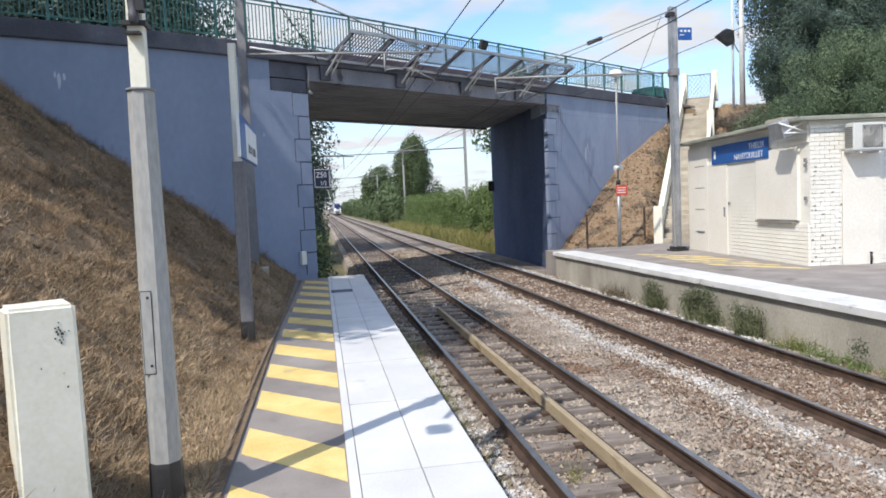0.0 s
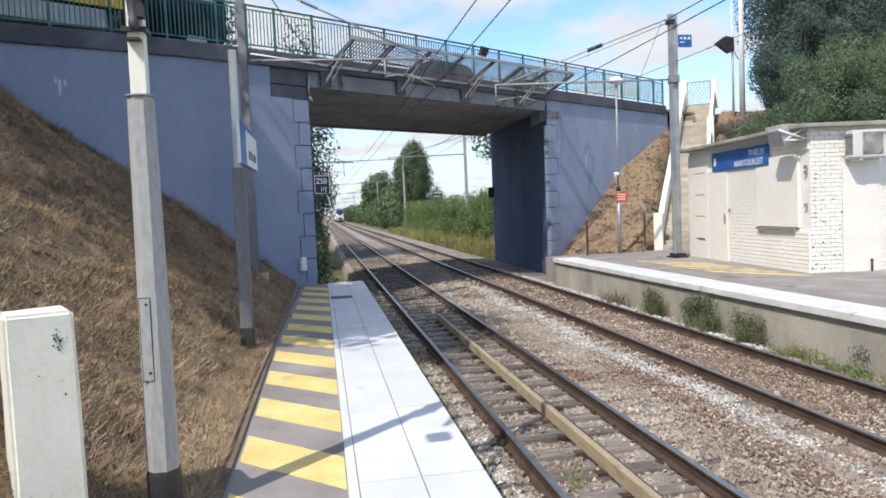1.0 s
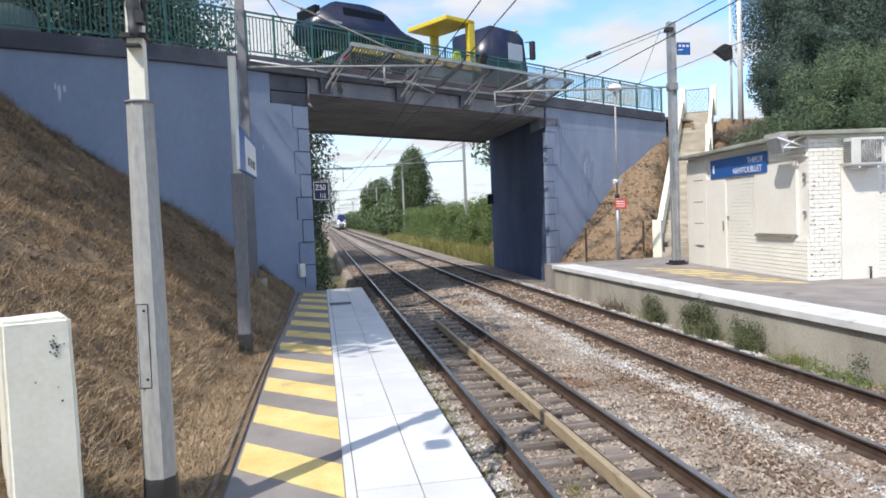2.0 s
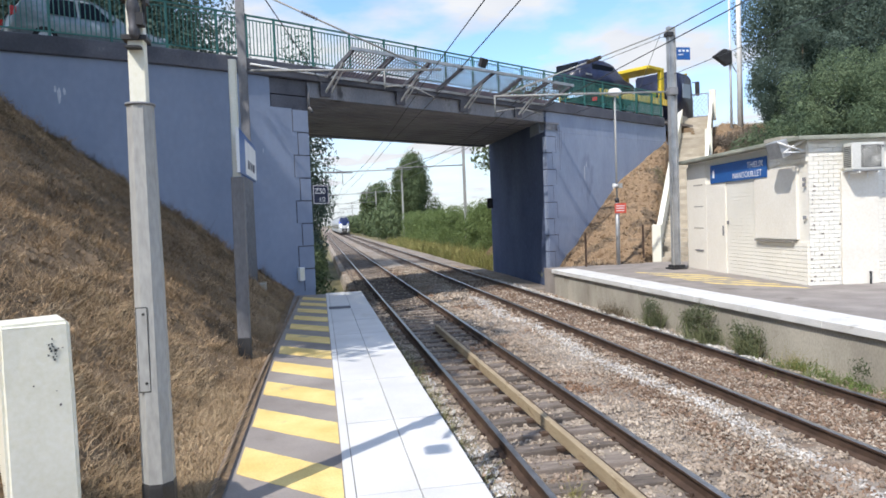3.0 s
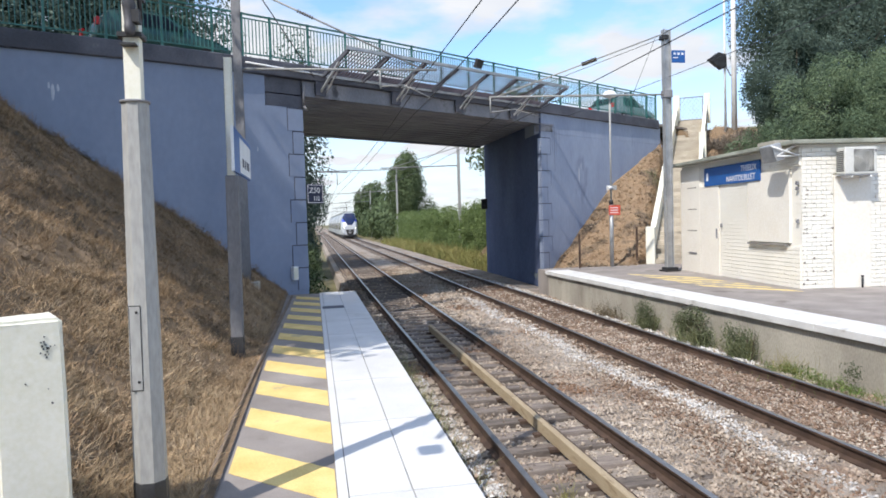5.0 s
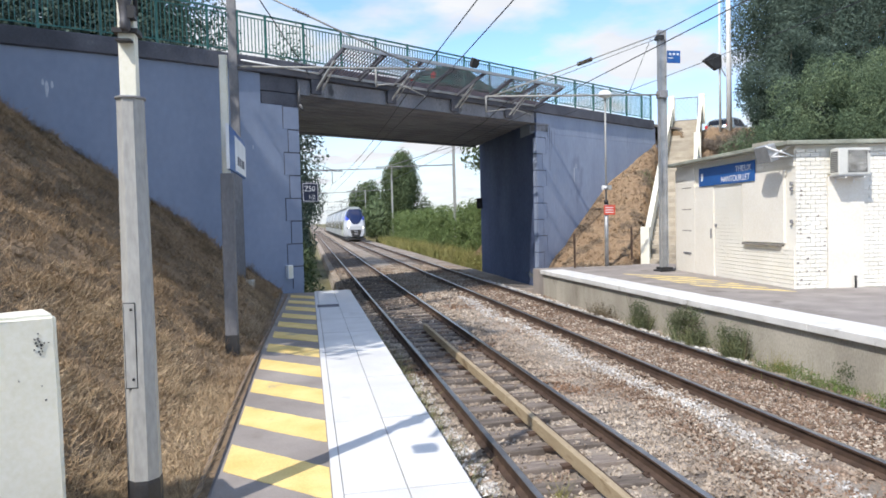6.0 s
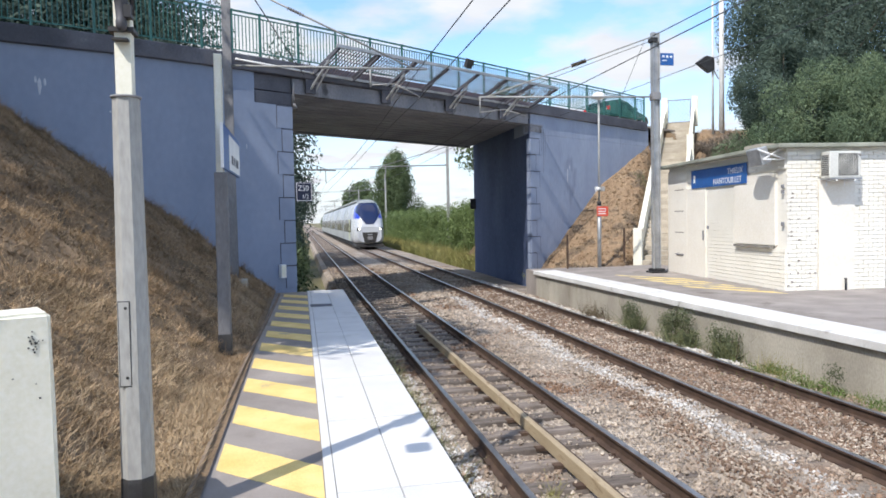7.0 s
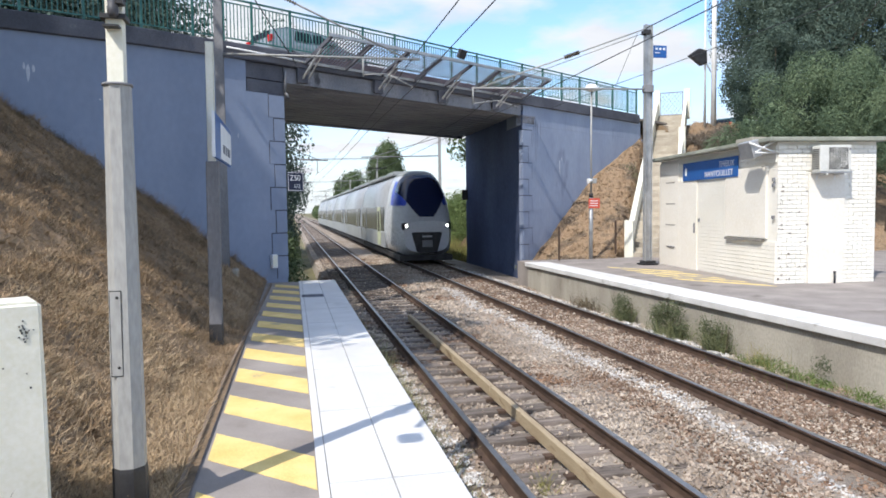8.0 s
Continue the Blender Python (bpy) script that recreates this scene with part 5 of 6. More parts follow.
M_GRASS = mat("fresh_grass", (0.07, 0.12, 0.025), (0.16, 0.20, 0.06), scale=1.5, fine=9, bump=0, island=0.35)


def blades(name, pts, length, width, material, label, lean=0.35, droop=None, category="grass"):
    """Thin bent blades of two triangles each, rooted at pts."""
    n = len(pts)
    d = rng.normal(size=(n, 3)) * lean
    d[:, 2] = 1.0
    if droop is not None:
        d += np.asarray(droop)
    d /= np.linalg.norm(d, axis=1, keepdims=True)
    s = rng.normal(size=(n, 3)); s -= (s * d).sum(1, keepdims=True) * d
    s /= np.linalg.norm(s, axis=1, keepdims=True)
    ln = length * rng.uniform(0.45, 1.3, (n, 1))
    bend = rng.normal(size=(n, 3)) * 0.28 * ln
    a = pts - s * width
    b = pts + s * width
    c = pts + d * ln * 0.55 + s * width * 0.8
    e = pts + d * ln * 0.55 - s * width * 0.8
    tip = pts + d * ln + bend
    v = np.stack([a, b, c, e, tip], 1).reshape(-1, 3)
    i = np.arange(n)[:, None] * 5
    quads = (i + np.array([[0, 1, 2, 3]])).tolist()
    tris = (i + np.array([[3, 2, 4]])).tolist()
    ob = mesh_from(name, v, quads + tris, material)
    return tagged(ob, label, category, kind="stuff")


def make_grass():
    # scorched grass on the near bank, thick in the view and thinner outside it
    n = 160000
    x = -3.72 - 8.2 * rng.random(n) ** 1.25
    y = 1.0 + 20.5 * rng.random(n) ** 1.15
    keep = y < (B_O.y + (x - B_O.x) * 0.617) - 0.05
    x, y = x[keep], y[keep]
    tuft = np.array([noise.noise((a * 1.6, b * 1.6, 2.0)) for a, b in zip(x, y)])
    keep = tuft + rng.normal(size=len(x)) * 0.25 > -0.22
    x, y = x[keep], y[keep]
    z = np.array([bank_left(a, b) for a, b in zip(x, y)]) - 0.015
    blades("dry_grass", np.stack([x, y, z], 1), 0.12, 0.0034, M_STRAW, "matted scorched grass on the embankment", lean=1.2, droop=(0.3, 0, 0.0))
    n = 16000
    x, y = -3.75 - 1.1 * rng.random(n) ** 1.7, rng.uniform(2, 20.0, n)
    # straw gathered in clumps, which also imitate sunlit bands
    sparse = np.array([noise.noise((a * 0.9, b * 0.8, 7.0)) for a, b in zip(x, y)]) + rng.normal(size=n) * 0.12 > 0.05
    x, y = x[sparse], y[sparse]
    z = np.array([bank_left(a, b) for a, b in zip(x, y)]) - 0.01
    blades("pale_straw", np.stack([x, y, z], 1), 0.12, 0.0024, M_PALESTRAW, "pale dry straw along the platform's edge", lean=0.9)
    # coarse tussocks
    cx, cy = -4.1 - 7.5 * rng.random(900), 2.5 + 18 * rng.random(900)
    k = rng.integers(0, 900, 42000)
    x, y = cx[k] + rng.normal(size=42000) * 0.08, cy[k] + rng.normal(size=42000) * 0.11
    keep = (y < (B_O.y + (x - B_O.x) * 0.617) - 0.08) & (x < -3.8)
    x, y = x[keep], y[keep]
    z = np.array([bank_left(a, b) for a, b in zip(x, y)]) - 0.02
    blades("dry_grass", np.stack([x, y, z], 1), 0.20, 0.0042, M_STRAW, "coarse brown tussocks on the embankment", lean=0.7, droop=(0.2, 0, 0))
    # thicker pale patches: dry straw, also standing in for sun between the trees
    for px, py, rx, ry in ((-4.15, 5.4, 0.25, 0.5), (-4.1, 7.6, 0.22, 0.6), (-4.5, 8.6, 0.3, 0.5), (-5.2, 6.6, 0.3, 0.35), (-5.4, 8.9, 0.35, 0.5), (-7.4, 8.0, 0.5, 0.6), (-4.0, 4.1, 0.2, 0.5)):
        x, y = np.minimum(px + rng.normal(size=4500) * rx, -3.76), py + rng.normal(size=4500) * ry
        z = np.array([bank_left(a, b) for a, b in zip(x, y)]) - 0.01
        blades("pale_straw", np.stack([x, y, z], 1), 0.12, 0.0036, M_PALESTRAW, "pale straw patch on the embankment, partly standing for sunlight", lean=1.1, droop=(0.25, 0, 0))
    # bright tufts here and there
    cx, cy = -3.9 - 6.5 * rng.random(110) ** 1.2, 3.0 + 16 * rng.random(110) ** 1.2
    k = rng.integers(0, 110, 11000)
    x, y = cx[k] + rng.normal(size=11000) * 0.14, cy[k] + rng.normal(size=11000) * 0.22
    keep = (y < (B_O.y + (x - B_O.x) * 0.617) - 0.05) & (x < -3.75)
    x, y = x[keep], y[keep]
    z = np.array([bank_left(a, b) for a, b in zip(x, y)]) - 0.01
    blades("pale_straw", np.stack([x, y, z], 1), 0.13, 0.0025, M_PALESTRAW, "pale dry tufts on the embankment", lean=1.2, droop=(0.25, 0, 0))
    # a ragged fringe where the bank meets the bridge wall
    n = 3600
    tx = -3.9 - 7.8 * rng.random(46)
    x = np.minimum(tx[rng.integers(0, 46, n)] + rng.normal(size=n) * 0.22, -3.85)
    y = B_O.y + (x - B_O.x) * 0.617 - 0.12 - 0.35 * rng.random(n) ** 2
    x = x + 0.25 * np.round(rng.normal(size=n))
    y = np.minimum(y, B_O.y + (x - B_O.x) * 0.617 - 0.08)
    z = np.array([bank_left(a, b) for a, b in zip(x, y)]) - 0.02
    blades("withered_weeds", np.stack([x, y, z], 1), 0.26, 0.004, M_STRAW, "withered weeds along the bridge wall", lean=0.6, category="weeds")
    n = 30000
    x, y = rng.uniform(7.3, 24, n), rng.uniform(24.2, 36, n)
    keep = y < (B_O.y + (x - B_O.x) * 0.617) - 0.05
    x, y = x[keep], y[keep]
    z = np.array([bank_right(a, b) for a, b in zip(x, y)]) - 0.02
    blades("dry_grass", np.stack([x, y, z], 1), 0.16, 0.006, M_PALESTRAW, "short dry grass on the slope below the stairs", lean=0.9)
    n = 5000
    x, y = rng.uniform(13.0, 18.5, n), rng.uniform(25.0, 30.5, n)
    z = np.array([bank_right(a, b) for a, b in zip(x, y)]) - 0.02
    blades("dry_grass", np.stack([x, y, z], 1), 0.34, 0.008, M_SHRUBSTEM, "grey withered weeds on the slope beside the stairs", lean=0.8, category="weeds")
    # weeds at the foot of the platforms
    def patch(cx, cy, r, n, ln, w, m, label, zb=-0.25):
        p = np.stack([cx + rng.normal(size=n) * r * 0.4, cy + rng.normal(size=n) * r, np.full(n, zb)], 1)
        blades("weeds", p, ln, w, m, label, lean=0.45, category="weeds")
    for cx, cy, r, n, ln in ((5.20, 15.5, 0.24, 1500, 0.62), (5.16, 13.3, 0.42, 2600, 0.52), (5.18, 11.7, 0.24, 1400, 0.55)):
        p = thing("wall_shrub", "grey-green shrub growing at the platform wall", "shrub", group="wall shrubs")
        bl = [(cx + random.uniform(-0.12, 0.12), cy + random.uniform(-r, r), -0.15 + random.uniform(0, 0.55), 0.16, 0.22, 0.24) for k in range(9)]
        leaves("foliage", blob_points(bl, int(n * 1.0), 0.0), 0.024, M_SHRUB, p)
        part("stems", tubes(*[((cx, cy + 0.15 * k, -0.3), (cx + 0.02, cy + 0.2 * k, 0.3), 0.012, 0.006) for k in (-2, -1, 0, 1, 2)], n=5), M_BARK, p)
    for cx, cy, r in ((5.2, 15.5, 0.16), (5.16, 13.3, 0.30), (5.18, 11.7, 0.14)):
        patch(cx, cy, r * 1.1, 420, 0.58, 0.0045, M_SHRUBSTEM, "upright grey-green weeds at the platform wall")
    patch(5.12, 9.9, 0.8, 700, 0.18, 0.006, M_GRASS, "fresh green grass at the platform wall")
    patch(5.18, 7.6, 0.8, 450, 0.20, 0.006, M_GRASS, "fresh green grass at the platform wall")
    t = thing("wall_weeds", "bright broad-leaved weeds at the foot of the platform wall", "weeds")
    bl = [(5.14 + random.uniform(-0.12, 0.10), y + random.uniform(-0.2, 0.2), -0.2 + random.uniform(0, 0.14), 0.15, 0.18, 0.12) for y in (10.6, 10.2, 9.9, 9.4, 9.1, 8.8, 8.2, 7.9, 7.6, 7.0, 6.6) for q in (1, 2)]
    leaves("foliage", blob_points(bl, 2400, 0.2), 0.018, M_LEAFLIGHT, t)
    bl = [(5.2, 9.0 + random.uniform(-0.2, 0.2), 0.05 + random.uniform(0, 0.12), 0.10, 0.14, 0.16) for q in range(4)]
    leaves("tall_weed", blob_points(bl, 260, 0.1), 0.018, M_SHRUB, t)
    patch(5.2, 10.4, 0.25, 120, 0.42, 0.004, M_VERGE, "thin dry weeds at the platform wall")
    patch(5.2, 17.8, 0.4, 300, 0.40, 0.005, M_BARKW, "withered weeds at the platform wall")
    n = 3600
    x, y = -1.33 + rng.normal(size=n) * 0.10, 10.8 + rng.normal(size=n) * 2.6
    tuft = np.array([noise.noise((b * 1.7, 3.0, 6.0)) for b in y]) + rng.normal(size=n) * 0.2 > 0.0
    blades("weeds", np.stack([x, y, np.full(n, -0.27)], 1)[tuft], 0.34, 0.0045, M_EDGEGRASS, "thin dry weeds between platform and rail", lean=0.4, category="weeds")
    patch(-1.40, 8.4, 0.6, 260, 0.16, 0.004, M_GRASS, "thin weeds between platform and rail")
    patch(-0.45, 6.3, 0.12, 60, 0.26, 0.003, M_VERGE, "dry tuft between the rails")
    patch(7.2, 25.6, 0.9, 800, 0.35, 0.008, M_VERGE, "weeds at the platform's end", 0.1)


M_PALESTRAW = mat("pale_straw", (0.34, 0.25, 0.15), (0.52, 0.40, 0.26), scale=1.2, fine=8, bump=0, island=0.35)
M_SHRUB = leaf_mat("grey_green_leaves", (0.075, 0.095, 0.055), (0.14, 0.155, 0.09))
M_SHRUBSTEM = mat("grey_green_stems", (0.10, 0.125, 0.055), (0.21, 0.22, 0.11), bump=0, island=0.35)
M_BARKW = mat("withered_weed", (0.07, 0.058, 0.035), (0.15, 0.115, 0.07), bump=0, island=0.3)


# ---- loose ballast ----
def stones(name, x, y, z, r, material, label):
    n = len(x)
    base = np.array([(1, 0, 0), (-1, 0, 0), (0, 1, 0), (0, -1, 0), (0, 0, 1), (0, 0, -1)], float)
    v = base[None] * (r[:, None, None] * rng.uniform(0.55, 1.25, (n, 6, 1)))
    v += rng.normal(size=v.shape) * r[:, None, None] * 0.22
    q = rng.normal(size=(n, 4)); q /= np.linalg.norm(q, axis=1, keepdims=True)
    w, a, b, c = q.T
    rot = np.stack([1 - 2 * (b * b + c * c), 2 * (a * b - c * w), 2 * (a * c + b * w), 2 * (a * b + c * w), 1 - 2 * (a * a + c * c), 2 * (b * c - a * w),
                    2 * (a * c - b * w), 2 * (b * c + a * w), 1 - 2 * (a * a + b * b)], 1).reshape(n, 3, 3)
    v = np.einsum("nij,nkj->nki", rot, v) + np.stack([x, y, z], 1)[:, None]
    f = np.array([(0, 2, 4), (2, 1, 4), (1, 3, 4), (3, 0, 4), (2, 0, 5), (1, 2, 5), (3, 1, 5), (0, 3, 5)])
    faces = (np.arange(n)[:, None, None] * 6 + f[None]).reshape(-1, 3)
    ob = mesh_from(name, v.reshape(-1, 3), faces, material)
    return tagged(ob, label, "ballast", kind="stuff")


BED_X, BED_Z = [-1.62, -1.0, 0.0, 1.0, 1.86, 2.75, 3.05, 3.73, 4.41, 4.7, 5.35], [-0.30, -0.20, -0.235, -0.20, -0.15, -0.19, -0.18, -0.16, -0.18, -0.20, -0.22]


def make_ballast():
    def lay(n, y0, y1, r0, r1, power, pick, material, label, x0=-1.6, x1=5.4):
        x, y = rng.uniform(x0, x1, n), y0 + (y1 - y0) * rng.random(n) ** power
        k = pick(x, y)
        x, y = x[k], y[k]
        z = np.interp(x, BED_X, BED_Z) + rng.uniform(-0.02, 0.025, len(x))
        # keep clear of the rails, and mostly of the sleepers' tops
        rail = np.min(np.abs(x[:, None] - np.array([-0.7535, 0.7535, TRACK2 - 0.7535, TRACK2 + 0.7535])), 1)
        beam = (x > -0.07) & (x < 0.15) & (y < 17)
        phase = np.abs(((y - 1.2 + 0.3) % 0.6) - 0.3)
        on_sleeper = (phase < 0.13) & ((np.abs(x) < 1.3) | (np.abs(x - TRACK2) < 1.3))
        cover = np.where(np.abs(x - TRACK2) < 1.3, 1.0, np.where(np.abs(x) > 0.86, 0.92, 0.10))
        k = (rail > 0.085) & ~beam & (~on_sleeper | (rng.random(len(x)) < cover))
        z = np.where(on_sleeper, -0.15, z)
        stones("loose_ballast", x[k], y[k], z[k], rng.uniform(r0, r1, k.sum()), material, label)
    anywhere = lambda x, y: np.ones(len(x), bool)
    lay(45000, 2.6, 16, 0.015, 0.031, 1.25, anywhere, M_STONE, "rough rust-stained ballast stones between the rails")
    lay(16000, 14, 42, 0.03, 0.055, 1.0, anywhere, M_STONE, "rough rust-stained ballast stones between the rails")
    lay(6500, -8, 2.7, 0.03, 0.055, 1.0, anywhere, M_STONE, "rough rust-stained ballast stones between the rails")
    rusty = lambda x, y: (np.abs(x - TRACK2) < 0.75) | ((np.abs(x - 1.95 - 0.18 * np.sin(y * 0.8)) < 0.40 * rng.random(len(x))) & (y < 11)) | ((np.abs(x - 2.75) < 0.12) & (y > 9))
    lay(52000, 4.5, 30, 0.017, 0.034, 1.1, rusty, M_RUSTSTONE, "rust-brown ballast stones covering the far sleepers", 1.0, 4.7)
    ends = lambda x, y: (np.abs(x) > 0.84) & (np.abs(x) < 1.5)
    lay(16000, 2.6, 24, 0.02, 0.04, 1.15, ends, M_STONE, "ballast stones heaped over the sleeper ends", -1.55, 1.55)
    seam = lambda x, y: np.abs(x - 2.42 - 0.10 * np.sin(y * 0.9) - 0.06 * np.sin(y * 2.3)) < (0.05 + 0.20 * rng.random(len(x)) ** 2) * np.clip((y - 2) / 6, 0.45, 1.3)
    lay(19000, 3, 24, 0.016, 0.030, 1.1, seam, M_PALE, "seam of pale fresh ballast stones", 2.0, 2.85)
    edge = lambda x, y: np.abs(x - 5.02) < 0.08 + 0.22 * rng.random(len(x)) ** 2
    lay(9000, 11, 30, 0.025, 0.045, 1.0, edge, M_PALE, "seam of pale fresh ballast stones", 4.7, 5.4)
    near = lambda x, y: np.abs(x + 1.2) < 0.22
    lay(7000, 2.8, 12, 0.018, 0.034, 1.2, near, M_PALE, "pale ballast stones beside the platform", -1.55, -0.85)


def make_clods():
    n = 5200
    x, y = rng.uniform(7.6, 17, n), rng.uniform(24.4, 34, n)
    k = y < (B_O.y + (x - B_O.x) * 0.617) - 0.1
    x, y = x[k], y[k]
    z = np.array([bank_right(a, b) for a, b in zip(x, y)])
    stones("earth_clods", x, y, z, rng.uniform(0.02, 0.085, len(x)), M_SANDY, "dry clods and stones on the slope")
    n = 6000
    x, y = -3.95 - 6.5 * rng.random(n), 2.5 + 17 * rng.random(n)
    k = y < (B_O.y + (x - B_O.x) * 0.617) - 0.1
    x, y = x[k], y[k]
    z = np.array([bank_left(a, b) for a, b in zip(x, y)])
    stones("earth_clods", x, y, z, rng.uniform(0.012, 0.05, len(x)), M_DRY, "dry clods of earth among the scorched grass")


def make_far_masts():
    for k, y in enumerate((60, 106, 156, 212, 268)):
        t = thing("catenary_mast", "slender pale catenary mast standing in the hedge", "catenary mast", group="catenary masts")
        x = 10.2
        part("column", boxes((x - 0.12, x + 0.12, y - 0.1, y + 0.1, -0.75, 10.0 if k else 9.9)), M_PALEPOLE, t)
        part("cantilever", tubes(((x, y, 7.55), (3.2, y, 7.4), 0.05), ((x, y, 9.2), (4.2, y, 7.45), 0.03), ((4.6, y, 7.4), (4.6, y, 6.2), 0.04)), M_OLDPOLE, t)
        if k < 3:
            part("cross_span", tubes(((5.5, y + 0.2, 7.3), (-3.6, y + 0.2, 7.2), 0.035), ((-0.6, y + 0.2, 7.2), (-0.6, y + 0.2, 6.0), 0.03)), M_OLDPOLE, t)
        l = thing("catenary_mast", "slender grey catenary mast beside the trees", "catenary mast", group="catenary masts")
        part("column", boxes((-3.9, -3.7, y - 0.1, y + 0.1, -0.75, 8.6)), M_OLDPOLE, l)
        part("cantilever", tubes(((-3.8, y, 7.2), (0.3, y, 7.1), 0.05), ((-3.8, y, 8.4), (-0.4, y, 7.15), 0.03)), M_OLDPOLE, l)


make_trees()
make_bushes()
make_grass()
make_ballast()
make_clods()
make_far_masts()


# ---- train ----
M_TRAIN = mat("white_train_paint", (0.46, 0.48, 0.51), (0.52, 0.54, 0.57), scale=0.6, fine=12, rough=0.28, bump=0, space="object", spec=0.5, third=(0.44, 0.455, 0.48), third_at=0.66, third_scale=0.7, grain=0.06)
M_SIDE = mat("silver_white_train_side", (0.36, 0.385, 0.42), (0.45, 0.47, 0.50), scale=0.4, fine=9, rough=0.3, bump=0, space="object", metal=0.25, third=(0.42, 0.43, 0.44), third_at=0.6, third_scale=0.5)
M_TRAINGREY = mat("silver_grey_train_side", (0.30, 0.32, 0.34), (0.40, 0.42, 0.44), scale=0.5, fine=9, rough=0.35, bump=0, space="object", metal=0.3)
M_ROOFGREY = mat("grey_train_roof", (0.20, 0.225, 0.23), (0.30, 0.32, 0.32), scale=0.8, fine=12, rough=0.6, bump=0.05, space="object")
M_LIME = mat("pale_lime_door_patch", (0.46, 0.50, 0.32), (0.56, 0.60, 0.40), scale=0.8, fine=12, rough=0.35, bump=0, space="object")
M_COBALT = mat("cobalt_blue_band", (0.015, 0.045, 0.42), (0.02, 0.06, 0.50), rough=0.3, bump=0, space="object")
M_UNDER = mat("dark_underframe", (0.02, 0.02, 0.022), (0.05, 0.048, 0.046), scale=3, fine=30, rough=0.8, bump=0.1, space="object")


def dark_glass(name, colour, rough=0.06, spec=0.6):
    m = bpy.data.materials.new(name)
    m.use_nodes = True
    p = m.node_tree.nodes["Principled BSDF"]
    p.inputs["Base Color"].default_value = (*colour, 1)
    p.inputs["Roughness"].default_value = rough
    p.inputs["Specular IOR Level"].default_value = spec
    return m


M_GLASS = dark_glass("tinted_window_glass", (0.016, 0.020, 0.028), 0.15, 0.06)
M_SCREEN = dark_glass("tinted_windscreen", (0.012, 0.02, 0.065))
M_LAMP = glow_mat("lit_headlamp", (1.0, 0.98, 0.92), 6.0)


def train_section(y):
    """Half width, roof height, floor height and roundness at y metres behind the nose tip."""
    half = 1.10 + 0.33 * (1 - (1 - min(1, y / 1.7)) ** 2.2)
    top = 2.0 + 2.5 * (1 - (1 - min(1, y / 3.1)) ** 2.6)
    low = 0.55 - 0.25 * min(1, y / 0.8)
    return half, top, low


def train_ring(y, n=44, grow=0.0):
    half, top, low = train_section(y)
    mid, up, dn = (low + 1.95) / 2 + 0.35, 0.0, 0.0
    out = []
    belt = min(top - 0.3, 1.7)
    for k in range(n):
        a = 2 * math.pi * k / n - math.pi / 2
        c, s = math.cos(a), math.sin(a)
        ex = 2 / 3.6
        x = (half + grow) * math.copysign(abs(c) ** ex, c)
        h = (top - belt) if s > 0 else (belt - low)
        es = 2 / (2.7 if s > 0 else 5.0)
        z = belt + (h + grow) * math.copysign(abs(s) ** es, s)
        if s > 0:
            x *= 1 - 0.10 * (z - belt) / max(0.1, top - belt)
        out.append((x, y - grow, z))
    return out


def patch_of_nose(want, grow):
    bm = bmesh.new()
    # finer rings so that the cut edges look clean
    ys = [4.4 * (k / 90) ** 1.5 for k in range(91)]
    rings = [[bm.verts.new(p) for p in train_ring(y, 132, grow)] for y in ys]
    for a, b in zip(rings, rings[1:]):
        for i in range(132):
            q = (a[i], a[(i + 1) % 132], b[(i + 1) % 132], b[i])
            c = sum((v.co for v in q), Vector()) / 4
            if want(c.x, c.y, c.z):
                bm.faces.new(q).smooth = True
    loose = [v for v in bm.verts if not v.link_faces]
    bmesh.ops.delete(bm, geom=loose, context="VERTS")
    bmesh.ops.recalc_face_normals(bm, faces=bm.faces[:])
    return bm


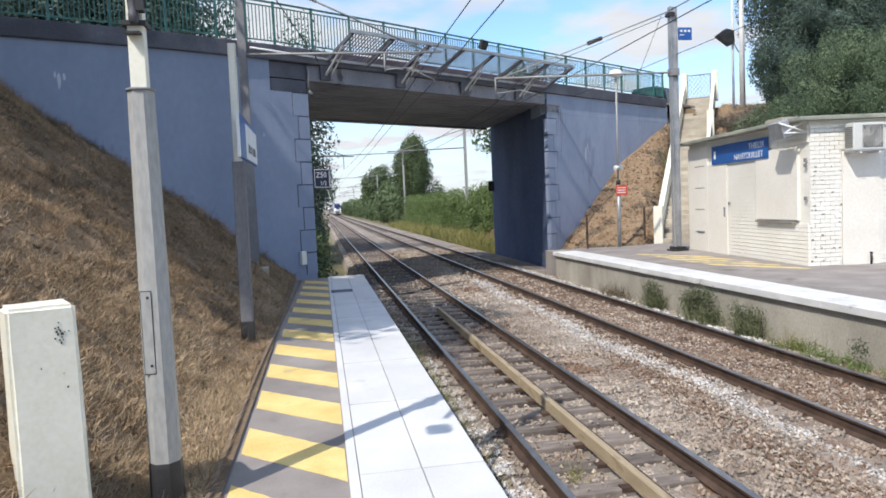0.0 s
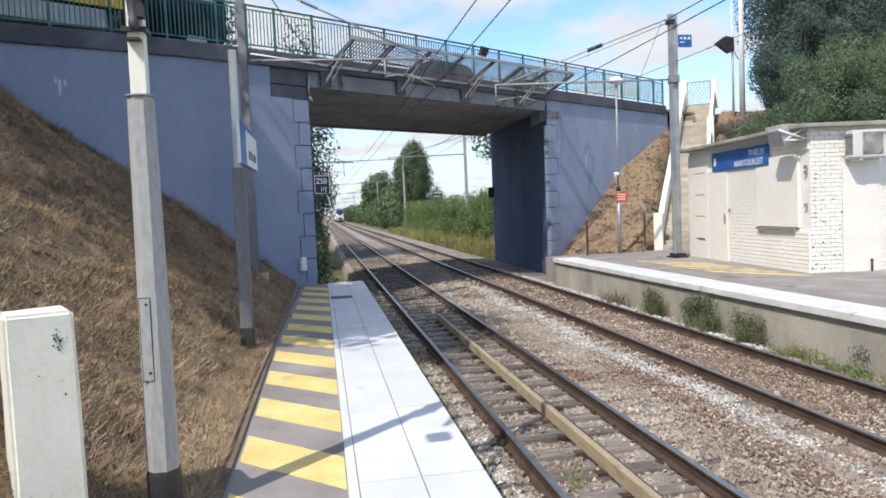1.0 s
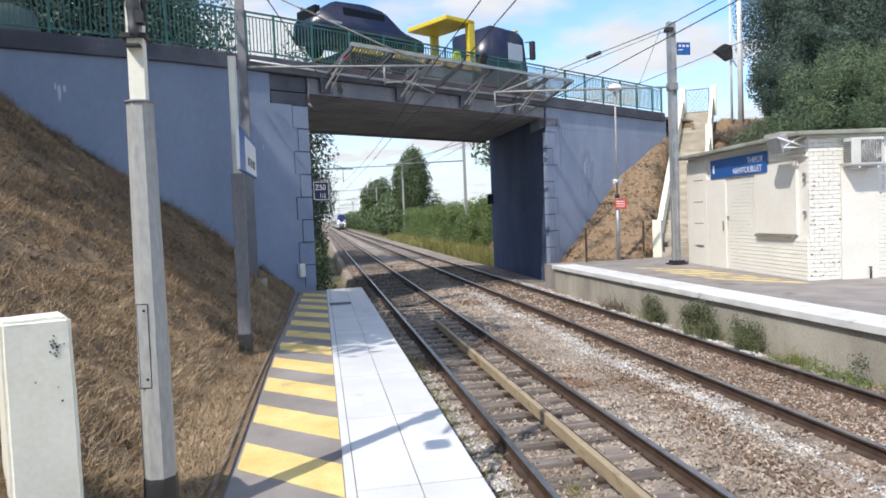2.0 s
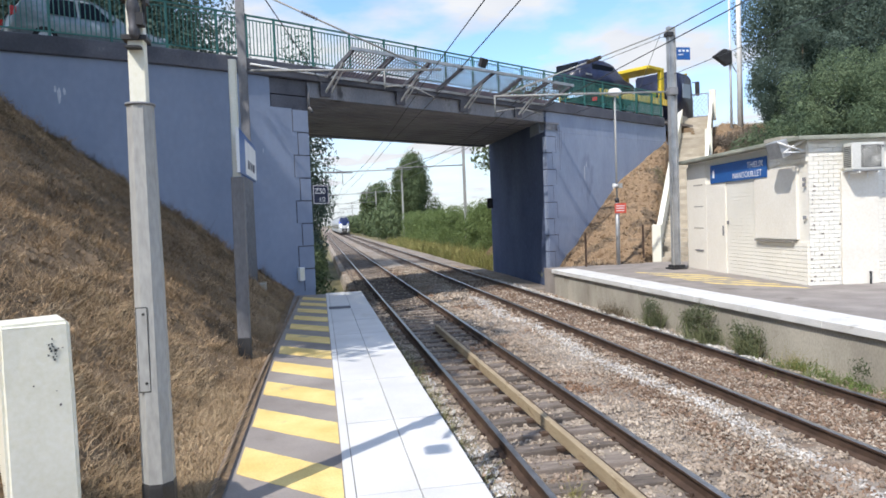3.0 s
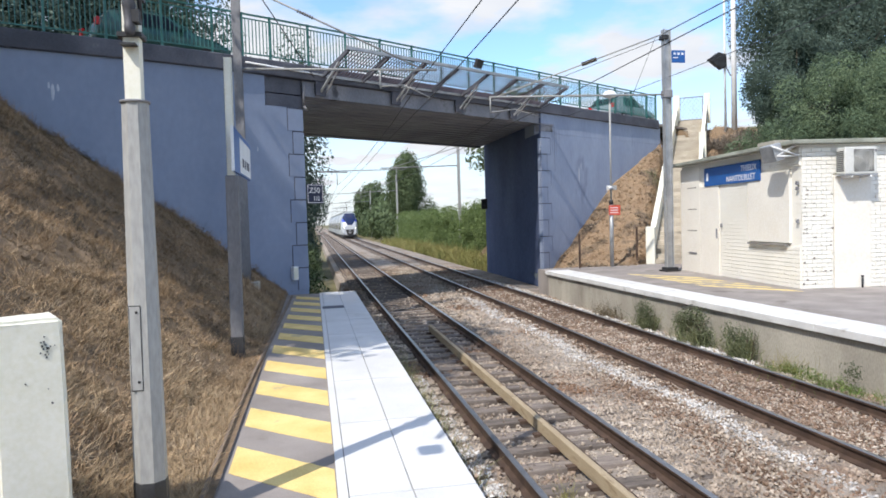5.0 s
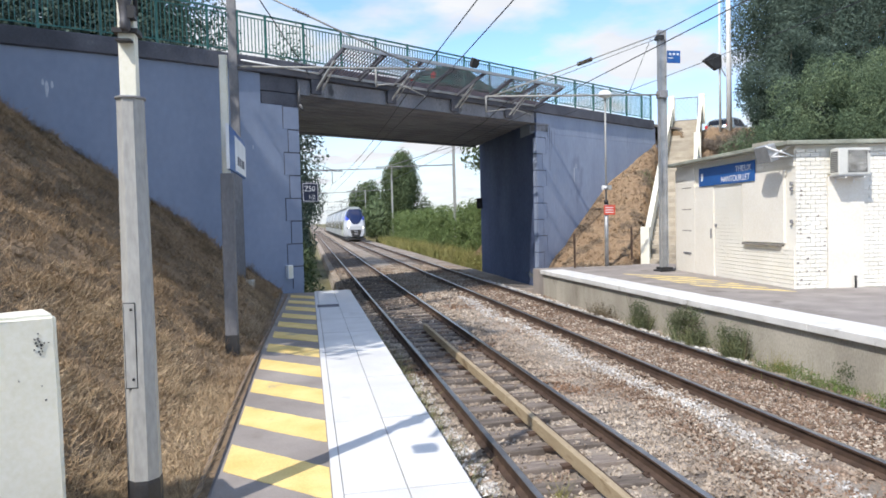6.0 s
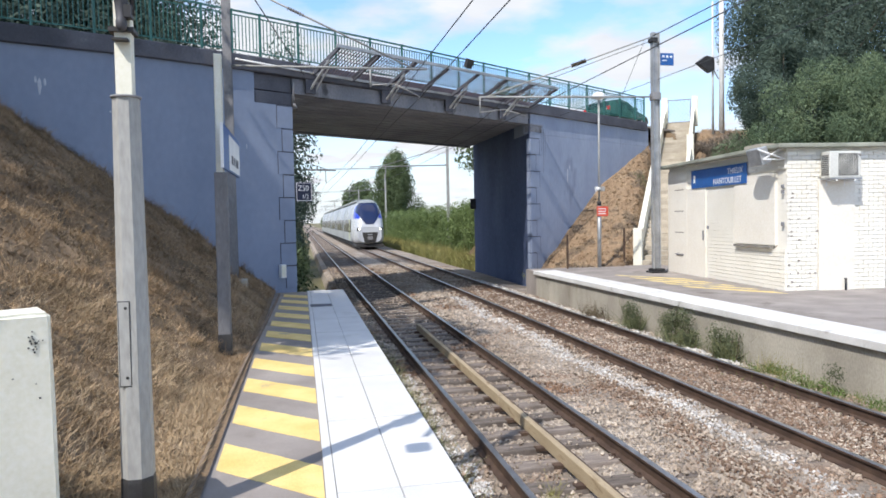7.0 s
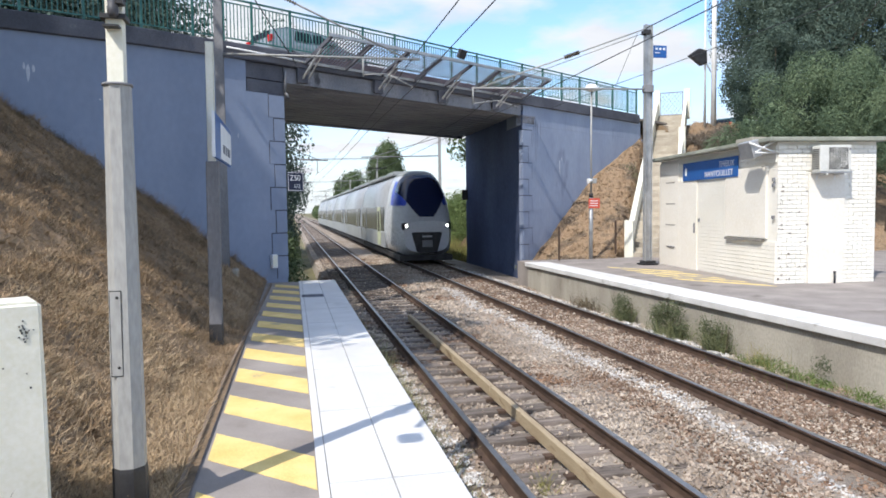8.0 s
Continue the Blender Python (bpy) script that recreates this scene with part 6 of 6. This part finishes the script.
def make_train():
    tr = thing("train", "white and silver regional train with a dark rounded windscreen", "train")
    bm = ring_loft(bmesh.new(), [train_ring(4.4 * (k / 90) ** 1.5, 132) for k in range(91)], close=True)
    bmesh.ops.recalc_face_normals(bm, faces=bm.faces[:])
    part("nose", bm, M_TRAIN, tr, "white rounded driving cab nose")

    def screen(x, y, z):
        w = 0.34 + 0.90 * min(1, max(0, (z - 2.2) / 1.25)) ** 0.9
        return 2.22 < z < 4.24 and abs(x) < w and y < 2.1 + 0.35 * (4.3 - z) / 2
    part("windscreen", patch_of_nose(screen, 0.012), M_SCREEN, tr, "large dark blue tinted windscreen")

    def band(x, y, z):
        return 2.75 < z < 3.95 and y < 3.0 and not screen(x, y, z) and abs(x) > 0.9
    for side in (-1, 1):
        part("cab_side_band", patch_of_nose(lambda x, y, z: x * side > 0 and band(x, y, z), 0.010), M_COBALT, tr, "cobalt blue band beside the windscreen")
    part("roof_fairing", patch_of_nose(lambda x, y, z: z > 4.25 and y > 0.9, 0.016), M_ROOFGREY, tr)
    bm = bmesh.new()
    prism(bm, [(-0.50, 0.52), (0.50, 0.52), (0.76, 1.48), (-0.76, 1.48)], -0.05, 0.14, lambda x, z, k: (x, k, z))
    bmesh.ops.recalc_face_normals(bm, faces=bm.faces[:])
    bmesh.ops.bevel(bm, geom=bm.edges[:], offset=0.04, segments=2, affect="EDGES")
    g = part("coupler_cover", bm, M_UNDER, tr, "dark grille over the coupler")
    part("coupler", boxes((-0.25, 0.25, -0.14, -0.04, 0.78, 1.10), bevel=0.04), M_OLDPOLE, g)
    part("number_plate", boxes((-0.24, 0.24, -0.062, -0.051, 1.24, 1.32)), M_TRAINGREY, g)
    for s in (-1, 1):
        hl = part("headlamp_housing", boxes((s * 1.0 - 0.20, s * 1.0 + 0.20, 0.0, 0.55, 1.58, 1.92), bevel=0.09), M_UNDER, tr, "dark swept headlamp housing")
        bm = bmesh.new()
        tube(bm, (s * 0.99, -0.02, 1.78), (s * 0.99, 0.05, 1.78), 0.065, n=16)
        part("headlamp", bm, M_LAMP, hl, "lit white headlamp")
    part("skirt", boxes((-1.30, 1.30, 0.15, 4.4, 0.12, 0.40), bevel=0.05), M_UNDER, tr)
    y0 = 4.4
    prof = [(p[0], p[2]) for p in train_ring(10.0, 44)]
    for k in range(6):
        a, b = y0 + 0.02, y0 + (13.5 if k == 0 else 17.2)
        bm = bmesh.new()
        prism(bm, prof, a, b, lambda x, z, s: (x, s, z))
        bmesh.ops.recalc_face_normals(bm, faces=bm.faces[:])
        for f in bm.faces:
            f.smooth = abs(f.normal.y) < 0.5
        car = part("carriage", bm, M_SIDE, tr, "white carriage with a dark window band")
        part("roof", boxes((-0.95, 0.95, a + 0.3, b - 0.3, 4.36, 4.52), bevel=0.06), M_ROOFGREY, car)
        for q in range(3):
            ya = a + 1.5 + q * 4.6
            part("roof_unit", boxes((-0.75, 0.75, ya, ya + 3.0, 4.52, 4.66), bevel=0.06), M_ROOFGREY, car)
        for s in (-1, 1):
            xs = sorted((s * 1.415, s * 1.440))
            part("lower_band", boxes((xs[0], xs[1] - 0.004 if s > 0 else xs[1], a + 0.05, b - 0.05, 0.55, 1.35)), M_TRAINGREY, car)
            part("window_band", boxes((xs[0], xs[1], a + 0.6, b - 0.6, 1.42, 2.72), bevel=0.01), M_GLASS, car, "long dark window band")
            for q in range(2):
                ya = a + (2.2 if q == 0 else b - a - 3.6)
                d = part("door", boxes((min(s * 1.415, s * 1.455), max(s * 1.415, s * 1.455), ya, ya + 1.35, 0.62, 2.72), bevel=0.012), M_LIME if (k == 0 and q == 0) else M_TRAINGREY, car, "sliding door with a tall pane")
                part("pane", boxes((min(s * 1.44, s * 1.460), max(s * 1.44, s * 1.460), ya + 0.2, ya + 1.15, 1.35, 2.5)), M_GLASS, d)
        part("underframe", boxes((-1.25, 1.25, a + 0.1, b - 0.1, 0.16, 0.42), bevel=0.04), M_UNDER, car)
        for yb in (a + 2.4, b - 2.4):
            bo = part("bogie", boxes((-1.05, 1.05, yb - 1.5, yb + 1.5, 0.12, 0.5), bevel=0.08), M_UNDER, car)
            for dy in (-1.1, 1.1):
                for s in (-1, 1):
                    part("wheel", tubes(((s * 0.70, yb + dy, 0.45), (s * 0.82, yb + dy, 0.45), 0.445), n=22), M_RUST, bo)
        part("gangway", boxes((-0.9, 0.9, b - 0.02, b + 0.4, 0.5, 3.6)), M_UNDER, car)
        y0 = b + 0.3
    part("pantograph", tubes(((0, 20, 4.3), (0, 21.4, 5.0), 0.04), ((0, 21.4, 5.0), (0, 20.2, 5.68), 0.03), ((-0.8, 20.2, 5.69), (0.8, 20.2, 5.69), 0.03)), M_UNDER, tr)
    grow = Matrix.Diagonal((1.04, 1.0, 1.06, 1.0))
    for me in {ob.data.name: ob.data for ob in tr.children_recursive}.values():
        me.transform(grow)
    return tr


# ---- road vehicles, each heading along +x in its own space, front at x = 0 ----
M_TYRE = mat("tyre", (0.015, 0.015, 0.016), (0.03, 0.03, 0.03), bump=0, space="object", rough=0.85)
M_ALLOY = mat("wheel_alloy", (0.35, 0.36, 0.37), (0.45, 0.46, 0.47), bump=0, metal=0.7, rough=0.35, space="object")
M_TAIL = mat("red_tail_lamp", (0.45, 0.01, 0.01), (0.55, 0.02, 0.02), bump=0, rough=0.3, space="object")


def car_paint(name, c):
    return mat(name, tuple(v * 0.92 for v in c), c, scale=0.8, fine=10, rough=0.22, bump=0, space="object", spec=0.6, metal=0.2)


def wheel(parent, x, y, r, w=0.2):
    wl = part("wheel", tubes(((x, y - w / 2, r), (x, y + w / 2, r), r), n=24), M_TYRE, parent)
    s = math.copysign(1, y)
    part("rim", tubes(((x, y + s * w * 0.3, r), (x, y + s * (w / 2 + 0.01), r), r * 0.62), n=16), M_ALLOY, wl)


def make_car(name, label, paint, length=4.0, height=1.50, boxy=0.0):
    t = thing(name, label, "car")
    L, H = length, height
    # side outline from the front bumper round the roof to the tail
    out = [(0, 0.35), (-0.03, 0.62), (-0.18, 0.78), (-1.05, 0.96 + 0.03 * boxy), (-1.85 + 0.25 * boxy, H - 0.06), (-2.3, H), (-L + 0.95 - 0.3 * boxy, H - 0.02), (-L + 0.35 - 0.25 * boxy, H - 0.18),
           (-L + 0.06, 0.98), (-L, 0.75), (-L + 0.02, 0.35)]
    bm = bmesh.new()
    rows = []
    for y, inset in ((-0.86, 0.05), (-0.80, 0.0), (0.80, 0.0), (0.86, 0.05)):
        r = []
        for x, z in out:
            yy = y * (1 - 0.20 * max(0, (z - 0.95) / (H - 0.95)))
            r.append(bm.verts.new((x + (inset if x > -L / 2 else -inset) * -1, yy, z - (inset if z > 0.5 else -inset) * 0.6)))
        rows.append(r)
    k = len(out)
    for a, b in zip(rows, rows[1:]):
        for i in range(k):
            bm.faces.new((a[i], a[(i + 1) % k], b[(i + 1) % k], b[i]))
    bm.faces.new(rows[0][::-1]), bm.faces.new(rows[-1])
    bmesh.ops.recalc_face_normals(bm, faces=bm.faces[:])
    bmesh.ops.bevel(bm, geom=[e for e in bm.edges if e.calc_face_angle(0) > 0.5], offset=0.05, segments=3, affect="EDGES")
    body = part("body", bm, paint, t, smooth=True)
    for s in (-1, 1):
        for x0, x1, q0, q1 in ((-1.55, -2.35, -1.98, -2.35), (-2.42, -3.1, -2.42, -3.0)):
            bm = bmesh.new()
            z0, z1 = 0.98, H - 0.13
            def yy(z):
                return s * (0.865 * (1 - 0.20 * max(0, (z - 0.95) / (H - 0.95))) + 0.004)
            vs = [bm.verts.new((x, yy(z), z)) for x, z in ((x0, z0), (x1, z0), (q1, z1), (q0, z1))]
            ws = [bm.verts.new((v.co.x, v.co.y - s * 0.03, v.co.z)) for v in vs]
            bm.faces.new(vs), bm.faces.new(ws[::-1])
            for i in range(4):
                bm.faces.new((vs[i], vs[(i + 1) % 4], ws[(i + 1) % 4], ws[i]))
            bmesh.ops.recalc_face_normals(bm, faces=bm.faces[:])
            part("side_window", bm, M_GLASS, t)
        part("tail_lamp", boxes((-L - 0.005, -L + 0.14, s * 0.72 - 0.1, s * 0.72 + 0.1, 0.82, 1.05), bevel=0.02), M_TAIL, t, "red tail lamp")
        part("headlamp", boxes((-0.30, -0.02, s * 0.66 - 0.16, s * 0.66 + 0.16, 0.62, 0.78), bevel=0.03), M_SIGNWHITE, t)
        part("mirror", boxes((-1.62, -1.48, s * 0.93 - 0.09, s * 0.93 + 0.09, 0.98, 1.10), bevel=0.03), paint, t)
        for x in (-0.78, -L + 0.75):
            wheel(t, x, s * 0.78, 0.31)
    bm = bmesh.new()
    prism(bm, [(-1.12, 0.99), (-1.84 + 0.25 * boxy, H - 0.09), (-1.90 + 0.25 * boxy, H - 0.09), (-1.18, 0.95)], -0.66, 0.66, lambda x, z, y: (x + 0.035, y, z + 0.02))
    bmesh.ops.recalc_face_normals(bm, faces=bm.faces[:])
    part("windscreen", bm, M_GLASS, t)
    bm = bmesh.new()
    prism(bm, [(-L + 0.10, 1.02), (-L + 0.36 - 0.25 * boxy, H - 0.22), (-L + 0.42 - 0.25 * boxy, H - 0.22), (-L + 0.18, 1.0)], -0.6, 0.6, lambda x, z, y: (x - 0.05, y, z + 0.02))
    bmesh.ops.recalc_face_normals(bm, faces=bm.faces[:])
    part("rear_window", bm, M_GLASS, t)
    return t


M_TRUCKYEL = mat("yellow_truck_paint", (0.62, 0.46, 0.03), (0.74, 0.56, 0.05), scale=1, fine=12, rough=0.4, bump=0, space="object", third=(0.50, 0.40, 0.08), third_at=0.64, third_scale=1.5)
M_TRUCKDARK = mat("dark_navy_cab_paint", (0.010, 0.014, 0.035), (0.016, 0.022, 0.055), rough=0.3, bump=0, space="object")


def make_truck():
    t = thing("recovery_truck", "dark recovery truck with a yellow slide bed and gantry", "truck")
    # cab
    bm = bmesh.new()
    out = [(0, 0.5), (0.02, 1.5), (-0.18, 2.75), (-0.5, 3.0), (-2.3, 3.05), (-2.35, 0.55)]
    prism(bm, out, -1.2, 1.2, lambda x, z, y: (x, y, z))
    bmesh.ops.recalc_face_normals(bm, faces=bm.faces[:])
    bmesh.ops.bevel(bm, geom=bm.edges[:], offset=0.09, segments=3, affect="EDGES")
    cab = part("cab", bm, M_TRUCKDARK, t, "dark navy driver's cab", smooth=True)
    for s in (-1, 1):
        part("side_window", boxes((-1.25, -0.35, min(s * 1.18, s * 1.215), max(s * 1.18, s * 1.215), 1.65, 2.45), bevel=0.01), M_CABGLASS, cab)
        part("mirror", boxes((0.0, 0.22, s * 1.38 - 0.1, s * 1.38 + 0.1, 1.85, 2.65), bevel=0.05), M_BLACK, cab)
        part("mirror_arm", tubes(((-0.15, s * 1.2, 2.6), (0.1, s * 1.38, 2.62), 0.025), ((-0.15, s * 1.2, 1.9), (0.1, s * 1.38, 1.9), 0.025)), M_BLACK, cab)
        part("marker_lamp", boxes((-0.6, -0.45, s * 1.0 - 0.08, s * 1.0 + 0.08, 3.02, 3.10)), M_TRUCKYEL, cab)
    part("windscreen", boxes((-0.12, 0.02, -1.0, 1.0, 1.6, 2.5), bevel=0.02), M_GLASS, cab)
    part("chassis", boxes((-9.0, -0.4, -0.5, 0.5, 0.55, 0.85)), M_BLACK, t)
    bed = part("slide_bed", boxes((-9.3, -3.05, -1.2, 1.2, 1.05, 1.16)), M_BLACK, t)
    for s in (-1, 1):
        part("side_beam", boxes((-9.3, -3.0, min(s * 1.2, s * 1.26), max(s * 1.2, s * 1.26), 1.02, 1.36), bevel=0.01), M_TRUCKYEL, bed, "yellow ribbed side beam")
        for k in range(26):
            x = -9.2 + 0.238 * k
            part("rib", boxes((x, x + 0.06, min(s * 1.26, s * 1.29), max(s * 1.26, s * 1.29), 1.04, 1.34)), M_YELLOW, bed)
        part("tool_locker", boxes((-6.4, -3.4, min(s * 0.9, s * 1.2), max(s * 0.9, s * 1.2), 0.45, 0.95), bevel=0.02), M_STEEL, t)
        g = part("gantry_leg", boxes((-3.55, -3.2, min(s * 0.98, s * 1.2), max(s * 0.98, s * 1.2), 1.1, 3.05), bevel=0.04), M_TRUCKYEL, t, "broad yellow gantry leg")
        for x in (-0.95, -6.6, -7.8):
            wheel(t, x, s * 1.0, 0.48, 0.3)
        part("tail_lamp", boxes((-9.36, -9.3, s * 0.95 - 0.15, s * 0.95 + 0.15, 0.8, 0.98)), M_TAIL, t)
    part("gantry_beam", boxes((-4.75, -3.2, -1.2, 1.2, 2.88, 3.06), bevel=0.04), M_TRUCKYEL, t, "yellow gantry roof over the winch")
    part("winch", boxes((-3.7, -3.15, -0.5, 0.5, 1.2, 1.7), bevel=0.06), M_STEEL, t)
    part("hose_reel", tubes(((-4.1, -1.1, 1.55), (-4.1, -0.95, 1.55), 0.2), n=16), M_LIMEHI, t)
    # the car on its bed stays with it
    bm = bmesh.new()
    z = 1.18
    out = [(-5.6, z + 0.3), (-5.62, z + 0.75), (-6.6, z + 0.98), (-7.4, z + 1.62), (-8.2, z + 1.75), (-9.6, z + 1.66), (-10.35, z + 1.1), (-10.4, z + 0.35)]
    prism(bm, out, -0.88, 0.88, lambda x, zz, y: (x, y * (1 - 0.16 * max(0, zz - z - 0.95)), zz))
    bmesh.ops.recalc_face_normals(bm, faces=bm.faces[:])
    bmesh.ops.bevel(bm, geom=bm.edges[:], offset=0.08, segments=3, affect="EDGES")
    lc = part("carried_car", bm, M_TRUCKDARK, t, "dark blue car lashed on the bed", smooth=True)
    for s in (-1, 1):
        part("side_window", boxes((-9.3, -7.5, min(s * 0.77, s * 0.84), max(s * 0.77, s * 0.84), z + 1.08, z + 1.48), bevel=0.02), M_GLASS, lc)
        part("pale_strip", boxes((-9.9, -9.4, min(s * 0.86, s * 0.885), max(s * 0.86, s * 0.885), z + 0.85, z + 0.93)), M_STEEL, lc)
        for x in (-6.4, -9.5):
            part("wheel", tubes(((x, s * 0.72, z + 0.33), (x, s * 0.9, z + 0.33), 0.33), n=20), M_TYRE, lc)
    part("rear_window", boxes((-10.3, -10.1, -0.6, 0.6, z + 1.1, z + 1.45)), M_GLASS, lc)
    return t


M_CABGLASS = dark_glass("pale_cab_window", (0.35, 0.42, 0.50), 0.1)
M_LIMEHI = mat("lime_green_hose", (0.45, 0.60, 0.05), (0.55, 0.70, 0.08), bump=0, space="object")

train = make_train()
truck = make_truck()
car_silver = make_car("hatchback", "silver hatchback driving over the bridge", car_paint("silver_car_paint", (0.27, 0.32, 0.345)), 3.95, 1.56)
car_green = make_car("saloon_car", "dark green car driving over the bridge", car_paint("dark_green_car_paint", (0.03, 0.085, 0.07)), 3.9, 1.50)
car_far = make_car("passenger_van", "dark grey-green van driving on the far lane of the bridge", car_paint("grey_green_car_paint", (0.06, 0.09, 0.08)), 4.3, 1.88, 0.6)
car_grey = make_car("estate_car", "blue-grey estate car driving over the bridge", car_paint("blue_grey_car_paint", (0.26, 0.30, 0.33)), 4.0, 1.44, 0.8)
make_sleepers(track1, 0.0)
make_sleepers(track2, TRACK2)


def motions():
    """The train on the far track and the traffic on the bridge."""
    rows = ((0, 274.5), (1.5, 226.5), (3.5, 167.0), (4.5, 138.5), (6.5, 81.3), (7.0, 66.3), (7.5, 50.0), (8.0, 33.4))
    walk(train, [(t, pose(TRACK2, y, 0)) for t, y in rows])
    road, near, far = 7.42, 2.35, 4.9
    along = B_M.to_3x3().to_4x4()

    def drive(vehicle, rows, lane, back=False):
        turn = along @ (pose(0, 0, 0, 0, 0, 180) if back else Matrix.Identity(4))
        walk(vehicle, [(t, Matrix.Translation(B(u, lane, road)) @ turn) for t, u in rows])

    drive(truck, ((0, -15.6), (1.2, 0.77), (1.7, 7.6), (2.8, 23.5), (3.2, 29.3), (4.0, 41.0), (4.5, 48.3), (8.0, 100)), near)
    drive(car_silver, ((0, -46), (3.2, -1.0), (3.5, 2.8), (4.7, 19.2), (8.0, 64)), near)
    drive(car_green, ((0, -62), (6.6, 18.7), (7.0, 23.9), (7.4, 29.6), (8.0, 40.0)), near)
    drive(car_far, ((0, 25.2), (0.3, 19.8), (1.7, -5.2), (3.0, -28), (8.0, -112)), far, True)
    drive(car_grey, ((0, -93), (7.4, -3.1), (7.7, 0.7), (8.0, 4.5)), near)


motions()
